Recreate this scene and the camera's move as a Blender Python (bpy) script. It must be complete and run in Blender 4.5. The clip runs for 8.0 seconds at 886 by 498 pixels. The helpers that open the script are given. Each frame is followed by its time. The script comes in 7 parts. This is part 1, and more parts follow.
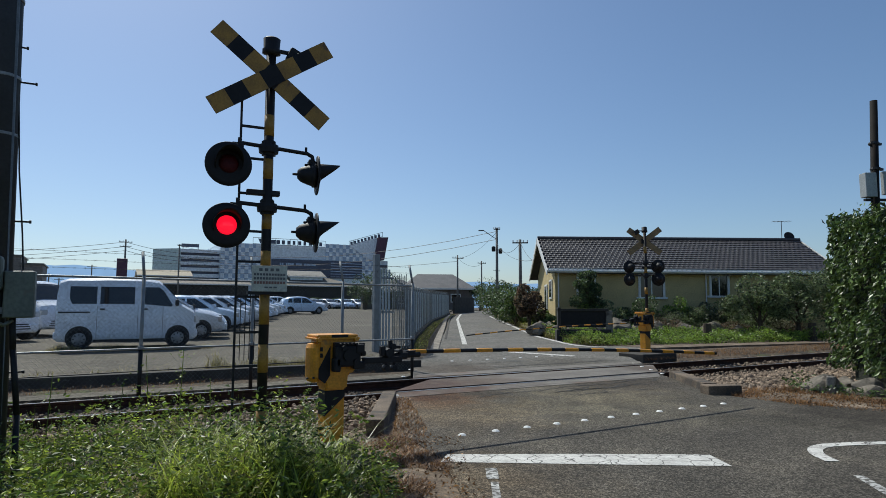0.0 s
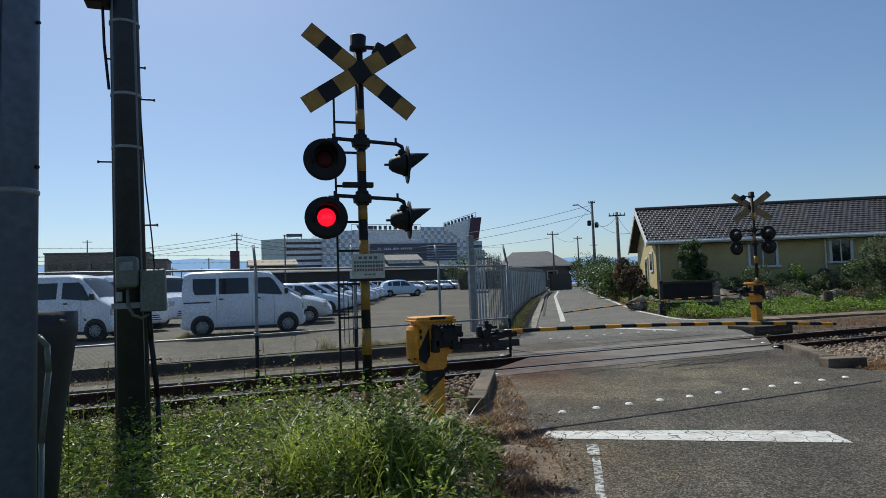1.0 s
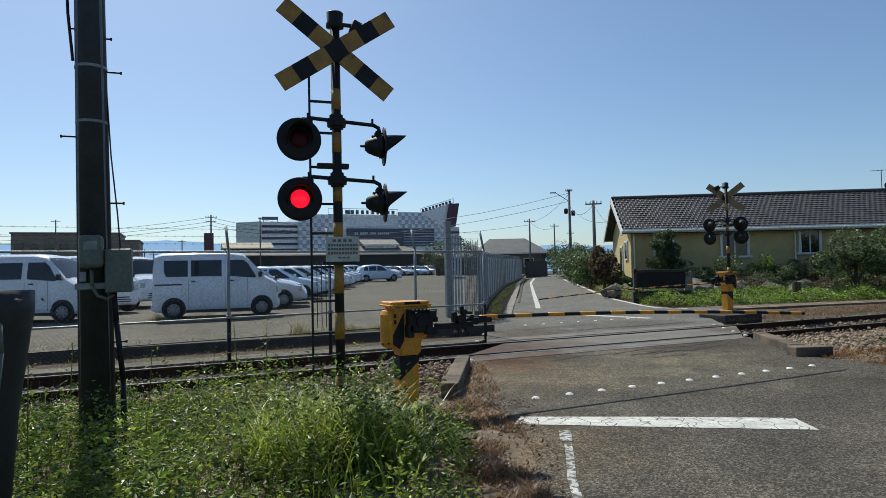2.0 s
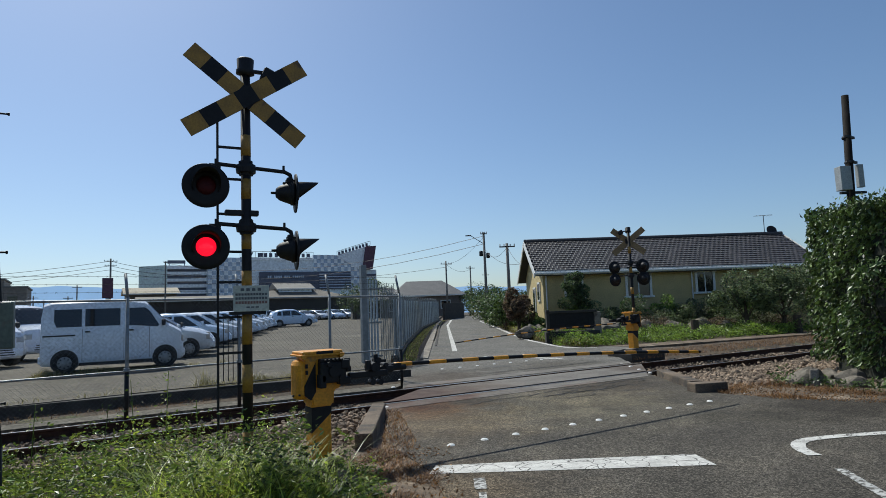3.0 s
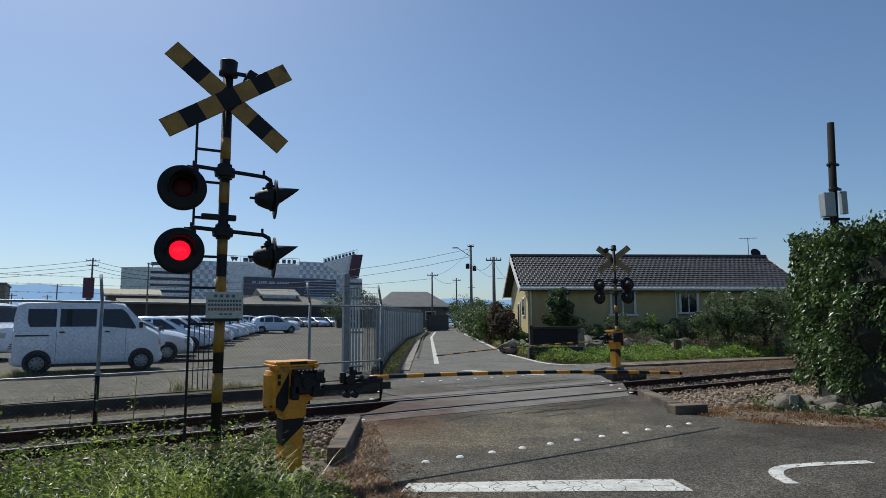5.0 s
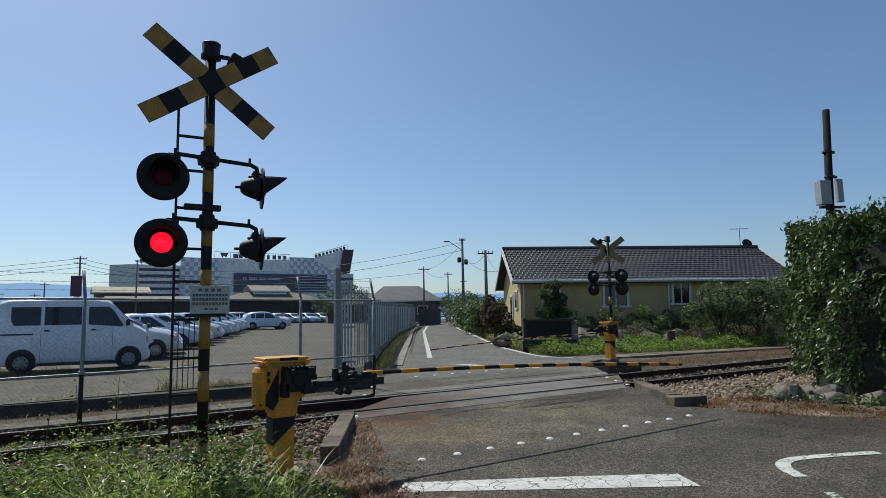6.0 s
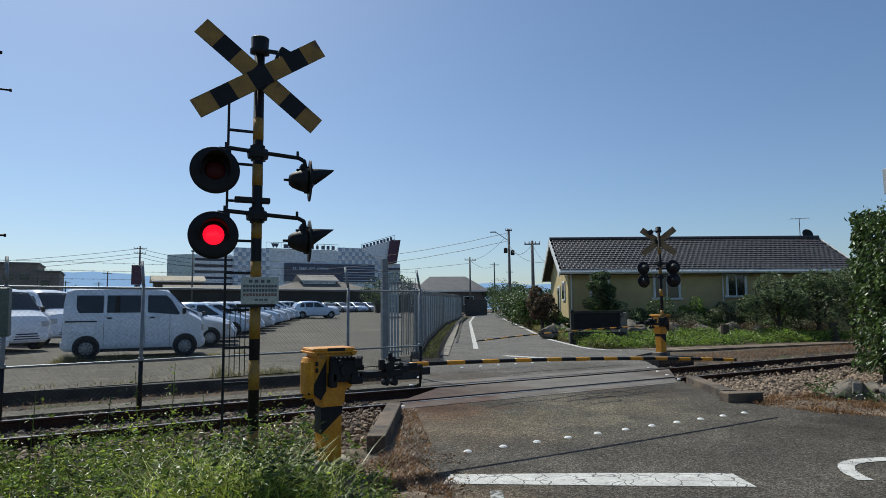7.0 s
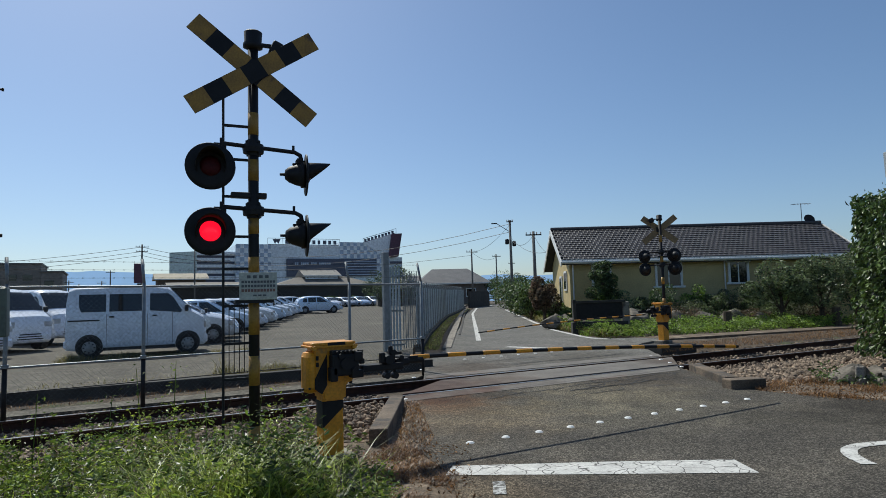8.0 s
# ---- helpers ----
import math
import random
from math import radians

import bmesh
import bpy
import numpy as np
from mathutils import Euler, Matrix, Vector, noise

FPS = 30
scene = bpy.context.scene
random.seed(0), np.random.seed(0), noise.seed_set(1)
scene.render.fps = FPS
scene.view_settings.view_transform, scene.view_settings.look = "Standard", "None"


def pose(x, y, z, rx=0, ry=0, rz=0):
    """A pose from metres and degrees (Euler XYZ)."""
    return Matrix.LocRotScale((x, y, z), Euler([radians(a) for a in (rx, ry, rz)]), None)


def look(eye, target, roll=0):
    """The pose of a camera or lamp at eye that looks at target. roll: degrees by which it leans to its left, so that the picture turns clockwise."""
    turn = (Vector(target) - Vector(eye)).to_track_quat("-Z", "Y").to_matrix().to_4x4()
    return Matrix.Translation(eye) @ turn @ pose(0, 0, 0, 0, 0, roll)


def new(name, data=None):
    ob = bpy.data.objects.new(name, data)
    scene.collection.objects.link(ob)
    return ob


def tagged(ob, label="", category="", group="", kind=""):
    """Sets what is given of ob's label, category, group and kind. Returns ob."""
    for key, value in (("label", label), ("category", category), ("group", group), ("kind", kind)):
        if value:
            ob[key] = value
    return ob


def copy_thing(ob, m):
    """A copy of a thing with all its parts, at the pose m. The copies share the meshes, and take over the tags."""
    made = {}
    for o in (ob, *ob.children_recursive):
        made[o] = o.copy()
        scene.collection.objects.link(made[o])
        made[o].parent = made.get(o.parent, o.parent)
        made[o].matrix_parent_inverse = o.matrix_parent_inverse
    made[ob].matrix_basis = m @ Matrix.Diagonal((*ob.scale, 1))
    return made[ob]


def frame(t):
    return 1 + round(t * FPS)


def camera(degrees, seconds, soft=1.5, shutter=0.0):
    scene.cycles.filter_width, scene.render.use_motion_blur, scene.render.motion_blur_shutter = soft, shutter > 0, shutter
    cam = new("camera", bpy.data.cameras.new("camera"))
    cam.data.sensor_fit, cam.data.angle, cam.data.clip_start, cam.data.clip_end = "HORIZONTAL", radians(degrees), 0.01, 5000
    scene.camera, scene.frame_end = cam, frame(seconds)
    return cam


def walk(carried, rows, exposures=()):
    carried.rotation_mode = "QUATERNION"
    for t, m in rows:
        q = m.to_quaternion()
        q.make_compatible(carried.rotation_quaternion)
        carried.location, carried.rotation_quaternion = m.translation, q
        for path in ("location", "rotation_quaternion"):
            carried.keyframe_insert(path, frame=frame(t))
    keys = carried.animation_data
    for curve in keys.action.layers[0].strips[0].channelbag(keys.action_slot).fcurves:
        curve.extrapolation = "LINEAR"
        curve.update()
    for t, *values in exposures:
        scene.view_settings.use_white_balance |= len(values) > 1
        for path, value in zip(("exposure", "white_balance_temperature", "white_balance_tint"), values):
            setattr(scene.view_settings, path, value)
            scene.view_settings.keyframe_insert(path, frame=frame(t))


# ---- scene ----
cam = camera(71.9, 8.0, soft=0.4)
PATH = [
    (0, (-3.539, -9.185, 1.372), (-2.559, -7.452, 1.563), 0.0),
    (0.2, (-3.549, -9.239, 1.39), (-2.655, -7.467, 1.633), -0.5),
    (0.5, (-3.562, -9.254, 1.391), (-2.793, -7.419, 1.604), -2.6),
    (0.8, (-3.548, -9.276, 1.403), (-2.9, -7.391, 1.568), -2.4),
    (1, (-3.56, -9.294, 1.393), (-2.858, -7.426, 1.522), -2.2),
    (1.2, (-3.547, -9.274, 1.385), (-2.775, -7.43, 1.465), -2.2),
    (2.3, (-3.522, -9.231, 1.382), (-2.744, -7.391, 1.465), -1.0),
    (2.5, (-3.544, -9.272, 1.411), (-2.701, -7.462, 1.536), -0.4),
    (2.8, (-3.509, -9.248, 1.437), (-2.511, -7.523, 1.61), -0.8),
    (3, (-3.495, -9.265, 1.427), (-2.483, -7.553, 1.636), -2.4),
    (3.2, (-3.513, -9.292, 1.41), (-2.548, -7.549, 1.587), -1.7),
    (3.5, (-3.504, -9.281, 1.434), (-2.487, -7.57, 1.633), -0.9),
    (3.8, (-3.513, -9.322, 1.442), (-2.483, -7.622, 1.667), -1.8),
    (4, (-3.522, -9.333, 1.448), (-2.525, -7.608, 1.623), -1.7),
    (4.2, (-3.526, -9.332, 1.455), (-2.461, -7.653, 1.676), 0.6),
    (4.5, (-3.479, -9.298, 1.494), (-2.386, -7.645, 1.766), -0.5),
    (4.7, (-3.462, -9.331, 1.512), (-2.423, -7.65, 1.818), -0.1),
    (5, (-3.391, -9.21, 1.448), (-2.345, -7.523, 1.693), -0.5),
    (5.2, (-3.362, -9.123, 1.446), (-2.315, -7.436, 1.684), 0.2),
    (6.3, (-3.272, -8.94, 1.433), (-2.206, -7.262, 1.652), -1.9),
    (6.5, (-3.255, -8.906, 1.437), (-2.303, -7.155, 1.597), -2.7),
    (6.7, (-3.267, -8.919, 1.455), (-2.397, -7.128, 1.642), -0.9),
    (7, (-3.28, -8.963, 1.453), (-2.338, -7.211, 1.65), -0.7),
    (7.2, (-3.261, -8.907, 1.444), (-2.326, -7.152, 1.654), -1.0),
    (7.5, (-3.265, -8.965, 1.452), (-2.303, -7.221, 1.635), 0.1),
    (7.7, (-3.255, -8.939, 1.467), (-2.312, -7.185, 1.657), -1.0),
    (8, (-3.242, -8.96, 1.448), (-2.304, -7.202, 1.621), -1.8),
]
walk(cam, [(t, look(eye, target, roll)) for t, eye, target, roll in PATH], exposures=[(0, -0.05, 5950, 5), (0.5, -0.1, 5950, 5), (1.0, -0.02, 5970, 5), (2.4, 0.15, 6120, 3), (3.0, 0.0, 5950, 5), (4.0, -0.05, 5950, 5), (5.0, -0.07, 5940, 5), (6.5, -0.05, 5950, 5), (8.0, -0.05, 5950, 5)])


# ---- world, sun, exposure ----
SUN_TO = Vector((-0.09, 0.76, 1.0)).normalized()
world = bpy.data.worlds.new("sky")
scene.world = world
world.use_nodes = True
wn = world.node_tree
wn.nodes.clear()
sky = wn.nodes.new("ShaderNodeTexSky")
sky.sky_type = "NISHITA"
sky.sun_disc = False
sky.sun_elevation = math.asin(SUN_TO.z)
sky.sun_rotation = math.atan2(SUN_TO.x, SUN_TO.y)
sky.air_density, sky.dust_density, sky.ozone_density = 0.95, 0.95, 3.1
bgn = wn.nodes.new("ShaderNodeBackground")
bgn.inputs[1].default_value = 0.1
won = wn.nodes.new("ShaderNodeOutputWorld")
wn.links.new(sky.outputs[0], bgn.inputs[0])
wn.links.new(bgn.outputs[0], won.inputs[0])
sun = new("sun", bpy.data.lights.new("sun", "SUN"))
sun.data.energy, sun.data.angle, sun.data.color = 4.6, radians(0.55), (1.0, 0.92, 0.79)
sun.matrix_world = look(SUN_TO * 50, (0, 0, 0))
scene.view_settings.exposure = 0.0


# ---- materials ----
def mat(name, c1, c2=None, scale=8.0, rough=0.7, metal=0.0, bump=0.0, bscale=60.0, spots=None, spot_at=0.62, spot_scale=2.0,
        vary=0.0, island=0.0, coat=0.0, spec=0.5, detail=8.0, grain=0.0, gscale=70.0):
    """Colour noise at two scales, optional stains, fine relief, and variation from piece to piece."""
    m = bpy.data.materials.new(name)
    m.use_nodes = True
    nt = m.node_tree
    b = nt.nodes["Principled BSDF"]
    b.inputs["Roughness"].default_value, b.inputs["Metallic"].default_value = rough, metal
    b.inputs["Coat Weight"].default_value = coat
    b.inputs["Specular IOR Level"].default_value = spec
    c2 = c2 or tuple(v * 0.8 for v in c1)
    tc = nt.nodes.new("ShaderNodeTexCoord")

    def noise_tex(s, d):
        n = nt.nodes.new("ShaderNodeTexNoise")
        n.inputs["Scale"].default_value, n.inputs["Detail"].default_value = s, d
        nt.links.new(tc.outputs["Object"], n.inputs["Vector"])
        return n

    def ramp(src, a, z):
        r = nt.nodes.new("ShaderNodeMapRange")
        r.inputs[1].default_value, r.inputs[2].default_value = a, z
        nt.links.new(src, r.inputs[0])
        return r.outputs[0]

    def mix(fac, a, bb, mode="MIX"):
        x = nt.nodes.new("ShaderNodeMix")
        x.data_type, x.blend_type = "RGBA", mode
        for sock, val in ((x.inputs[0], fac), (x.inputs[6], a), (x.inputs[7], bb)):
            if isinstance(val, (int, float)):
                sock.default_value = val
            elif isinstance(val, tuple):
                sock.default_value = (*val[:3], 1)
            else:
                nt.links.new(val, sock)
        return x.outputs[2]

    col = mix(ramp(noise_tex(scale, detail).outputs[0], 0.35, 0.65), c1, c2)
    fine = mix(ramp(noise_tex(scale * 9, 3).outputs[0], 0.3, 0.7), (0.8, 0.8, 0.8), (1.15, 1.15, 1.15))
    col = mix(1.0, col, fine, "MULTIPLY")
    if spots:
        col = mix(ramp(noise_tex(spot_scale, 6).outputs[0], spot_at, spot_at + 0.08), col, spots)
    if grain:
        col = mix(1.0, col, mix(ramp(noise_tex(gscale, 2).outputs[0], 0.3, 0.7), (1 - grain,) * 3, (1 + grain,) * 3), "MULTIPLY")
    for amount, node, out in ((vary, "ShaderNodeObjectInfo", "Random"), (island, "ShaderNodeNewGeometry", "Random Per Island")):
        if amount:
            r = nt.nodes.new(node)
            k = nt.nodes.new("ShaderNodeMapRange")
            k.inputs[3].default_value, k.inputs[4].default_value = 1 - amount, 1 + amount
            nt.links.new(r.outputs[out], k.inputs[0])
            col = mix(1.0, col, k.outputs[0], "MULTIPLY")
    nt.links.new(col, b.inputs["Base Color"])
    if bump:
        bn = nt.nodes.new("ShaderNodeBump")
        bn.inputs["Strength"].default_value, bn.inputs["Distance"].default_value = bump, 0.01
        nt.links.new(noise_tex(bscale, 4).outputs[0], bn.inputs["Height"])
        nt.links.new(bn.outputs[0], b.inputs["Normal"])
    return m


def leafmat(name, c1, c2, spots=None, thin=0.45):
    m = mat(name, c1, c2, scale=3.0, rough=0.42, island=0.8, spots=spots, spot_scale=1.2, spot_at=0.6)
    nt = m.node_tree
    b = nt.nodes["Principled BSDF"]
    t = nt.nodes.new("ShaderNodeBsdfTranslucent")
    s = nt.nodes.new("ShaderNodeMixShader")
    s.inputs[0].default_value = thin
    link = b.inputs["Base Color"].links[0].from_socket
    nt.links.new(link, t.inputs["Color"])
    out = nt.nodes["Material Output"]
    nt.links.new(b.outputs[0], s.inputs[1])
    nt.links.new(t.outputs[0], s.inputs[2])
    nt.links.new(s.outputs[0], out.inputs[0])
    return m


def glassmat(name, tint):
    m = bpy.data.materials.new(name)
    m.use_nodes = True
    b = m.node_tree.nodes["Principled BSDF"]
    b.inputs["Base Color"].default_value = (*tint, 1)
    b.inputs["Roughness"].default_value = 0.03
    b.inputs["Specular IOR Level"].default_value = 0.6
    return m


ASPHALT = mat("asphalt", (0.086, 0.077, 0.063), (0.06, 0.054, 0.045), 1.3, 0.9, spec=0.2, bump=1.0, bscale=110, grain=0.55, gscale=95, spots=(0.097, 0.086, 0.069), spot_at=0.55, spot_scale=0.9)
ASPHALT_FAR = mat("asphalt_light", (0.15, 0.143, 0.128), (0.115, 0.11, 0.098), 0.9, 0.9, spec=0.2, bump=0.6, bscale=70, grain=0.3, gscale=50, spots=(0.1, 0.1, 0.098), spot_at=0.62, spot_scale=0.4)
LOT = mat("lot_asphalt", (0.127, 0.115, 0.092), (0.094, 0.086, 0.07), 0.4, 0.92, spec=0.2, bump=0.5, bscale=60, grain=0.3, gscale=30, spots=(0.155, 0.143, 0.115), spot_scale=0.15)
SOIL = mat("dry_soil", (0.1, 0.072, 0.044), (0.05, 0.038, 0.026), 2.5, 0.95, grain=0.6, gscale=25, bump=0.9, bscale=50, spots=(0.07, 0.09, 0.03), spot_scale=0.6)
VERGE_SOIL = mat("verge_dirt", (0.165, 0.122, 0.08), (0.085, 0.062, 0.042), 2.2, 0.95, grain=0.5, gscale=40, bump=1.0, bscale=60, spots=(0.24, 0.19, 0.135), spot_at=0.56, spot_scale=1.5)
CONCRETE = mat("concrete", (0.25, 0.22, 0.18), (0.17, 0.15, 0.125), 3.0, 0.88, bump=0.5, bscale=80, spots=(0.09, 0.075, 0.06), spot_at=0.55, spot_scale=3, grain=0.3, gscale=60)
DARK_CONCRETE = mat("weathered_concrete", (0.055, 0.05, 0.044), (0.032, 0.03, 0.027), 3.0, 0.9, bump=0.6, bscale=60)
KERB = mat("stained_kerb", (0.17, 0.128, 0.088), (0.085, 0.064, 0.045), 3.0, 0.9, bump=0.6, bscale=60, grain=0.4, gscale=60, spots=(0.06, 0.05, 0.04), spot_at=0.56, spot_scale=4)
PANEL = mat("crossing_panel", (0.165, 0.15, 0.13), (0.115, 0.104, 0.09), 2.0, 0.85, bump=0.5, bscale=70, spots=(0.12, 0.075, 0.05), spot_scale=0.7)
RUST = mat("rusty_steel", (0.06, 0.03, 0.021), (0.032, 0.018, 0.014), 9.0, 0.85, 0.1, bump=0.6, spec=0.25)
RAILTOP = mat("polished_rail", (0.5, 0.49, 0.47), (0.4, 0.39, 0.38), 9.0, 0.28, 0.9)
BALLAST = mat("ballast_stone", (0.3, 0.225, 0.155), (0.155, 0.115, 0.08), 6.0, 0.9, island=0.65)
SLEEPER = mat("sleeper", (0.1, 0.08, 0.06), (0.06, 0.05, 0.04), 5.0, 0.9, bump=0.5)
WHITE_LINE = mat("road_paint", (0.6, 0.59, 0.55), (0.44, 0.43, 0.4), 5.0, 0.75, bump=0.4, spots=(0.2, 0.19, 0.17), spot_at=0.62, spot_scale=20)
YELLOW = mat("safety_yellow", (0.72, 0.31, 0.01), (0.56, 0.235, 0.01), 5.0, 0.45, spots=(0.3, 0.16, 0.04), spot_at=0.66, spot_scale=9)
OLD_YELLOW = mat("weathered_yellow", (0.36, 0.2, 0.03), (0.25, 0.14, 0.025), 7.0, 0.55, spots=(0.12, 0.07, 0.03), spot_at=0.6, spot_scale=8)
BLACK = mat("black_paint", (0.013, 0.013, 0.015), (0.008, 0.008, 0.01), 9.0, 0.6, spec=0.3)
DARK_STEEL = mat("dark_steel", (0.022, 0.022, 0.024), (0.013, 0.013, 0.015), 12.0, 0.6, 0.2, spec=0.35)
GALV = mat("galvanised_steel", (0.27, 0.29, 0.3), (0.19, 0.205, 0.215), 8.0, 0.55, 0.4)
GREY_BOX = mat("grey_green_enamel", (0.13, 0.15, 0.125), (0.1, 0.115, 0.1), 4.0, 0.5, spots=(0.12, 0.11, 0.09), spot_at=0.66, spot_scale=6)
POLE = mat("dark_pole_wrap", (0.026, 0.031, 0.039), (0.016, 0.02, 0.026), 5.0, 0.6, bump=0.2)
POLE_CONCRETE = mat("pole_concrete", (0.2, 0.19, 0.175), (0.14, 0.135, 0.125), 5.0, 0.85, bump=0.3)
BLUE_STEEL = mat("blue_grey_steel", (0.09, 0.13, 0.2), (0.07, 0.105, 0.165), 3.0, 0.45, 0.1)
VAN_WHITE = mat("white_car_paint", (0.72, 0.77, 0.86), (0.67, 0.72, 0.8), 2.0, 0.25, coat=0.6)
SILVER = mat("silver_car_paint", (0.55, 0.6, 0.67), (0.52, 0.56, 0.63), 2.0, 0.28, 0.3, coat=0.6)
SKYBLUE = mat("pale_blue_car_paint", (0.5, 0.62, 0.8), (0.48, 0.6, 0.77), 2.0, 0.28, 0.2, coat=0.6)
GLASS = glassmat("car_glass", (0.012, 0.015, 0.018))
TYRE = mat("tyre_rubber", (0.02, 0.02, 0.02), (0.014, 0.014, 0.014), 20, 0.85)
RIM = mat("wheel_rim", (0.3, 0.31, 0.32), (0.2, 0.205, 0.21), 9, 0.45, 0.4)
PLASTIC = mat("black_plastic", (0.025, 0.025, 0.027), (0.018, 0.018, 0.02), 9, 0.6)
LENS = mat("headlamp_lens", (0.55, 0.58, 0.6), (0.4, 0.42, 0.45), 30, 0.1, 0.3, coat=0.8)
WALL_YELLOW = mat("ochre_render", (0.53, 0.42, 0.2), (0.46, 0.365, 0.175), 2.0, 0.9, bump=0.3)
WHITE_TRIM = mat("white_trim", (0.75, 0.75, 0.72), (0.66, 0.66, 0.63), 4.0, 0.5)
TILE = mat("dark_roof_tile", (0.05, 0.044, 0.045), (0.032, 0.029, 0.031), 4.0, 0.5, island=0.25, vary=0.25, spec=0.5)
ROOF_UNDER = mat("roof_underlay", (0.05, 0.047, 0.045), (0.04, 0.037, 0.036), 3.0, 0.8)
WOOD = mat("grey_wood", (0.16, 0.12, 0.085), (0.1, 0.075, 0.055), 6.0, 0.8, bump=0.4)
BARK = mat("bark", (0.1, 0.075, 0.05), (0.06, 0.045, 0.03), 14.0, 0.95, bump=0.8, bscale=40)
LEAF = leafmat("weed_leaf", (0.2, 0.275, 0.04), (0.05, 0.085, 0.016), thin=0.36)
GRASSM = leafmat("grass_blade", (0.43, 0.5, 0.062), (0.13, 0.18, 0.028), thin=0.45)
TREELEAF = leafmat("grey_green_leaf", (0.17, 0.215, 0.095), (0.085, 0.115, 0.05), thin=0.4)
COVER = leafmat("cover_leaf", (0.25, 0.35, 0.05), (0.12, 0.19, 0.032), thin=0.4)
SAGE = leafmat("sage_leaf", (0.26, 0.26, 0.16), (0.14, 0.155, 0.085), thin=0.35)
DRY = leafmat("dry_grass", (0.28, 0.155, 0.06), (0.125, 0.065, 0.028))
STRAW = leafmat("straw_grass", (0.26, 0.22, 0.09), (0.16, 0.15, 0.05))
HEDGE = leafmat("hedge_leaf", (0.13, 0.19, 0.045), (0.05, 0.085, 0.02), thin=0.16)
DARKLEAF = leafmat("dark_leaf", (0.1, 0.14, 0.055), (0.05, 0.08, 0.032))
REDLEAF = leafmat("reddish_leaf", (0.19, 0.12, 0.08), (0.09, 0.08, 0.045))
STONE = mat("garden_rock", (0.19, 0.165, 0.13), (0.09, 0.078, 0.06), 4.0, 0.9, bump=0.8, bscale=20)
GREY_ROOF = mat("grey_sheet_roof", (0.19, 0.18, 0.16), (0.14, 0.135, 0.12), 0.6, 0.7)
def add_cracks(m, scale, width, dark):
    """Fine dark cracks through a surface."""
    nt = m.node_tree
    b = nt.nodes["Principled BSDF"]
    src = b.inputs["Base Color"].links[0].from_socket
    tc = nt.nodes.new("ShaderNodeTexCoord")
    wob = nt.nodes.new("ShaderNodeTexNoise")
    wob.inputs["Scale"].default_value = scale * 1.5
    mixv = nt.nodes.new("ShaderNodeMix")
    mixv.data_type, mixv.blend_type = "RGBA", "LINEAR_LIGHT"
    mixv.inputs[0].default_value = 0.12
    nt.links.new(tc.outputs["Object"], mixv.inputs[6])
    nt.links.new(wob.outputs[1], mixv.inputs[7])
    vo = nt.nodes.new("ShaderNodeTexVoronoi")
    vo.feature = "DISTANCE_TO_EDGE"
    vo.inputs["Scale"].default_value = scale
    nt.links.new(mixv.outputs[2], vo.inputs["Vector"])
    r = nt.nodes.new("ShaderNodeMapRange")
    r.inputs[1].default_value, r.inputs[2].default_value = width * 0.5, width
    nt.links.new(vo.outputs[0], r.inputs[0])
    x = nt.nodes.new("ShaderNodeMix")
    x.data_type = "RGBA"
    x.inputs[6].default_value = (*dark, 1)
    nt.links.new(r.outputs[0], x.inputs[0])
    nt.links.new(src, x.inputs[7])
    nt.links.new(x.outputs[2], b.inputs["Base Color"])
    return m


def add_speckle(m, scale, low, high):
    """Single stones of the aggregate, each lighter or darker than the next."""
    nt = m.node_tree
    b = nt.nodes["Principled BSDF"]
    src = b.inputs["Base Color"].links[0].from_socket
    tc = nt.nodes.new("ShaderNodeTexCoord")
    vo = nt.nodes.new("ShaderNodeTexVoronoi")
    vo.inputs["Scale"].default_value = scale
    nt.links.new(tc.outputs["Object"], vo.inputs["Vector"])
    sep = nt.nodes.new("ShaderNodeSeparateColor")
    nt.links.new(vo.outputs["Color"], sep.inputs[0])
    p = nt.nodes.new("ShaderNodeMath")
    p.operation = "POWER"
    p.inputs[1].default_value = 2.0
    nt.links.new(sep.outputs[0], p.inputs[0])
    r = nt.nodes.new("ShaderNodeMapRange")
    r.inputs[3].default_value, r.inputs[4].default_value = low, high
    nt.links.new(p.outputs[0], r.inputs[0])
    x = nt.nodes.new("ShaderNodeMix")
    x.data_type, x.blend_type = "RGBA", "MULTIPLY"
    x.inputs[0].default_value = 1.0
    nt.links.new(src, x.inputs[6])
    nt.links.new(r.outputs[0], x.inputs[7])
    nt.links.new(x.outputs[2], b.inputs["Base Color"])


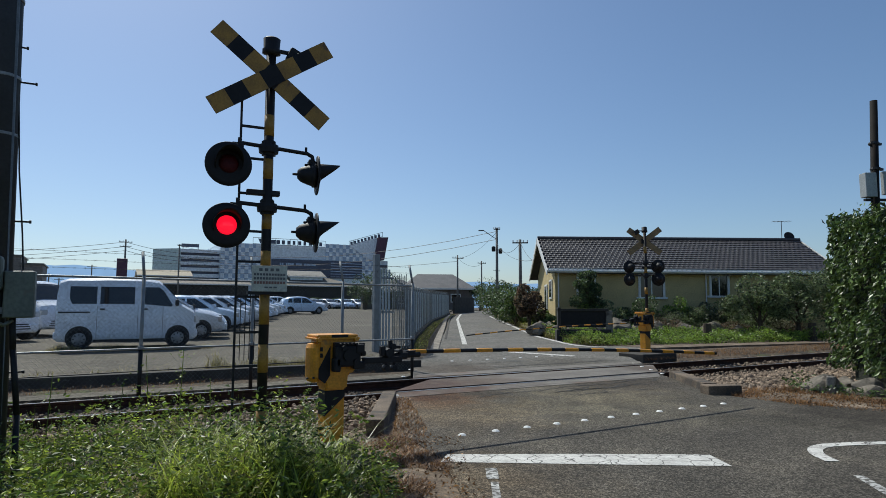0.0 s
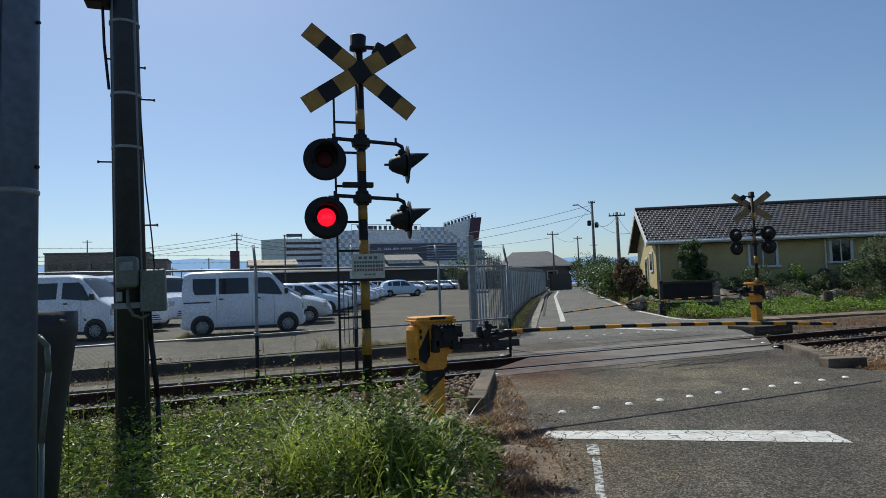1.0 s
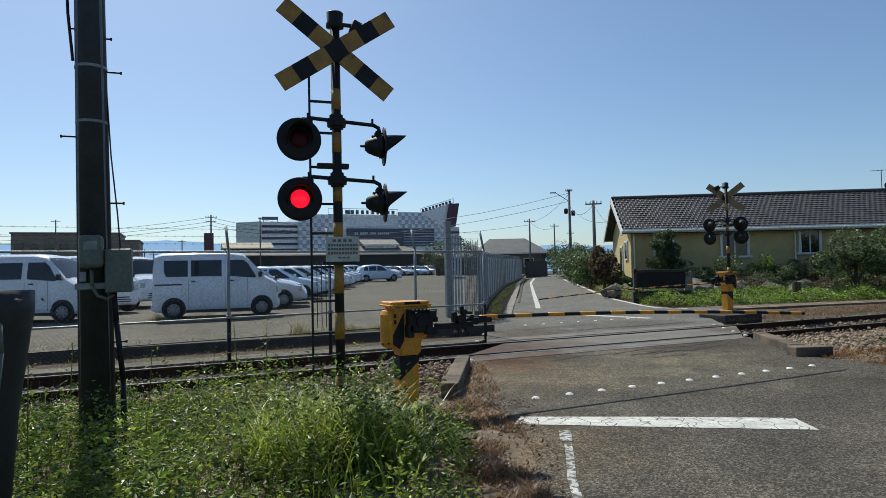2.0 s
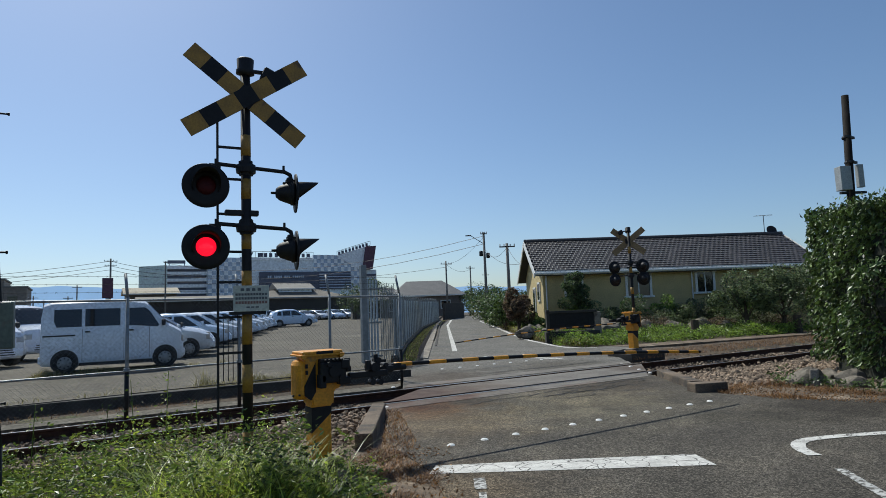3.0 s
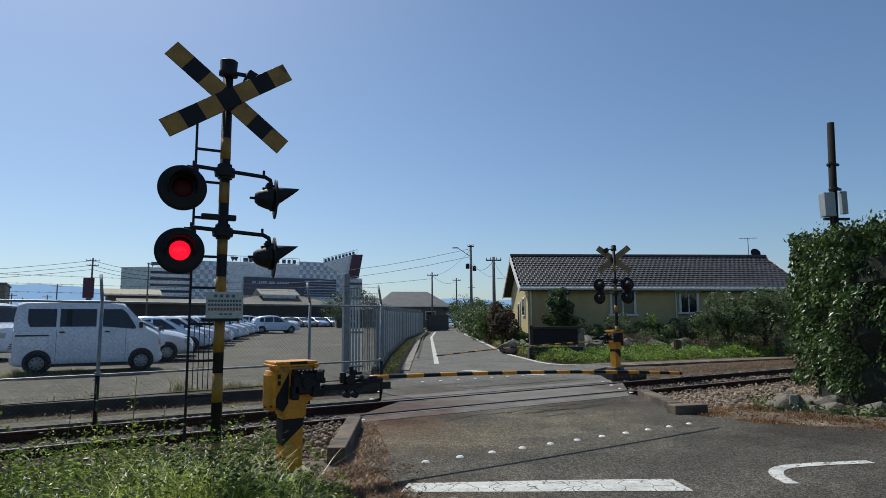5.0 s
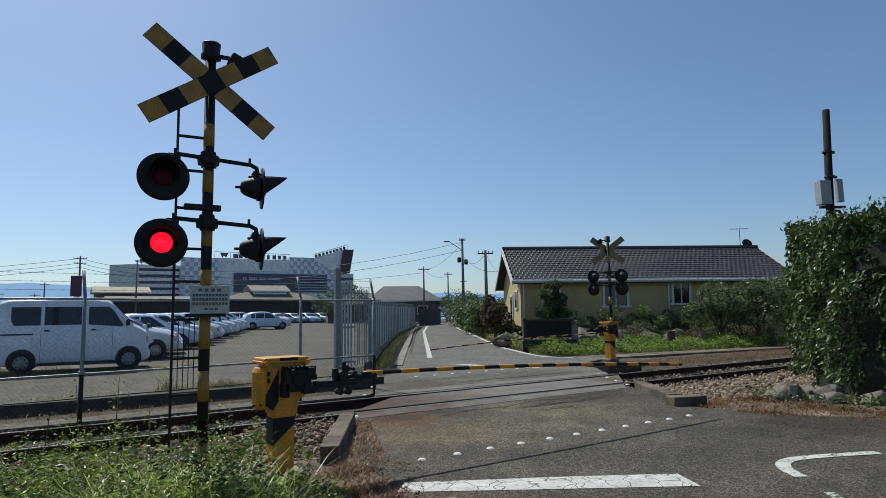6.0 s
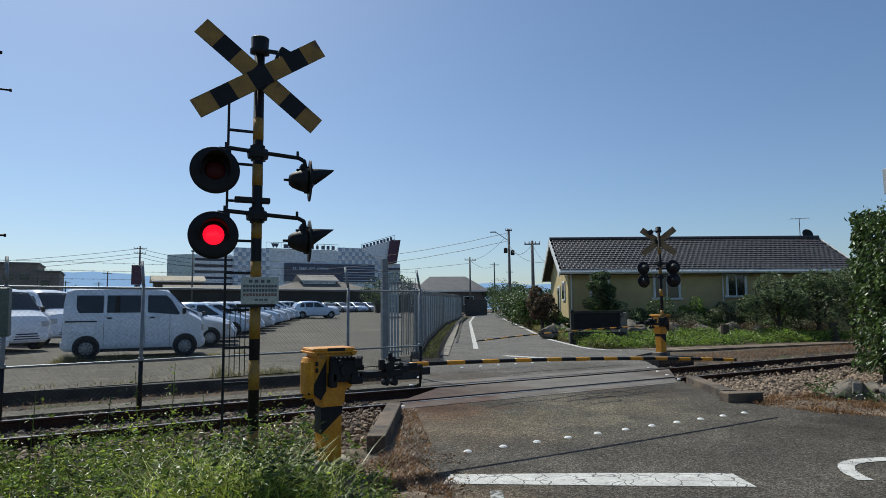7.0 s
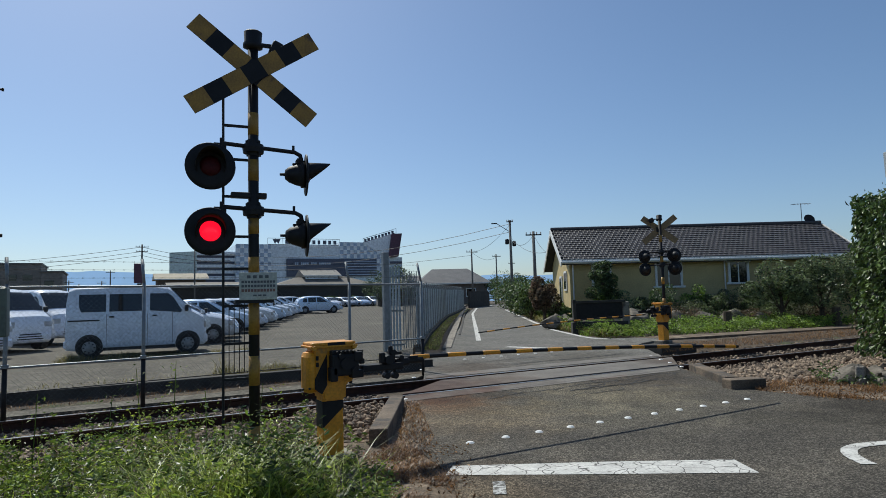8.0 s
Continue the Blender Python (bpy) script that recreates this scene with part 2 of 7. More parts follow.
def add_stain(m, centre, radius, colour):
    """A soft-edged stain with a ragged outline on the ground."""
    nt = m.node_tree
    b = nt.nodes["Principled BSDF"]
    src = b.inputs["Base Color"].links[0].from_socket
    tc = nt.nodes.new("ShaderNodeTexCoord")
    d = nt.nodes.new("ShaderNodeVectorMath")
    d.operation = "DISTANCE"
    d.inputs[1].default_value = centre
    nt.links.new(tc.outputs["Object"], d.inputs[0])
    n = nt.nodes.new("ShaderNodeTexNoise")
    n.inputs["Scale"].default_value, n.inputs["Detail"].default_value = 2.2, 8
    nt.links.new(tc.outputs["Object"], n.inputs["Vector"])
    k = nt.nodes.new("ShaderNodeMath")
    k.operation = "MULTIPLY_ADD"
    k.inputs[1].default_value = radius * 1.4
    nt.links.new(n.outputs[0], k.inputs[0])
    nt.links.new(d.outputs["Value"], k.inputs[2])
    r = nt.nodes.new("ShaderNodeMapRange")
    r.inputs[1].default_value, r.inputs[2].default_value = radius * 1.9, radius * 1.0
    nt.links.new(k.outputs[0], r.inputs[0])
    x = nt.nodes.new("ShaderNodeMix")
    x.data_type, x.blend_type = "RGBA", "MULTIPLY"
    x.inputs[7].default_value = (*colour, 1)
    nt.links.new(r.outputs[0], x.inputs[0])
    nt.links.new(src, x.inputs[6])
    nt.links.new(x.outputs[2], b.inputs["Base Color"])


add_speckle(ASPHALT, 75, 0.5, 2.3)
add_speckle(ASPHALT_FAR, 36, 0.75, 1.6)
add_speckle(LOT, 22, 0.75, 1.55)
add_stain(PANEL, (2.6, 0.7, 0), 1.3, (0.66, 0.54, 0.46))
add_stain(ASPHALT, (0.5, -2.0, 0), 1.5, (1.5, 1.34, 1.12))
add_stain(ASPHALT, (-0.9, -4.8, 0), 1.0, (1.5, 1.32, 1.08))
add_stain(ASPHALT, (3.6, -1.7, 0), 1.5, (1.25, 1.2, 1.1))
add_stain(ASPHALT, (5.4, -4.9, 0), 1.4, (0.62, 0.6, 0.58))
add_stain(ASPHALT, (1.6, -0.6, 0), 1.0, (0.7, 0.62, 0.56))
add_stain(ASPHALT, (5.0, -0.8, 0), 1.3, (0.75, 0.7, 0.66))
add_stain(ASPHALT_FAR, (3.5, 2.6, 0), 1.6, (0.62, 0.55, 0.5))
add_stain(ASPHALT_FAR, (6.6, 2.6, 0), 1.8, (0.75, 0.72, 0.68))
add_stain(PANEL, (1.2, 0.7, 0), 1.5, (0.6, 0.4, 0.3))
add_stain(ASPHALT, (1.0, -0.5, 0), 0.7, (0.95, 0.7, 0.55))
add_stain(PANEL, (7.6, 0.7, 0), 0.9, (0.55, 0.45, 0.38))
add_stain(PANEL, (0.9, 0.6, 0), 1.7, (0.62, 0.4, 0.29))
add_stain(ASPHALT, (0.9, -1.1, 0), 0.8, (0.95, 0.72, 0.58))
add_stain(ASPHALT, (2.6, -2.4, 0), 1.9, (1.22, 1.22, 1.12))
add_stain(ASPHALT, (3.9, -4.6, 0), 0.9, (0.72, 0.72, 0.7))
add_cracks(WHITE_LINE, 4.6, 0.026, (0.09, 0.085, 0.075))
WORN_LINE = mat("worn_road_paint", (0.55, 0.55, 0.52), (0.3, 0.3, 0.29), 6.0, 0.8, bump=0.4, spots=(0.085, 0.08, 0.07), spot_at=0.47, spot_scale=22)
HALL_LIGHT = mat("hall_cladding", (0.74, 0.78, 0.82), (0.7, 0.74, 0.78), 0.3, 0.6)
HALL_TEAL = mat("hall_grey_green", (0.74, 0.82, 0.87), (0.7, 0.78, 0.83), 0.3, 0.6)
HALL_GREEN = mat("hall_pale_green", (0.66, 0.76, 0.72), (0.62, 0.72, 0.68), 0.3, 0.6)
SHED_ROOF = mat("brown_grey_roof", (0.17, 0.15, 0.125), (0.12, 0.108, 0.09), 0.5, 0.8, bump=0.4, bscale=8)
TAN_ROOF = mat("tan_roof", (0.36, 0.31, 0.22), (0.3, 0.26, 0.19), 0.6, 0.8)
HALL_DARK = mat("hall_dark_blue", (0.085, 0.095, 0.14), (0.07, 0.078, 0.115), 0.3, 0.5)
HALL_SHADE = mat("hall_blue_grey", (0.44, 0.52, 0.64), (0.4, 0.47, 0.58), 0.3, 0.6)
HALL_WHITE = mat("hall_white_panel", (0.86, 0.88, 0.9), (0.8, 0.82, 0.85), 0.3, 0.5)
FENCE_LIGHT = mat("pale_fence_paint", (0.42, 0.47, 0.5), (0.34, 0.39, 0.42), 3.0, 0.5, 0.2)
PURPLE = mat("hall_purple", (0.1, 0.035, 0.065), (0.08, 0.03, 0.055), 0.3, 0.5)
# Distance haze over the hills is painted in: bluish base colour plus emission.
HILLM = mat("hill_haze_glow", (0.2, 0.28, 0.38), (0.18, 0.26, 0.36), 0.003, 1.0)
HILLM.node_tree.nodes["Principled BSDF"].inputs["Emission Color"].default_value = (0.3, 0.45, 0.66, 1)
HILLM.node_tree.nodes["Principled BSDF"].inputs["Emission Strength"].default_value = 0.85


# ---- mesh helpers ----
def part(name, bm, material, parent=None, label="", smooth=False):
    """Links a bmesh as one mesh object under a thing or a part."""
    me = bpy.data.meshes.new(name)
    bm.to_mesh(me)
    bm.free()
    me.materials.append(material)
    if smooth:
        for p in me.polygons:
            p.use_smooth = True
    ob = new(name, me)
    ob.parent = parent
    if label:
        ob["label"] = label
    return ob


def mesh_part(name, verts, faces, material, parent=None, label="", smooth=False):
    me = bpy.data.meshes.new(name)
    me.from_pydata([tuple(v) for v in verts], [], [tuple(f) for f in faces])
    me.update()
    me.materials.append(material)
    if smooth:
        for p in me.polygons:
            p.use_smooth = True
    ob = new(name, me)
    ob.parent = parent
    if label:
        ob["label"] = label
    return ob


def thing(name, label, category, m=None, group="", kind=""):
    ob = new(name)
    ob.empty_display_size = 0.1
    if m is not None:
        ob.matrix_basis = m
    return tagged(ob, label, category, group, kind)


def box(bm, c, s, m=None, bevel=0.0):
    """A box with centre c and full sizes s, turned by m."""
    g = bmesh.ops.create_cube(bm, size=1.0)["verts"]
    bmesh.ops.scale(bm, vec=s, verts=g)
    if bevel:
        es = list({e for v in g for e in v.link_edges})
        r = bmesh.ops.bevel(bm, geom=es, offset=bevel, segments=2, affect="EDGES", profile=0.5)
        g = list({v for f in r["faces"] for v in f.verts} | {v for v in g if v.is_valid})
    bmesh.ops.translate(bm, vec=c, verts=g)
    if m is not None:
        bmesh.ops.transform(bm, matrix=m, verts=g)
    return g


def tube(bm, p0, p1, r0, r1=None, n=12):
    p0, p1 = Vector(p0), Vector(p1)
    r1 = r0 if r1 is None else r1
    d = p1 - p0
    m = Matrix.Translation((p0 + p1) / 2) @ d.to_track_quat("Z", "Y").to_matrix().to_4x4()
    return bmesh.ops.create_cone(bm, cap_ends=True, segments=n, radius1=r0, radius2=r1, depth=d.length, matrix=m)["verts"]


def pipe(bm, pts, r, n=8):
    for a, b in zip(pts[:-1], pts[1:]):
        tube(bm, a, b, r, r, n)
    for a in pts[1:-1]:
        bmesh.ops.create_uvsphere(bm, u_segments=n, v_segments=6, radius=r, matrix=Matrix.Translation(a))


def sweep(bm, pts, r, n=6):
    """One continuous tube along a line of points."""
    pts = [Vector(p) for p in pts]
    rings = []
    for i, p in enumerate(pts):
        d = (pts[min(i + 1, len(pts) - 1)] - pts[max(i - 1, 0)]).normalized()
        side = d.cross(Vector((0, 0, 1)))
        side = side.normalized() if side.length > 0.05 else Vector((1, 0, 0))
        up = side.cross(d)
        rings.append([bm.verts.new(p + (side * math.cos(2 * math.pi * k / n) + up * math.sin(2 * math.pi * k / n)) * r) for k in range(n)])
    for a, b in zip(rings[:-1], rings[1:]):
        for k in range(n):
            bm.faces.new((a[k], a[(k + 1) % n], b[(k + 1) % n], b[k]))
    bm.faces.new(rings[0][::-1])
    bm.faces.new(rings[-1])


def prism(bm, pts, a, b, axis="y"):
    """A polygon in the plane across axis, pushed from a to b along it."""
    def at(p, d):
        return {"y": (p[0], d, p[1]), "x": (d, p[0], p[1]), "z": (p[0], p[1], d)}[axis]
    lo = [bm.verts.new(at(p, a)) for p in pts]
    hi = [bm.verts.new(at(p, b)) for p in pts]
    n = len(pts)
    bm.faces.new(lo)
    bm.faces.new(hi[::-1])
    for i in range(n):
        bm.faces.new((lo[i], hi[i], hi[(i + 1) % n], lo[(i + 1) % n]))
    bmesh.ops.recalc_face_normals(bm, faces=bm.faces)
    return lo + hi


def one(name, material, parent, fn, label="", smooth=False):
    bm = bmesh.new()
    fn(bm)
    return part(name, bm, material, parent, label, smooth)


def boxes(name, material, parent, items, bevel=0.0, label=""):
    bm = bmesh.new()
    for c, s in items:
        box(bm, c, s, bevel=bevel)
    return part(name, bm, material, parent, label)


RNG = np.random.default_rng(7)


def leaves(name, material, centres, size, parent=None, label="", up=0.3, aspect=0.5, jitter=0.5, way=None):
    """A cloud of small leaves, each a folded rhombus of four triangles' worth of area, turned at random."""
    n = len(centres)
    d = RNG.normal(size=(n, 3))
    d[:, 2] = d[:, 2] * 0.6 + up
    if way is not None:
        d = d * 0.45 + way
    d /= np.linalg.norm(d, axis=1)[:, None]
    w = np.cross(d, RNG.normal(size=(n, 3)))
    w /= np.linalg.norm(w, axis=1)[:, None]
    nrm = np.cross(d, w)
    s = (size * (1 + jitter * RNG.uniform(-1, 1, n)))[:, None]
    a = centres - d * s * 0.5
    b = centres + d * s * 0.5
    l = centres + w * s * aspect * 0.5 + nrm * s * 0.12
    r = centres - w * s * aspect * 0.5 + nrm * s * 0.12
    v = np.stack([a, l, b, r], 1).reshape(-1, 3)
    i = np.arange(n) * 4
    f = np.concatenate([np.stack([i, i + 1, i + 2], 1), np.stack([i, i + 2, i + 3], 1)])
    return mesh_part(name, v, f, material, parent, label)


def blades(name, material, bases, heights, width, parent=None, label="", lean=0.5, segs=3):
    """Bent grass blades that taper to a point."""
    n = len(bases)
    az = RNG.uniform(0, 2 * np.pi, n)
    out = np.stack([np.cos(az), np.sin(az), 0 * az], 1)
    side = np.stack([-np.sin(az), np.cos(az), 0 * az], 1)
    ln = (lean * RNG.uniform(0.2, 1.2, n) * heights)[:, None]
    rows = []
    for k in range(segs + 1):
        t = k / segs
        c = bases + out * ln * t * t + np.array([0, 0, 1.0]) * (heights[:, None] * (t - 0.25 * t * t * (lean > 0.4)))
        wd = width * (1 - t * 0.95)
        rows += [c - side * wd / 2, c + side * wd / 2]
    m = 2 * (segs + 1)
    v = np.stack(rows, 1).reshape(-1, 3)
    i = np.arange(n) * m
    f = np.concatenate([np.stack([i + 2 * k, i + 2 * k + 1, i + 2 * k + 3, i + 2 * k + 2], 1) for k in range(segs)])
    return mesh_part(name, v, f, material, parent, label)


def rise(y):
    """The land climbs gently beyond the track."""
    return min(0.018 * max(0.0, y - 1.8), 1.1)


def wobble(x, y, s, a):
    return a * noise.noise((x * s, y * s, 3.1))


# ---- ground, road, lot, track ----
def sheet(name, pts, material, dz, label, category, flat=None, step=1.0):
    """A paved area: a filled outline that follows the land, with a skirt so that it has thickness."""
    bm = bmesh.new()
    ring = []
    for (x0, y0), (x1, y1) in zip(pts, pts[1:] + pts[:1]):
        k = max(1, int(math.hypot(x1 - x0, y1 - y0) / 4))
        ring += [(x0 + (x1 - x0) * i / k, y0 + (y1 - y0) * i / k) for i in range(k)]
    vs = [bm.verts.new((x, y, 0)) for x, y in ring]
    face = bm.faces.new(vs)
    if face.normal.z < 0:
        face.normal_flip()
    bmesh.ops.triangulate(bm, faces=[face])
    for q in (5, 9, 14, 20, 28, 40, 63.0):
        bmesh.ops.bisect_plane(bm, geom=bm.verts[:] + bm.edges[:] + bm.faces[:], plane_co=(0, q, 0), plane_no=(0, 1, 0))
    for v in bm.verts:
        v.co.z = (rise(v.co.y) if flat is None else flat) + dz
    bmesh.ops.recalc_face_normals(bm, faces=bm.faces)
    if sum(f.normal.z for f in bm.faces) < 0:
        bmesh.ops.reverse_faces(bm, faces=bm.faces)
    ex = bmesh.ops.extrude_edge_only(bm, edges=[e for e in bm.edges if e.is_boundary])
    bmesh.ops.translate(bm, vec=(0, 0, -0.14), verts=[g for g in ex["geom"] if isinstance(g, bmesh.types.BMVert)])
    return tagged(part(name, bm, material), label, category, kind="structure")


def build_ground():
    xs = [-1500, -700, -300, -120, -60] + [-30 + i * 1.0 for i in range(71)] + [60, 120, 300, 700, 1500]
    ys = [-1500, -500, -150, -60, -30] + [-20 + i * 0.5 for i in range(81)] + [26, 40, 63, 120, 300, 800, 1800]
    v, f = [], []
    for y in ys:
        for x in xs:
            z = rise(y) - 0.06
            if -1.3 < y < 2.6:
                z = -0.28
            elif abs(x) < 40 and abs(y) < 30:
                z += wobble(x, y, 0.6, 0.03)
            if -1.3 > y > -9 and x < -1:
                z -= 0.05
            v.append((x, y, z))
    n = len(xs)
    for j in range(len(ys) - 1):
        for i in range(n - 1):
            f.append((j * n + i, j * n + i + 1, (j + 1) * n + i + 1, (j + 1) * n + i))
    tagged(mesh_part("ground", v, f, SOIL, smooth=True), "bare brown soil with dry grass stubble", "ground", kind="structure")


build_ground()
NEAR_ROAD = [(0.72, -0.12), (-0.55, -2.9), (-0.62, -3.5), (-0.74, -4.25), (-1.13, -5.2), (-1.5, -5.85), (-2.35, -8.0), (-3.4, -14), (-6, -30), (30, -30), (26, -12), (12, -7.9), (7.4, -6.2), (6.2, -5.2), (5.25, -4.0), (5.1, -2.75), (6.75, -0.12)]
sheet("road_1", NEAR_ROAD, ASPHALT, 0.0, "grey worn asphalt road before the crossing", "road", flat=0.0)
FAR_ROAD = [(1.9, 1.62), (3.2, 4.2), (4.9, 6.4), (10.1, 14.8), (19.5, 30.3), (27.7, 43), (36, 53), (60, 72), (61, 67), (38, 48.5), (28, 36), (20.2, 24.2), (15.4, 16.1), (12.7, 11.3), (11.2, 7.9), (11.0, 6.3), (26, 3.9), (26, 3.5), (12.0, 5.1), (10.2, 4.3), (8.2, 1.62)]
sheet("road_2", FAR_ROAD, ASPHALT_FAR, 0.0, "pale grey asphalt lane curving away beyond the track", "road")
sheet("parking_lot", [(-70, 3.62), (2.6, 3.62), (4.4, 7.4), (7.2, 12.6), (15.3, 26.4), (26.1, 43), (34, 55), (44, 104), (-70, 104)], LOT, 0.075, "pale dusty asphalt of the car park", "car park")


def build_track():
    # rails with head, web and foot
    prof = [(-0.065, -0.153), (0.065, -0.153), (0.065, -0.14), (0.01, -0.12), (0.01, -0.045), (0.034, -0.03), (0.034, -0.004), (0.026, 0.0), (-0.026, 0.0), (-0.034, -0.004), (-0.034, -0.03), (-0.01, -0.045), (-0.01, -0.12), (-0.065, -0.14)]
    for y in (0.0, 1.5):
        t = thing("rail", "rusty brown steel rail with a polished running head", "rail", Matrix.Translation((0, y, 0)), "rails of the single track")
        one("rail_body", RUST, t, lambda bm: prism(bm, prof, -45, 70, "x"))
        one("rail_head", RAILTOP, t, lambda bm: box(bm, (12.5, 0, 0.0015), (115, 0.042, 0.003)), "bright polished steel strip")
    # sleepers outside the crossing
    s0 = None
    for k in range(-30, 60):
        x = k * 0.62
        if 0.6 < x < 7.6:
            continue
        if s0 is None:
            bm = bmesh.new()
            box(bm, (0, 0, 0), (0.22, 2.4, 0.15), bevel=0.012)
            s0 = tagged(part("sleeper", bm, SLEEPER), "dark weathered railway sleeper bedded in ballast", "sleeper", "sleepers of the track")
            s0.location = (x, 0.75, -0.235)
        else:
            copy_thing(s0, Matrix.Translation((x, 0.75, -0.235)))
    # crossing deck: between the rails and outer strips
    tagged(one("crossing_deck", PANEL, None, lambda bm: prism(bm, [(0.82, 0.18), (2.12, 1.32), (8.22, 1.32), (7.1, 0.18)], -0.2, 0.0, "z")), "smooth grey paved strip between the rails", "deck", kind="structure")
    tagged(one("crossing_edge", PANEL, None, lambda bm: prism(bm, [(0.72, -0.118), (0.8, -0.05), (6.85, -0.05), (6.76, -0.118)], -0.2, 0.002, "z")), "narrow paved edge along the near rail", "deck", kind="structure")
    tagged(one("crossing_edge.001", PANEL, None, lambda bm: prism(bm, [(1.8, 1.55), (1.92, 1.618), (8.22, 1.618), (8.1, 1.55)], -0.2, 0.002, "z")), "narrow paved edge along the far rail", "deck", kind="structure")
    tagged(one("crossing_apron", PANEL, None, lambda bm: prism(bm, [(0.5, -0.58), (0.72, -0.125), (6.74, -0.125), (6.3, -0.58)], -0.1, 0.006, "z")), "pale paved strip along the near rail", "deck", kind="structure")
    tagged(one("crossing_apron.001", PANEL, None, lambda bm: prism(bm, [(1.93, 1.625), (2.25, 2.1), (8.6, 2.1), (8.2, 1.625)], -0.1, 0.01, "z")), "pale paved strip along the far rail", "deck", kind="structure")
    # ballast stones
    n, near = 20000, 11500
    x = np.concatenate([RNG.uniform(-7.5, 0.9, near), RNG.uniform(6.2, 24, n - near)])
    y = RNG.uniform(-1.5, 2.75, n)
    y[near:] -= 0.4
    left = x < 3
    keep = ~((y > -1.5) & (y < 2.6) & (x > 0.75 + 0.95 * np.maximum(y, -0.3) + 0.25) & left)
    keep &= ~((x > 3) & (x < 6.9 + 0.85 * (y - 0.0)))
    keep &= ~((np.abs(y) < 0.07) | (np.abs(y - 1.5) < 0.07))
    keep &= ~((x > 3) & (y < -1.5) & (x < 8.5))
    x, y = x[keep], y[keep]
    z = np.where((y > 0.05) & (y < 1.45), -0.17, -0.13) + RNG.uniform(-0.03, 0.02, len(x))
    z = np.where(x > 3, z + 0.03, z)
    z = np.where(y < -0.5, z - (-0.5 - y) * 0.05 * (x < 3), z)
    stones("ballast", x, y, z, 0.032, BALLAST, "rusty brown and grey crushed stone beside the rails")
    # thicker bank of stones on the lit verge
    n = 15000
    x = RNG.uniform(5.4, 13, n)
    y = RNG.uniform(-3.3, -0.3, n)
    keep = (y > -2.85 - (x - 6.2) * 0.25) & (y < -0.45)
    keep &= (x > 6.95 + (y + 0.45) * 0.87)
    x, y = x[keep], y[keep]
    stones("ballast.001", x, y, -0.06 - 0.12 * np.clip((y + 1.3) / 0.9, 0, 1) + RNG.uniform(-0.03, 0.06, len(x)), 0.042, BALLAST, "sunlit bank of brown crushed stone")


def stones(name, x, y, z, r, material, label):
    bm = bmesh.new()
    bmesh.ops.create_icosphere(bm, subdivisions=1, radius=1.0)
    base = np.array([v.co[:] for v in bm.verts])
    faces = np.array([[v.index for v in f.verts] for f in bm.faces])
    bm.free()
    n, k = len(x), len(base)
    s = r * RNG.uniform(0.5, 1.4, (n, 1, 1)) * RNG.uniform(0.6, 1.2, (n, 1, 3))
    v = base[None] * (1 + 0.3 * RNG.uniform(-1, 1, (n, k, 1))) * s
    a = RNG.uniform(0, 6.28, n)
    c, q = np.cos(a)[:, None], np.sin(a)[:, None]
    vx = v[:, :, 0] * c - v[:, :, 1] * q + x[:, None]
    vy = v[:, :, 0] * q + v[:, :, 1] * c + y[:, None]
    vz = v[:, :, 2] + z[:, None]
    verts = np.stack([vx, vy, vz], 2).reshape(-1, 3)
    f = (faces[None] + (np.arange(n) * k)[:, None, None]).reshape(-1, 3)
    return tagged(mesh_part(name, verts, f, material), label, "gravel", kind="stuff")


n = 1500
px, py = RNG.uniform(-1.9, 0.4, n), RNG.uniform(-3.1, -0.3, n)
ok = (px < -0.98 + (py + 2.95) * 0.52) & (px > -2.4 + (py + 3.1) * 0.5)
px, py = px[ok], py[ok]
stones("ballast.002", px, py, -0.03 + RNG.uniform(-0.03, 0.04, len(px)), 0.036, BALLAST, "brown crushed stone beside the kerb")
build_track()
sheet("dirt_track", [(12.3, 5.02), (26, 3.42), (26, 4.0), (11.9, 6.1)], VERGE_SOIL, 0.006, "pale trodden dirt path beside the garden", "path")


BLACK_TAR = mat("crack_tar", (0.03, 0.03, 0.03), (0.02, 0.02, 0.02), 20, 0.9)


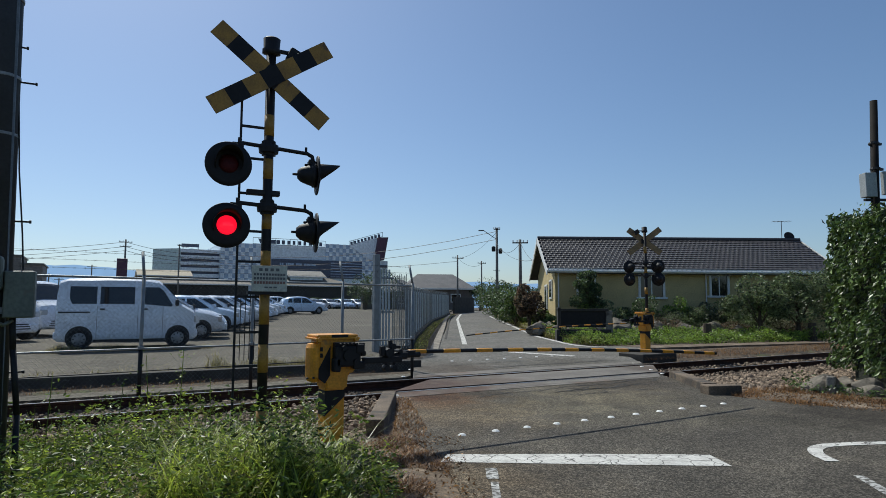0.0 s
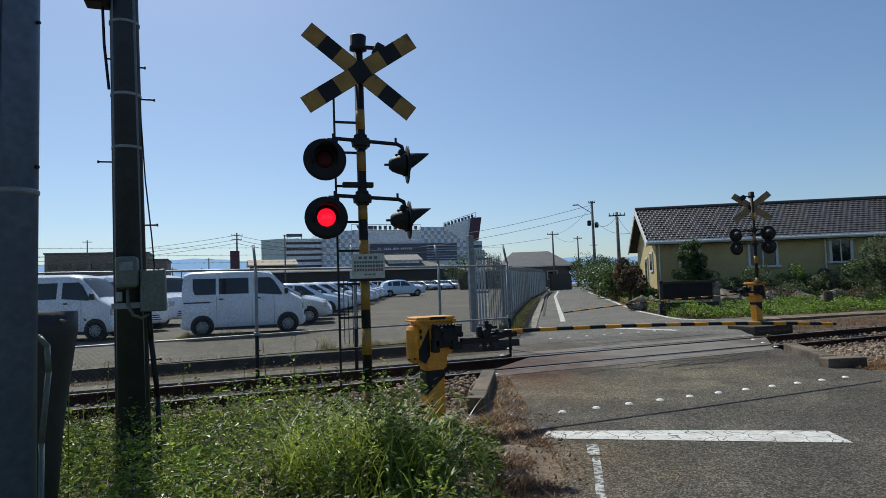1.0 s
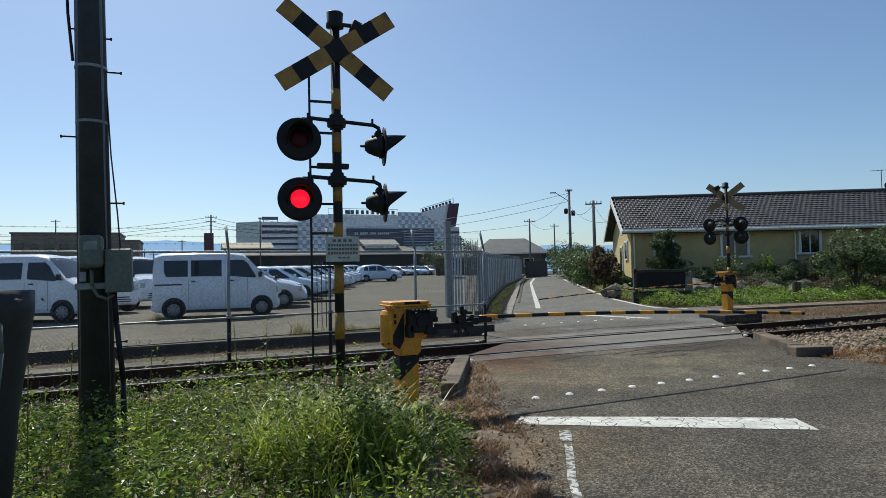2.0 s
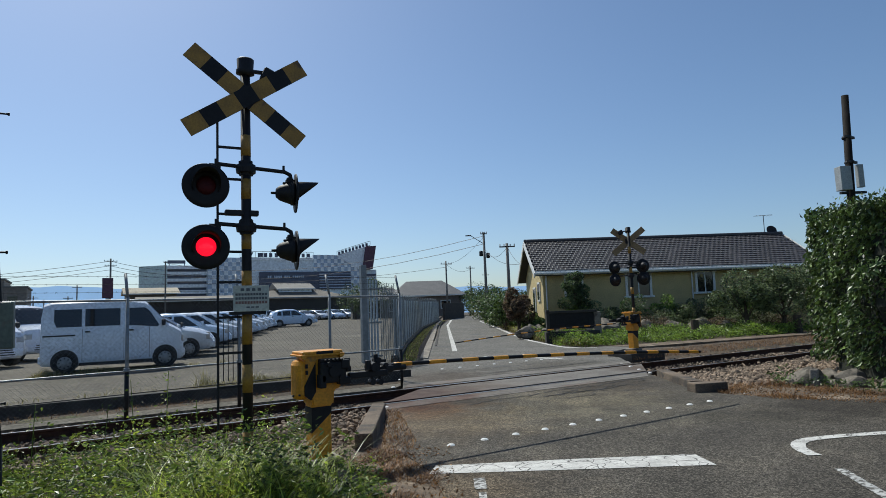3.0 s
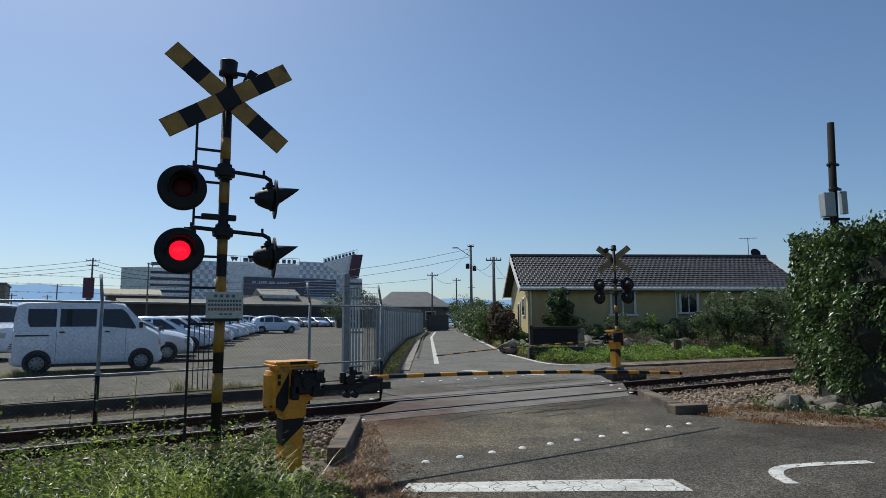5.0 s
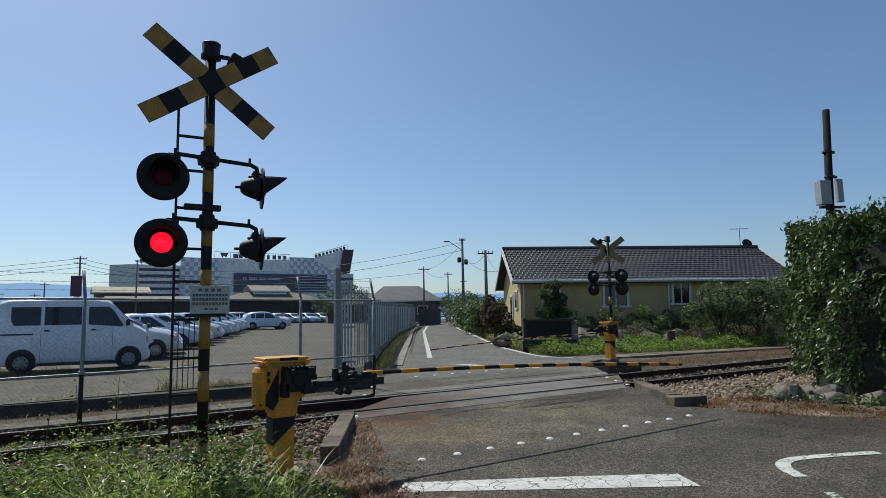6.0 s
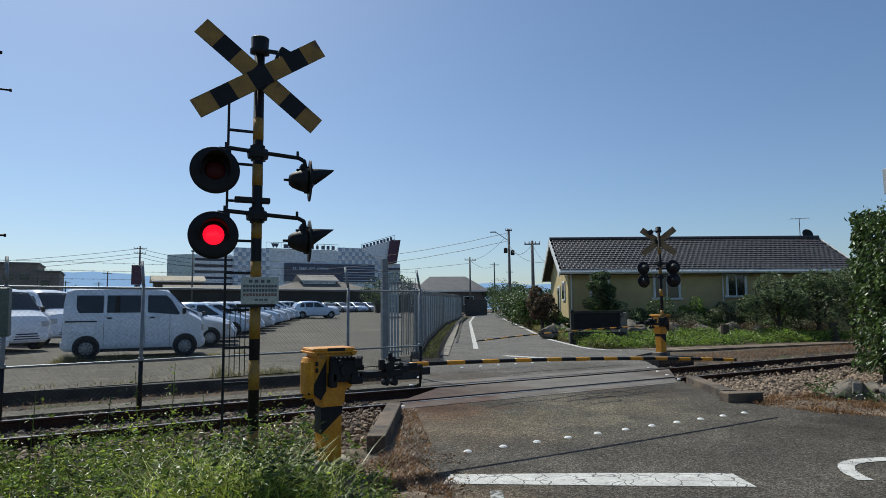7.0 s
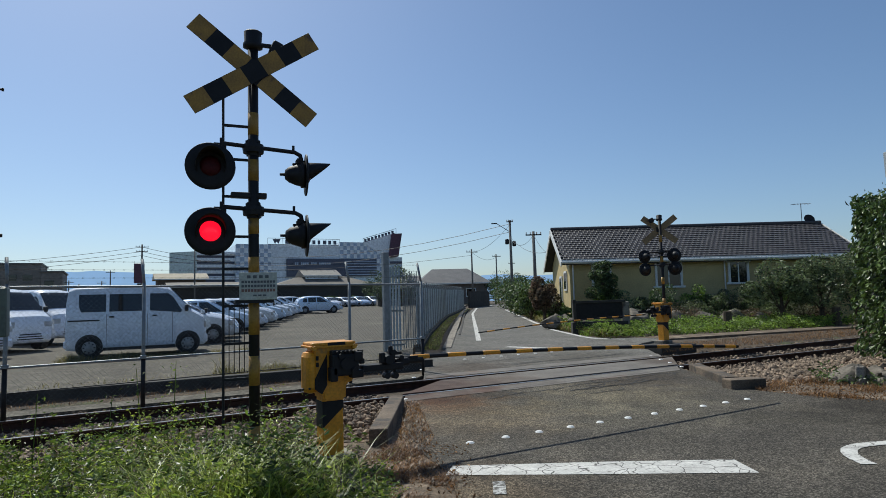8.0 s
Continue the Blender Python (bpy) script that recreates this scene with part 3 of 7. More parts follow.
def build_markings():
    def paint(name, pts, label, z=0.004):
        bm = bmesh.new()
        lo = [bm.verts.new((x, y, rise(y) + z)) for x, y in pts]
        f = bm.faces.new(lo)
        if f.normal.z < 0:
            f.normal_flip()
        bmesh.ops.triangulate(bm, faces=[f])
        tagged(part(name, bm, WHITE_LINE), label, "road marking", kind="structure")

    def band(name, pts, w, label, material=WHITE_LINE):
        l, r = [], []
        for i, p in enumerate(pts):
            a, b = Vector(pts[max(i - 1, 0)]), Vector(pts[min(i + 1, len(pts) - 1)])
            d = (b - a).normalized()
            nrm = Vector((-d.y, d.x)) * w / 2
            l.append(tuple(Vector(p) + nrm))
            r.append(tuple(Vector(p) - nrm))
        bm = bmesh.new()
        lv = [bm.verts.new((x, y, rise(y) + 0.006)) for x, y in l]
        rv = [bm.verts.new((x, y, rise(y) + 0.006)) for x, y in r]
        for i in range(len(pts) - 1):
            bm.faces.new((rv[i], rv[i + 1], lv[i + 1], lv[i]))
        bmesh.ops.recalc_face_normals(bm, faces=bm.faces)
        if bm.faces[:][0].normal.z < 0:
            bmesh.ops.reverse_faces(bm, faces=bm.faces)
        tagged(part(name, bm, material), label, "road marking", kind="structure")

    paint("stop_line", [(-0.8, -4.3), (-0.61, -4.08), (0.5, -4.69), (1.52, -5.3), (1.33, -5.67), (0.2, -4.95)], "cracked white stop line painted across the road")
    band("edge_line", [(-0.53, -4.7), (-0.7, -4.98)], 0.1, "worn stub of a white edge line", WORN_LINE)
    band("edge_line.001", [(-0.74, -5.06), (-0.95, -5.4), (-1.18, -5.75), (-1.4, -6.15)], 0.06, "worn white edge line beside the dirt", WORN_LINE)
    band("corner_line", [(3.78, -5.98), (3.5, -5.85), (3.24, -5.74), (3.05, -5.67), (2.9, -5.63), (2.76, -5.62), (2.63, -5.65), (2.52, -5.71), (2.43, -5.78), (2.35, -5.87), (2.26, -6.01)], 0.13, "white line curving round the corner")
    band("corner_line.001", [(1.95, -6.38), (1.4, -7.0), (0.6, -8.0)], 0.085, "worn white edge line", WORN_LINE)
    band("edge_line.002", [(7.42, 8.7), (9.0, 11.4), (12.75, 17.85), (19.9, 30.1), (27.6, 42.3), (36, 52.5)], 0.17, "white edge line of the lane")
    band("edge_line.003", [(11.2, 5.85), (10.82, 6.3), (10.72, 6.8), (10.95, 7.6), (12.5, 11.2), (15.2, 16.0), (19.95, 24.2), (26.1, 35), (36, 48.2)], 0.18, "white edge line of the lane")
    for k, (pts, w) in enumerate((([(1.6, -1.15), (2.3, -0.95), (2.9, -1.02), (3.7, -0.82), (4.6, -0.9), (5.5, -0.7), (6.1, -0.8)], 0.03), ([(3.0, -1.3), (3.6, -1.22), (4.3, -1.32), (5.1, -1.18)], 0.035), ([(0.9, -0.55), (2.2, -0.5), (3.6, -0.42), (5.2, -0.46), (6.4, -0.36)], 0.014), ([(4.2, 2.4), (5.4, 2.55), (6.9, 2.5), (8.2, 2.7)], 0.03), ([(3.4, 3.2), (5.2, 3.4), (7.3, 3.3)], 0.025))):
        fine = []
        for a, b in zip(pts[:-1], pts[1:]):
            for i in range(8):
                u = i / 8
                x, y = a[0] + (b[0] - a[0]) * u, a[1] + (b[1] - a[1]) * u
                fine.append((x, y + 0.035 * math.sin(x * 23 + k) * math.sin(x * 7.3)))
        band("pavement_crack" if k == 0 else "pavement_crack.%03d" % k, fine, w, "dark crack in the asphalt", BLACK_TAR)
    # broken surface along the near rail
    rr = random.Random(5)
    for k in range(26):
        x, y = rr.uniform(2.2, 6.0), rr.uniform(-1.75, -0.7)
        ang, pts = rr.uniform(-0.5, 0.5) + (1.4 if k % 4 == 0 else 0.0), []
        for i in range(rr.randint(5, 12)):
            pts.append((x, y))
            ang += rr.uniform(-0.5, 0.5)
            x, y = x + 0.07 * math.cos(ang), y + 0.05 * math.sin(ang)
        band("pavement_crack.%03d" % (k + 10), pts, rr.uniform(0.012, 0.03), "short dark crack in the asphalt", BLACK_TAR)
    band("stop_line.001", [(8.0, 3.9), (6.85, 6.2)], 0.3, "far white stop line")


build_markings()


def build_studs():
    s0 = None
    spots = [(-0.03 + 0.4375 * k, -3.4) for k in range(11)] + [(4.25 + 0.53 * k, 4.13) for k in range(8)]
    spots += [(0.62, -0.36), (1.85, 1.95), (2.5, 2.95), (6.78, -0.2), (7.2, 0.47), (7.6, 1.09), (8.05, 1.8)]
    for x, y in spots:
        m = Matrix.Translation((x, y, rise(y) + (0.002 if -0.1 < y < 1.6 else 0.0)))
        if s0 is None:
            bm = bmesh.new()
            g = bmesh.ops.create_cone(bm, cap_ends=True, segments=10, radius1=0.046, radius2=0.03, depth=0.014)["verts"]
            bmesh.ops.translate(bm, vec=(0, 0, 0.007), verts=g)
            s0 = tagged(part("road_stud", bm, WHITE_TRIM), "small white raised stud set in the asphalt", "road stud", "studs of the crossing")
            s0.matrix_basis = m
        else:
            copy_thing(s0, m)


build_studs()


def kerb(name, a, b, w, h, label, z=0.0):
    a, b = Vector((*a, z)), Vector((*b, z))
    d = b - a
    t = one(name, KERB, None, lambda bm: box(bm, (0, 0, h / 2 - 0.1), (d.length, w, h + 0.2), bevel=0.018), smooth=False)
    t.matrix_basis = Matrix.Translation((a + b) / 2) @ Matrix.Rotation(math.atan2(d.y, d.x), 4, "Z")
    return tagged(t, label, "kerb")


sheet("dirt_verge", [(-3.4, -3.0), (-1.1, -2.5), (-0.55, -2.6), (0.6, -0.3), (0.95, -0.9), (0.3, -3.0), (-0.2, -4.0), (-1.0, -5.4), (-1.9, -8.0), (-3.0, -13), (-5.5, -13), (-3.6, -8)], VERGE_SOIL, -0.012, "brown trodden dirt beside the road", "verge", flat=0.0)
sheet("dirt_verge.001", [(5.0, -2.6), (6.8, -0.9), (9.2, -1.9), (8.2, -4.0), (8.2, -6.2), (14, -8.2), (14, -9.2), (11, -7.9), (7.2, -6.5), (5.8, -5.2), (4.9, -4.0)], VERGE_SOIL, -0.012, "brown trodden dirt below the hedge", "verge", flat=0.0)
kerb("concrete_kerb", (-0.85, -2.93), (0.24, -0.92), 0.2, 0.165, "weathered concrete kerb block at the roadside")
kerb("concrete_kerb", (6.5, -0.75), (5.36, -2.42), 0.22, 0.13, "weathered concrete kerb block by the ballast")
kerb("concrete_block", (4.98, -2.6), (5.52, -2.8), 0.26, 0.14, "short dark concrete block by the kerb")
t = one("retaining_kerb", DARK_CONCRETE, None, lambda bm: box(bm, (-33.5, 3.5, 0.0), (73, 0.24, 0.36), bevel=0.015))
tagged(t, "low dark concrete kerb along the car park", "kerb", kind="structure")
sheet("service_strip", [(-70, 2.35), (2.1, 2.35), (3.0, 3.36), (-70, 3.36)], LOT, 0.0, "grey asphalt strip between track and fence", "path", flat=-0.06)


# ---- crossing signals and gates ----
def emit(name, colour, power):
    m = bpy.data.materials.new(name)
    m.use_nodes = True
    b = m.node_tree.nodes["Principled BSDF"]
    b.inputs["Base Color"].default_value = (*colour, 1)
    b.inputs["Roughness"].default_value = 0.25
    b.inputs["Emission Color"].default_value = (*colour, 1)
    b.inputs["Emission Strength"].default_value = power
    return m


RED_ON = emit("lit_red_lens", (1.0, 0.004, 0.025), 1.2)
RED_OFF = mat("unlit_red_lens", (0.06, 0.004, 0.008), (0.04, 0.003, 0.005), 40, 0.55, spec=0.2)


def lathe(bm, prof, n=28, m=None):
    """Spins a profile of (radius, height) round z."""
    rings = []
    for r, z in prof:
        rings.append([bm.verts.new((r * math.cos(2 * math.pi * i / n), r * math.sin(2 * math.pi * i / n), z)) for i in range(n)])
    for a, b in zip(rings[:-1], rings[1:]):
        for i in range(n):
            bm.faces.new((a[i], a[(i + 1) % n], b[(i + 1) % n], b[i]))
    bm.faces.new(rings[0][::-1])
    bm.faces.new(rings[-1])
    vs = [v for ring in rings for v in ring]
    if m is not None:
        bmesh.ops.transform(bm, matrix=m, verts=vs)
    return vs


def lamp(parent, at, yaw, lit, tilt=0.0, size=1.0):
    """A round backing plate with a hooded red lamp; it faces -y before it is turned by yaw."""
    m = Matrix.Translation(at) @ Matrix.Rotation(yaw, 4, "Z") @ Matrix.Rotation(radians(90 + tilt), 4, "X") @ Matrix.Diagonal((size, size, size, 1))
    plate = one("lamp_plate", BLACK, parent, lambda bm: lathe(bm, [(0.198, -0.006), (0.203, 0.0), (0.2, 0.008), (0.16, 0.014), (0.11, 0.012)], 36, m), "round black backing plate", True)
    one("lamp_housing", DARK_STEEL, parent, lambda bm: lathe(bm, [(0.012, -0.245), (0.014, -0.2), (0.045, -0.195), (0.075, -0.16), (0.098, -0.1), (0.112, -0.05), (0.125, -0.045), (0.125, -0.012)], 24, m), smooth=True)
    one("lens", RED_ON if lit else RED_OFF, plate, lambda bm: lathe(bm, [(0.087, 0.0), (0.085, 0.018), (0.066, 0.034), (0.035, 0.043), (0.004, 0.046)], 28, m), "glowing red lens" if lit else "dark red unlit lens", True)

    def hood(bm):
        n = 16
        rows = []
        for rr in (0.118, 0.123):
            ring = []
            for i in range(n + 1):
                a = math.pi * (-0.14 + 1.28 * i / n)
                x, y = rr * math.cos(a), rr * math.sin(a)
                depth = 0.02 + 0.21 * max(0.0, (math.sin(a) + 0.35) / 1.35)
                ring.append((bm.verts.new((x, y, 0.008)), bm.verts.new((x * 0.97, y * 0.99, 0.008 + depth))))
            rows.append(ring)
        for i in range(n):
            for ring in rows:
                bm.faces.new((ring[i][0], ring[i + 1][0], ring[i + 1][1], ring[i][1]))
            bm.faces.new((rows[0][i][1], rows[0][i + 1][1], rows[1][i + 1][1], rows[1][i][1]))
        bmesh.ops.recalc_face_normals(bm, faces=bm.faces)
        bmesh.ops.transform(bm, matrix=m, verts=bm.verts)
    one("hood", BLACK, plate, hood, "black lamp hood", True)
    return plate


BARE_BOARD = mat("bare_board_back", (0.3, 0.21, 0.1), (0.2, 0.14, 0.07), 6.0, 0.7, spots=(0.12, 0.08, 0.05), spot_at=0.6, spot_scale=7)


def crossbuck(parent, z, angle_a, angle_b, y=-0.075, bare_back=False):
    z += 0.0 if bare_back else 0.015
    for ang, dy in ((angle_a, y), (angle_b, y - 0.012)):
        m = Matrix.Translation((0, dy, z)) @ Matrix.Rotation(radians(-ang), 4, "Y")
        long = 1.16 if bare_back else 1.275
        board = one("crossbuck_board", BARE_BOARD if bare_back else BLACK, parent, lambda bm: box(bm, (0, 0, 0), (long, 0.006, 0.172), m, bevel=0.002), "plain weathered tan back of the board" if bare_back else "black and yellow striped board")
        if bare_back:
            for cx in (-0.36, 0.0, 0.36):
                one("stripe", BLACK, board, lambda bm: box(bm, (cx, -0.004, 0), (0.18, 0.004, 0.166), m), "black stripe on the front")
            continue
        for cx, w in ((-0.546, 0.182), (-0.182, 0.182), (0.182, 0.182), (0.546, 0.182)):
            one("stripe", OLD_YELLOW, board, lambda bm: box(bm, (cx, 0, 0), (w, 0.0084, 0.166), m), "weathered yellow stripe")


def signal(name, m, lamps, label, stripes, angles, lit, sign=True, x_z=3.56):
    t = thing(name, label, "crossing signal", m, "crossing signals")
    one("pole", BLACK, t, lambda bm: tube(bm, (0, 0, -0.1), (0, 0, x_z + 0.33), 0.045, n=20), smooth=True)
    for a, b in stripes:
        one("pole_stripe", OLD_YELLOW, t, lambda bm: tube(bm, (0, 0, a), (0, 0, b), 0.0462, n=20), "yellow pole stripe", True)
    one("bell", DARK_STEEL, t, lambda bm: lathe(bm, [(0.05, 0), (0.085, 0.01), (0.085, 0.05), (0.075, 0.06), (0.08, 0.15), (0.06, 0.165), (0.02, 0.17)], 20, Matrix.Translation((0.0, 0, x_z + 0.25)) @ Matrix.Rotation(radians(8), 4, "X")), "dark bell on top of the pole", True)

    one("crossbuck_bracket", DARK_STEEL, t, lambda bm: box(bm, (0.02, -0.05, x_z), (0.14, 0.05, 0.14)))

    def bracket(bm):
        box(bm, (0.12, 0, x_z + 0.3), (0.16, 0.03, 0.03))
        box(bm, (0.22, 0, x_z + 0.27), (0.14, 0.1, 0.13), Matrix.Translation((0.22, 0, x_z + 0.27)) @ Matrix.Rotation(radians(25), 4, "Y") @ Matrix.Translation((-0.22, 0, -x_z - 0.27)), bevel=0.02)
    one("bell_bracket", DARK_STEEL, t, bracket)
    crossbuck(t, x_z, *angles, bare_back=not sign)
    for arm_z, drop, left, right in lamps:
        def arms(bm):
            pipe(bm, [(-0.26, -0.03, arm_z + 0.02), (0.36, 0.0, arm_z - 0.01), (0.41, 0, arm_z - 0.035), (0.425, 0, arm_z - 0.1)], 0.019, 10)
            lathe(bm, [(0.056, -0.07), (0.06, -0.05), (0.088, -0.045), (0.094, 0.0), (0.088, 0.03), (0.06, 0.034), (0.057, 0.07)], 16, Matrix.Translation((0, 0, arm_z)))
            for q in range(4):
                tube(bm, (0.075 * math.cos(q * 1.57 + 0.6), 0.075 * math.sin(q * 1.57 + 0.6), arm_z - 0.06), (0.075 * math.cos(q * 1.57 + 0.6), 0.075 * math.sin(q * 1.57 + 0.6), arm_z + 0.055), 0.011, n=6)
            tube(bm, (-0.27, -0.05, arm_z - 0.02), (-0.27, -0.05, arm_z + 0.06), 0.014)
            tube(bm, (0.35, 0, arm_z - 0.01), (0.35, 0, arm_z + 0.05), 0.012)
            box(bm, (-0.28, -0.03, arm_z - 0.01), (0.1, 0.06, 0.05))
            box(bm, (0.42, 0, arm_z - 0.1), (0.1, 0.05, 0.03))
        one("lamp_arm", DARK_STEEL, t, arms, smooth=False)
        lamp(t, (-0.36, -0.09, arm_z - drop), radians(left), lit == arm_z)
        one("lamp_clamp", DARK_STEEL, t, lambda bm: (box(bm, (0.405, 0, arm_z - 0.075), (0.05, 0.05, 0.02), bevel=0.004), box(bm, (0.385, 0, arm_z - 0.12), (0.09, 0.03, 0.018), bevel=0.004), tube(bm, (0.33, 0, arm_z - 0.21), (0.33, 0, arm_z - 0.15), 0.008, n=6), tube(bm, (0.3, 0.02, arm_z - 0.16), (0.36, 0.02, arm_z - 0.2), 0.012, n=6)), "lamp clamp with screws")
        lamp(t, (0.46, 0.0, arm_z - drop - 0.015), radians(right), False, tilt=0.0, size=0.94)

    def ladder(bm):
        tube(bm, (-0.25, 0.02, 0.1), (-0.25, 0.02, x_z - 0.22), 0.011, n=8)
    if sign:
        one("ladder_rail", DARK_STEEL, t, ladder)
    for z in (3.1, 2.8, 2.47, 2.12, 1.84, 1.52, 1.2, 0.9) if sign else ():
        one("rung", DARK_STEEL, t, lambda bm: box(bm, (-0.125, 0.02, z), (0.25, 0.018, 0.022)))
    for k in range(4 if sign else 0):
        one("guard_bar", DARK_STEEL, t, lambda bm: tube(bm, (-0.2 + 0.042 * k, 0.06, 0.95), (-0.2 + 0.042 * k, 0.06, 1.55), 0.004, n=6), "thin guard bar")
    one("cable_tray", DARK_STEEL, t, lambda bm: box(bm, (-0.04, 0.0, 2.48), (0.3, 0.07, 0.05), bevel=0.008))
    if sign:
        plate = one("sign_plate", SIGN, t, lambda bm: box(bm, (0.03, -0.06, 1.685), (0.315, 0.006, 0.235), bevel=0.002), "faded white notice board with unreadable lines")
        rows = ((1.765, 0.026, (-0.05, 0.0, 0.05, 0.1)), (1.722, 0.02, None), (1.686, 0.022, None), (1.648, 0.024, None), (1.605, 0.014, (0.0, 0.04, 0.08)))
        for z, h, xs in rows:
            bars = [((x, -0.0645, z), (0.03, 0.002, h)) for x in xs] if xs else [((-0.1 + 0.026 * k, -0.0645, z), (0.02, 0.002, h)) for k in range(11)]
            boxes("notice_line", RED_INK if z == 1.648 else INK, plate, bars, label="line of unreadable writing")["kind"] = "stuff"
        one("sign_bracket", DARK_STEEL, t, lambda bm: box(bm, (0.0, -0.03, 1.555), (0.32, 0.06, 0.03)))
    return t


SIGN = mat("faded_sign", (0.5, 0.52, 0.47), (0.42, 0.44, 0.4), 6, 0.6, spots=(0.3, 0.28, 0.22), spot_at=0.64, spot_scale=8)
INK = mat("dark_ink", (0.12, 0.13, 0.14), (0.1, 0.1, 0.11), 20, 0.6)
RED_INK = mat("faded_red_ink", (0.22, 0.12, 0.1), (0.2, 0.11, 0.1), 20, 0.6)
STRIPES = [(3.02, 3.22), (2.61, 2.8), (2.14, 2.28), (1.79, 1.94), (1.27, 1.54), (0.84, 1.09), (0.3, 0.5)]
signal("railway_signal", pose(-2.2, -3.5, -0.05, 0, 0.0, -4), [(2.905, 0.2, 0, 84), (2.35, 0.2, 0, 84)], "black and yellow crossing signal with crossbuck, one red lamp lit", STRIPES, (-38, 34), 2.35)
signal("railway_signal", pose(10.46, 3.48, 0.06, 0, 0, 140), [(2.62, 0.1, 10, 25), (2.25, 0.1, 10, 25)], "black and yellow crossing signal beyond the track, seen from behind", [(2.9, 3.1), (2.3, 2.5), (1.7, 1.9), (1.1, 1.3)], (-38, 38), 0, sign=False, x_z=3.27)


def arm_mesh(bm, x0, x1, z0, z1, r, y=0.0):
    n, k = 8, max(2, int((x1 - x0) / 0.05))
    rings = []
    for i in range(k + 1):
        u = i / k
        x = x0 + (x1 - x0) * u
        rings.append([bm.verts.new((x, y + r * math.cos(2 * math.pi * j / n), arm_z(x, z0, z1) + r * math.sin(2 * math.pi * j / n))) for j in range(n)])
    for a, b in zip(rings[:-1], rings[1:]):
        for j in range(n):
            bm.faces.new((a[j], a[(j + 1) % n], b[(j + 1) % n], b[j]))
    bm.faces.new(rings[0][::-1])
    bm.faces.new(rings[-1])
    bmesh.ops.recalc_face_normals(bm, faces=bm.faces)


def arm_z(x, z0, z1):
    u = max(0.0, x - 0.3) / 5.4
    return z0 + (z1 - z0) * (0.12 * u + 0.88 * u * u)


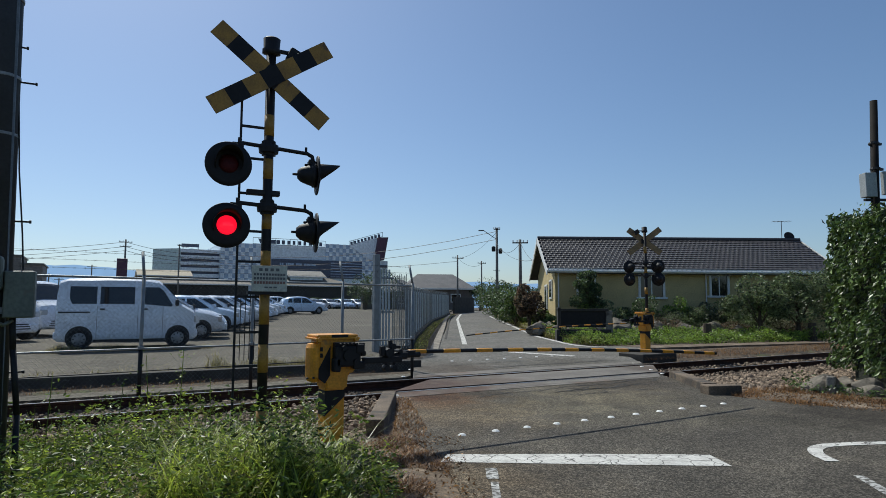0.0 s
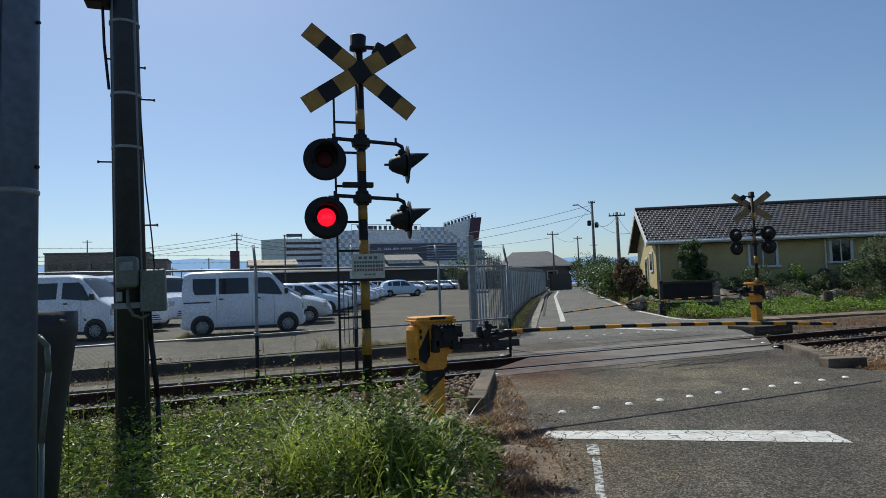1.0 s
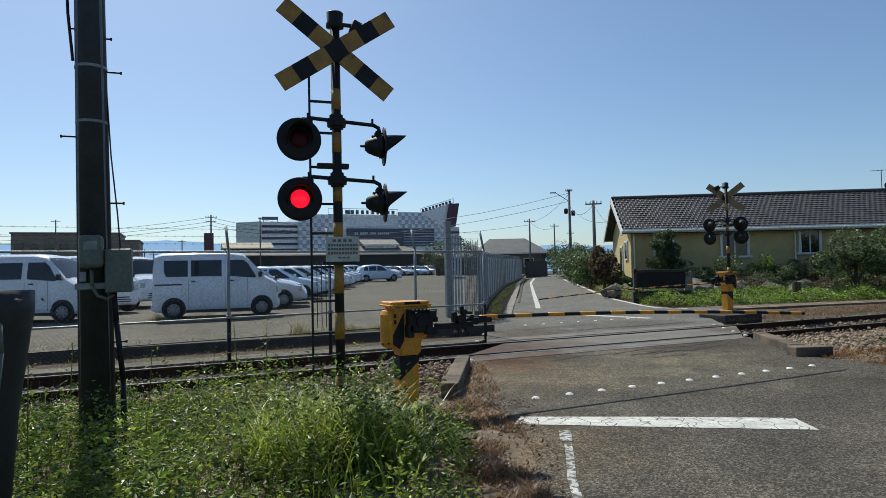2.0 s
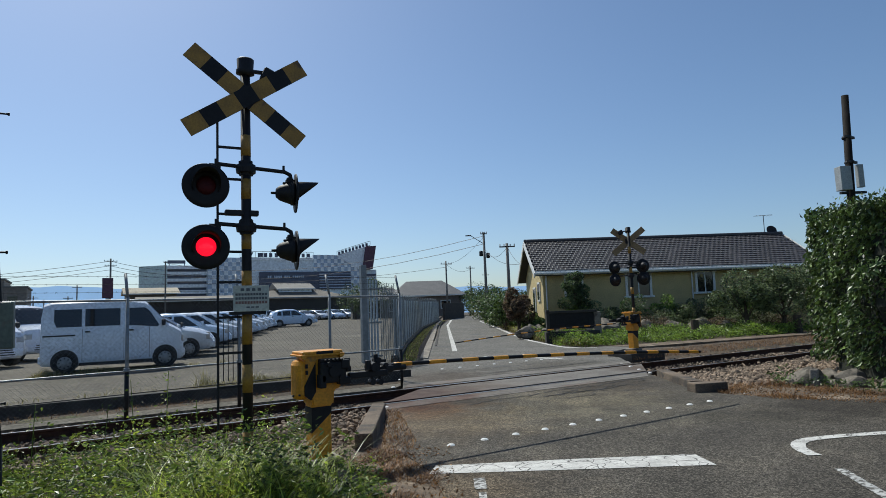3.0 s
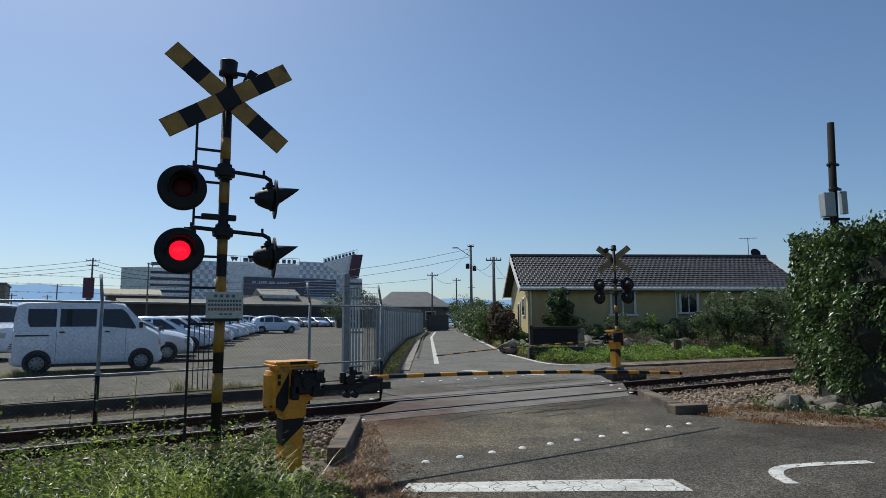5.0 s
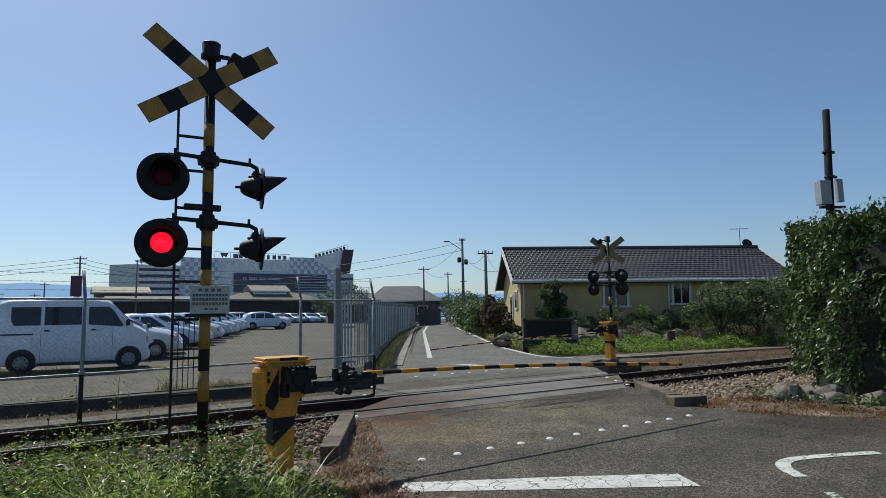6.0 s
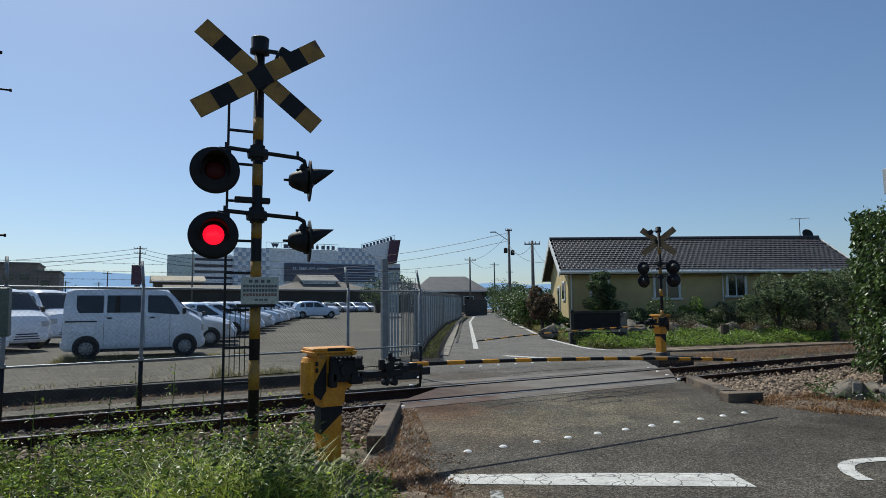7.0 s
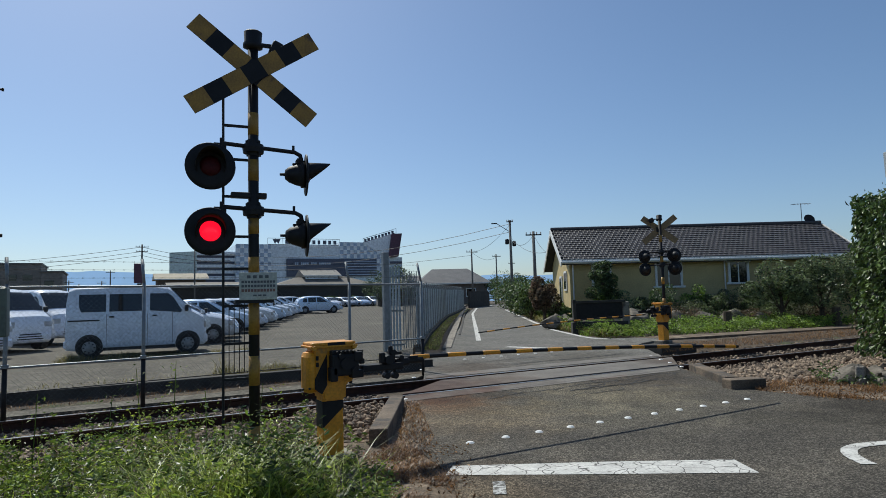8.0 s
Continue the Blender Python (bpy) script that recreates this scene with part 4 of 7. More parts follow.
def gate(name, m, label, reach, z1, thin=0.021, z0=0.93):
    """A crossing gate: striped stand, yellow drive case, black arm gear and a drooping striped arm along +x."""
    t = thing(name, label, "crossing gate", m, "crossing gates")
    base = one("base", CONCRETE, t, lambda bm: box(bm, (0.02, 0.0, -0.06), (0.36, 0.34, 0.3), bevel=0.02), "concrete footing")
    stand = one("stand", YELLOW, t, lambda bm: box(bm, (0, 0, 0.36), (0.2, 0.2, 0.54), bevel=0.01), "yellow stand")
    for dz in (0.0,):
        one("stand_stripe", BLACK, stand, lambda bm: prism(bm, [(-0.1015, 0.34), (-0.1015, 0.585), (0.1015, 0.585), (0.1015, 0.52)], -0.1022, 0.1022, "y"), "black diagonal stripe")
    body = one("drive_case", YELLOW, t, lambda bm: (prism(bm, [(-0.1, 0.6), (-0.11, 0.66), (-0.18, 0.7), (-0.19, 0.74), (-0.18, 1.06), (-0.15, 1.1), (0.17, 1.1), (0.19, 1.07), (0.19, 0.76), (0.12, 0.74), (0.11, 0.6)], -0.15, 0.15, "y"), bmesh.ops.bevel(bm, geom=bm.edges[:], offset=0.014, segments=2, affect="EDGES")), "yellow steel drive case")
    one("lid", YELLOW, body, lambda bm: box(bm, (0.0, 0, 1.112), (0.42, 0.34, 0.035), bevel=0.012), "yellow lid")
    one("lid_stripe", BLACK, body, lambda bm: box(bm, (0.02, -0.1715, 1.112), (0.17, 0.004, 0.033)), "black stripe on the lid")
    one("lid_rim", YELLOW, body, lambda bm: box(bm, (0.0, 0, 1.09), (0.45, 0.36, 0.02), bevel=0.006), "flange under the lid")
    for kx in (-0.19, 0.19):
        one("lid_knob", YELLOW, body, lambda bm: tube(bm, (kx, -0.16, 1.08), (kx, -0.19, 1.08), 0.028, 0.022, 12), "round lid latch")
    cover = one("side_cover", YELLOW, body, lambda bm: (lathe(bm, [(0.02, 0.66), (0.1, 0.68), (0.125, 0.72), (0.125, 1.0), (0.1, 1.04), (0.02, 1.05)], 20, Matrix.Translation((-0.19, -0.02, 0)) @ Matrix.Diagonal((0.62, 1.05, 1, 1))), box(bm, (-0.22, -0.02, 0.9), (0.1, 0.05, 0.22), bevel=0.01)), "bulging yellow side cover")
    one("cover_bolt", DARK_STEEL, cover, lambda bm: [tube(bm, (-0.29 + 0.06 * i, -0.13, 0.72), (-0.29 + 0.06 * i, -0.15, 0.72), 0.01, n=8) for i in range(3)], "row of dark bolts")
    one("case_stripe", BLACK, body, lambda bm: prism(bm, [(-0.185, 0.71), (-0.185, 0.8), (-0.07, 1.02), (-0.07, 0.74), (-0.12, 0.66)], -0.157, -0.151, "y"), "black diagonal stripe")
    one("case_stripe", BLACK, body, lambda bm: prism(bm, [(-0.17, 0.68), (-0.17, 0.8), (0.1, 1.07), (0.18, 1.07), (0.18, 1.0)], 0.151, 0.156, "y"), "black diagonal stripe")
    for z in (0.93, 0.99):
        one("hinge", DARK_STEEL, body, lambda bm: tube(bm, (-0.16, -0.155, z - 0.02), (-0.16, -0.155, z + 0.02), 0.013))

    def gear(bm):
        box(bm, (0.08, -0.2, 0.92), (0.26, 0.12, 0.2), bevel=0.018)
        box(bm, (0.2, -0.22, 0.99), (0.09, 0.1, 0.09), bevel=0.012)
        box(bm, (-0.03, -0.21, 0.84), (0.07, 0.1, 0.13), bevel=0.012)
        box(bm, (0.19, -0.22, 0.83), (0.12, 0.1, 0.07), bevel=0.012)
        box(bm, (0.05, -0.2, 1.035), (0.2, 0.07, 0.04), bevel=0.008)
        box(bm, (0.25, -0.2, 0.94), (0.05, 0.05, 0.05), bevel=0.008)
        box(bm, (0.24, -0.2, 1.03), (0.05, 0.05, 0.03), bevel=0.008)
        tube(bm, (0.08, -0.28, 0.93), (0.08, -0.15, 0.93), 0.055, n=16)
        tube(bm, (0.03, -0.285, 1.0), (0.03, -0.15, 1.0), 0.025)
        tube(bm, (0.15, -0.29, 0.87), (0.15, -0.15, 0.87), 0.022)
        for i in range(5):
            tube(bm, (0.0 + 0.04 * i, -0.275, 1.04), (0.0 + 0.04 * i, -0.2, 1.04), 0.01)
    one("arm_gear", BLACK, t, gear, "black cast arm drive")

    def holder(bm):
        box(bm, (0.45, -0.22, 0.87), (0.42, 0.07, 0.06), bevel=0.01)
        box(bm, (0.52, -0.18, 0.92), (0.14, 0.1, 0.14), bevel=0.02)
        box(bm, (0.44, -0.25, 0.96), (0.05, 0.06, 0.1), bevel=0.01)
        box(bm, (0.54, -0.22, 1.02), (0.04, 0.04, 0.09), bevel=0.01)
        box(bm, (0.68, -0.16, 0.9), (0.16, 0.07, 0.075), bevel=0.02)
        tube(bm, (0.66, -0.22, 0.945), (0.66, -0.1, 0.945), 0.022, n=12)
        tube(bm, (0.47, -0.2, 0.9), (0.55, -0.2, 1.01), 0.02, n=8)
        for lx, lz in ((0.5, 0.8), (0.585, 0.795)):
            box(bm, (lx, -0.2, lz + 0.03), (0.022, 0.04, 0.07), bevel=0.006)
            tube(bm, (lx, -0.24, lz - 0.015), (lx, -0.16, lz - 0.015), 0.03, n=14)
        tube(bm, (0.56, -0.26, 1.0), (0.56, -0.14, 1.0), 0.03)
        box(bm, (0.62, -0.2, 0.99), (0.08, 0.04, 0.03), bevel=0.006)
        box(bm, (0.78, -0.1, 0.93), (0.2, 0.03, 0.025))
        tube(bm, (0.5, -0.12, 0.94), (0.5, -0.3, 0.94), 0.045, n=14)
        tube(bm, (0.6, -0.12, 0.9), (0.95, -0.06, 0.895), 0.03)
    one("arm_holder", BLACK, t, holder, "black arm holder with links")
    arm = one("arm", BLACK, t, lambda bm: arm_mesh(bm, 0.7, reach, z0, z1, thin, -0.05), "long black and yellow striped gate arm", True)
    x = 0.82
    while x < reach - 0.1:
        one("arm_stripe", YELLOW, arm, lambda bm: arm_mesh(bm, x, min(x + 0.215, reach - 0.005), z0, z1, thin + 0.0015, -0.05), "yellow stripe", True)
        x += 0.43
    return t


gate("crossing_gate", pose(-1.46, -3.25, -0.02, 0, 0, 0), "yellow crossing gate machine with lowered striped arm", 5.82, 0.735)
gate("crossing_gate", pose(10.1, 3.25, 0.12, 0, 0, 180) @ Matrix.Diagonal((1, -1, 1, 1)), "yellow crossing gate machine beyond the track, arm lowered", 6.0, 0.62, thin=0.014, z0=0.82)
t = one("concrete_footing", DARK_CONCRETE, None, lambda bm: box(bm, (9.9, 3.0, 0.0), (1.3, 0.9, 0.24), bevel=0.02))
tagged(t, "dark concrete plinth under the far gate", "plinth")


# ---- cars ----
def car(name, st, belt, paint, windows, shield, wheels, r, label, m, group, tail=False):
    """A car with its rear at x=0 and its nose along +x: lofted body, glass, wheels, lamps, bumpers, mirrors."""
    t = thing(name, label, "van" if "van" in name else "car", m, group)

    def hw_at(x):
        for a, b in zip(st[:-1], st[1:]):
            if a[0] <= x <= b[0]:
                u = (x - a[0]) / (b[0] - a[0])
                return [a[i] + (b[i] - a[i]) * u for i in range(4)]
        return list(st[-1])

    def half(x, z):
        _, zb, top, hw = hw_at(x)
        return hw - max(0.0, z - belt) * 0.16

    def body(bm):
        rings = []
        for x, zb, top, hw in st:
            bz = min(belt, top - 0.1)
            sh = hw - max(0.0, top - 0.07 - belt) * 0.16
            pts = [(hw * 0.9, zb), (hw * 0.985, zb + 0.07), (hw, zb + 0.2 if bz > zb + 0.3 else (zb + bz) / 2), (hw, bz), (sh, top - 0.07), (sh - 0.07, top - 0.015), (sh * 0.5, top + 0.012)]
            ring = pts + [(-a, b) for a, b in pts[::-1]]
            rings.append([bm.verts.new((x, a, b)) for a, b in ring])
        n = len(rings[0])
        for a, b in zip(rings[:-1], rings[1:]):
            for i in range(n):
                bm.faces.new((a[i], b[i], b[(i + 1) % n], a[(i + 1) % n]))
        bm.faces.new(rings[0])
        bm.faces.new(rings[-1][::-1])
        bmesh.ops.recalc_face_normals(bm, faces=bm.faces)
    b = one("body", paint, t, body, smooth=True)
    bev = b.modifiers.new("soft", "EDGE_SPLIT")
    bev.split_angle = radians(38)

    def pane(name_, pts, side, off=0.007, material=GLASS):
        cx = sum(p[0] for p in pts) / len(pts)
        cz = sum(p[1] for p in pts) / len(pts)
        def fn(bm):
            o = [bm.verts.new((x, side * (half(x, z) + off), z)) for x, z in pts]
            i = [bm.verts.new((x, side * (half(x, z) - 0.03), z)) for x, z in pts]
            bm.faces.new(o)
            for k in range(len(pts)):
                bm.faces.new((o[k], o[(k + 1) % len(pts)], i[(k + 1) % len(pts)], i[k]))
            bmesh.ops.recalc_face_normals(bm, faces=bm.faces)
        return one(name_, material, t, fn)
    for side in (-1, 1):
        for w in windows:
            pane("window", w, side)

    def strip(x0, x1, k, inset, lift):
        def fn(bm):
            prev = None
            for i in range(k + 1):
                x = x0 + (x1 - x0) * i / k
                _, zb, top, hw = hw_at(x)
                sh = half(x, top - 0.07) - inset
                row = [bm.verts.new((x + lift * 0.5, s * sh, top - 0.02 * abs(s) ** 2 + lift)) for s in (-1, -0.5, 0, 0.5, 1)]
                if prev:
                    for q in range(4):
                        bm.faces.new((prev[q], row[q], row[q + 1], prev[q + 1]))
                prev = row
            bmesh.ops.recalc_face_normals(bm, faces=bm.faces)
            bmesh.ops.solidify(bm, geom=bm.faces[:], thickness=0.01)
        return fn
    one("windscreen", GLASS, t, strip(shield[0], shield[1], 6, 0.06, 0.016))
    L, zf = st[-1][0], 0.0
    hwf = st[-2][3]
    for x in wheels:
        for side in (-1, 1):
            y = side * (hw_at(x)[3] - 0.005)
            mm = Matrix.Translation((x, y - side * 0.08, r)) @ Matrix.Rotation(radians(-90 * side), 4, "X")
            one("wheel_arch", PLASTIC, t, lambda bm: tube(bm, (x, y - side * 0.2, r + 0.03), (x, y + side * 0.008, r + 0.03), r * 1.14, n=24), "dark wheel arch")
            w = one("wheel", TYRE, t, lambda bm: lathe(bm, [(r * 0.6, -0.1), (r * 0.93, -0.1), (r, -0.07), (r, 0.065), (r * 0.93, 0.1), (r * 0.62, 0.1), (r * 0.6, 0.085)], 24, mm), "black tyre", True)
            one("rim_slots", PLASTIC, w, lambda bm: [box(bm, (0, 0, 0), (r * 0.16, r * 0.1, 0.02), mm @ Matrix.Rotation(k * math.pi / 4, 4, "Z") @ Matrix.Translation((r * 0.45, 0, 0.1))) for k in range(8)], "dark slots round the rim")
            one("rim", RIM, w, lambda bm: lathe(bm, [(r * 0.62, 0.05), (r * 0.6, 0.098), (r * 0.52, 0.088), (r * 0.42, 0.098), (r * 0.25, 0.105), (r * 0.12, 0.112), (r * 0.02, 0.112)], 20, mm), "steel wheel rim", True)
    _, zbn, topn, hwn = st[-2]
    fb = one("bumper", paint, t, lambda bm: box(bm, (L - 0.07, 0, zbn + 0.14), (0.22, 2 * hwn * 0.97, 0.24), bevel=0.05))
    for k in range(3):
        one("grille_slot", PLASTIC, t, lambda bm: box(bm, (L + 0.035, 0, zbn + 0.1 + 0.07 * k), (0.02, hwn * (1.15 - 0.1 * k), 0.035), bevel=0.006), "black grille slot")
    one("rear_bumper", paint, t, lambda bm: box(bm, (0.04, 0, st[1][1] + 0.13), (0.16, 2 * st[1][3] * 0.97, 0.2), bevel=0.04))
    for side in (-1, 1):
        hz = topn - 0.12
        one("headlight", LENS, t, lambda bm: box(bm, (st[-2][0] - 0.1, side * (hwn - 0.12), hz + 0.04), (0.22, 0.28, 0.2), bevel=0.03), "clear headlamp")
        one("tail_light", RED_OFF, t, lambda bm: box(bm, (0.06, side * (st[1][3] - 0.05), belt - 0.15), (0.1, 0.08, 0.3), bevel=0.02), "red tail lamp")
        mx = shield[1] - 0.12
        one("mirror", PLASTIC if paint is VAN_WHITE else paint, t, lambda bm: (box(bm, (mx, side * (half(mx, belt) + 0.1), belt + 0.12), (0.1, 0.14, 0.17), bevel=0.03), box(bm, (mx, side * (half(mx, belt) + 0.02), belt + 0.05), (0.06, 0.1, 0.04))), "door mirror")
        for hx in (windows[-1][0][0] + 0.12, windows[1][0][0] + 0.06 if len(windows) > 2 else 0.9):
            one("door_handle", PLASTIC, t, lambda bm: box(bm, (hx, side * (half(hx, belt - 0.05) + 0.015), belt - 0.06), (0.12, 0.03, 0.04), bevel=0.01), "door handle")
        for sx in (windows[-1][0][0] - 0.06, windows[-1][1][0] + 0.03, windows[1][0][0] - 0.06):
            one("door_seam", PLASTIC, t, lambda bm: box(bm, (sx, side * half(sx, 0.7), (belt + 0.28) / 2 + 0.02), (0.008, 0.006, belt - 0.3)), "thin door gap")
        one("sill", PLASTIC, t, lambda bm: box(bm, ((wheels[0] + wheels[1]) / 2, side * (hw_at(1.6)[3] - 0.05), st[3][1] + 0.02), (wheels[1] - wheels[0] - 2.3 * r, 0.06, 0.08)), "dark sill")
    if tail:
        for side in (-1, 1):
            one("door_rail", PLASTIC, t, lambda bm: box(bm, (0.42, side * (half(0.4, 1.0) + 0.002), 0.98), (0.72, 0.02, 0.035)), "black sliding door rail")
    return t


VAN_ST = [(0, .34, 1.0, .68), (.015, .24, 1.5, .715), (.06, .22, 1.8, .73), (.25, .2, 1.87, .7375), (1.2, .2, 1.9, .7375), (2.1, .2, 1.89, .7375), (2.42, .2, 1.84, .7375), (2.56, .2, 1.73, .735), (3.02, .2, 1.2, .73), (3.2, .21, 1.1, .725), (3.33, .22, 1.02, .71), (3.385, .25, .86, .69), (3.4, .3, .6, .66)]
VAN_WIN = [[(.36, 1.2), (.92, 1.2), (.92, 1.66), (.3, 1.66), (.3, 1.35)], [(1.0, 1.2), (1.82, 1.2), (1.82, 1.66), (1.0, 1.66)], [(1.97, 1.2), (2.5, 1.15), (2.74, 1.13), (2.77, 1.18), (2.54, 1.56), (2.42, 1.66), (1.97, 1.66)]]
HATCH_ST = [(0, .42, .85, .66), (.05, .26, 1.05, .78), (.2, .22, 1.3, .82), (.6, .2, 1.45, .84), (1.3, .2, 1.5, .845), (1.9, .2, 1.47, .845), (2.2, .2, 1.36, .845), (2.9, .2, .98, .84), (3.4, .22, .88, .82), (3.75, .26, .74, .76), (3.9, .36, .56, .66)]
HATCH_WIN = [[(.42, .98), (.8, .96), (.8, 1.3), (.5, 1.3)], [(.88, .96), (1.55, .95), (1.55, 1.36), (.88, 1.34)], [(1.63, .95), (2.55, .94), (2.2, 1.2), (1.95, 1.36), (1.63, 1.36)]]


def lot(x, y, deg=0.0):
    return Matrix.Translation((x, y, rise(y) + 0.075)) @ Matrix.Rotation(radians(deg), 4, "Z")


BIG = Matrix.Diagonal((1.03, 1.03, 1.03, 1))
v1 = car("minivan", VAN_ST, 1.12, VAN_WHITE, VAN_WIN, (2.5, 3.0), (.55, 2.92), .275, "white boxy light van parked behind the fence", lot(-4.44, 10.85, -2.5) @ BIG, "vans in the car park", tail=True)
copy_thing(v1, lot(-9.4, 12.75, -20))
copy_thing(v1, lot(-7.9, 16.7, -50))
copy_thing(v1, lot(-6.9, 19.4, -50))
h1 = car("hatchback", HATCH_ST, .93, SILVER, HATCH_WIN, (2.1, 2.86), (.62, 3.1), .29, "silver hatchback in a row of parked cars", lot(-3.3, 14.6, -8), "cars in the car park")
h2 = car("hatchback", HATCH_ST, .93, SKYBLUE, HATCH_WIN, (2.1, 2.86), (.62, 3.1), .29, "pale blue hatchback standing in the open car park", lot(10.2, 43.3, -2), "cars in the car park")
h3 = car("hatchback", HATCH_ST, .93, VAN_WHITE, HATCH_WIN, (2.1, 2.86), (.62, 3.1), .29, "white hatchback in a row of parked cars", lot(-2.9, 16.9, -8), "cars in the car park")
for k in range(2, 14):
    y = 14.6 + 2.45 * k
    copy_thing((h1, h3, h2, h3)[k % 4], lot(-3.4 + 0.36 * 2.45 * k + 0.15 * math.sin(k * 2.1), y, -8 + 2 * math.sin(k)))
for k in range(15):
    copy_thing((h3, h1, h2, h1)[k % 4], lot(14.0 + 2.35 * k, 80 + 0.4 * math.sin(k * 3), -72 + 5 * math.sin(k * 1.7)))
copy_thing(h1, lot(8.9, 46.2, -2))


# ---- fences ----
def fence_y(x):
    return 2.04 + (x + 2.87) * 0.128


def build_fence():
    t = thing("chain_link_fence", "grey chain link fence with barbed wire along the track", "fence")
    xs = [-10.15, -8.32, -6.49, -4.66, -2.87, -1.05, 0.76, 2.43]
    for x in xs:
        y = fence_y(x)
        p = one("post", GALV, t, lambda bm: (tube(bm, (x, y, -0.15), (x, y, 1.9), 0.028, n=12), tube(bm, (x, y, 1.9), (x - 0.03, y + 0.1, 2.3), 0.024, n=10)), "galvanised steel post", True)
        one("post_sleeve", DARK_STEEL, p, lambda bm: tube(bm, (x, y, -0.15), (x, y, 0.72), 0.034, n=12), "dark rusted lower post", True)
        one("clamp", GALV, p, lambda bm: box(bm, (x, y, 0.72), (0.09, 0.09, 0.06), bevel=0.01))
    a, b = (-10.15, fence_y(-10.15)), (2.43, fence_y(2.43))
    for z, r in ((1.87, 0.019), (0.7, 0.018), (0.34, 0.009)):
        one("rail_tube", GALV if z > 0.5 else DARK_STEEL, t, lambda bm: tube(bm, (*a, z), (*b, z - (0.03 if z > 1 else 0)), r, n=8))
    for z, d in ((1.99, 0.03), (2.12, 0.06), (2.25, 0.09)):
        one("barbed_wire", DARK_STEEL, t, lambda bm: barbed(bm, (a[0], a[1] + d, z), (b[0], b[1] + d, z)))
    # mesh of crossed wires
    u = Vector((b[0] - a[0], b[1] - a[1], 0))
    L = u.length
    u.normalize()
    z0, z1 = 0.06, 1.86
    h = z1 - z0
    v, f = [], []
    w = 0.001
    p = 0.075
    n = int((L + h) / p)
    for sgn in (1, -1):
        for k in range(n):
            s = -h + k * p if sgn > 0 else k * p
            s0, s1 = s, s + sgn * h
            q0, q1 = 0.0, 1.0
            lo, hi = min(s0, s1), max(s0, s1)
            if hi < 0 or lo > L:
                continue
            def cut(val):
                return (val - s0) / (s1 - s0)
            if s0 < 0 or s0 > L:
                q0 = cut(min(max(s0, 0), L))
            if s1 < 0 or s1 > L:
                q1 = cut(min(max(s1, 0), L))
            ends = []
            for q in (q0, q1):
                s_ = s0 + (s1 - s0) * q
                ends.append(Vector((a[0] + u.x * s_, a[1] + u.y * s_, z0 + h * q)))
            d = (ends[1] - ends[0]).normalized()
            sd = Vector((u.x * -d.z, u.y * -d.z, math.hypot(d.x, d.y) * sgn)) * w
            nn = Vector((-u.y, u.x, 0)) * w
            i = len(v)
            for e in ends:
                v += [e + sd, e - sd * 0.5 + nn, e - sd * 0.5 - nn]
            for j in range(3):
                f.append((i + j, i + (j + 1) % 3, i + 3 + (j + 1) % 3, i + 3 + j))
    tagged(mesh_part("wire_mesh", v, f, GALV, t, "grey diamond wire mesh"), kind="stuff")


def barbed(bm, a, b):
    a, b = Vector(a), Vector(b)
    tube(bm, a, b, 0.0022, n=4)
    k = int((b - a).length / 0.14)
    for i in range(1, k):
        p = a.lerp(b, i / k)
        for d in ((0.02, 0.01, 0.02), (-0.02, 0.0, 0.02)):
            d = Vector(d)
            tube(bm, p - d * 0.7, p + d * 0.7, 0.0013, n=3)


build_fence()


def path_points(pts, step):
    """Points at even steps along a line of corners, with the direction there."""
    out, left = [], 0.0
    for a, b in zip(pts[:-1], pts[1:]):
        a, b = Vector(a), Vector(b)
        L = (b - a).length
        d = (b - a) / L
        s = left
        while s < L:
            out.append((a + d * s, math.atan2(d.y, d.x)))
            s += step
        left = s - L
    return out


SLAT_LINE = [(4.45, 7.2), (7.4, 12.5), (11.5, 19.4), (15.6, 26.2), (21.2, 34.6), (26.4, 42.6)]

GUTTER = [(5.3, 7.0), (8.1, 11.75), (10.9, 16.5), (14.0, 21.75), (17.3, 27.4), (20.6, 32.9), (25.4, 40.6)]


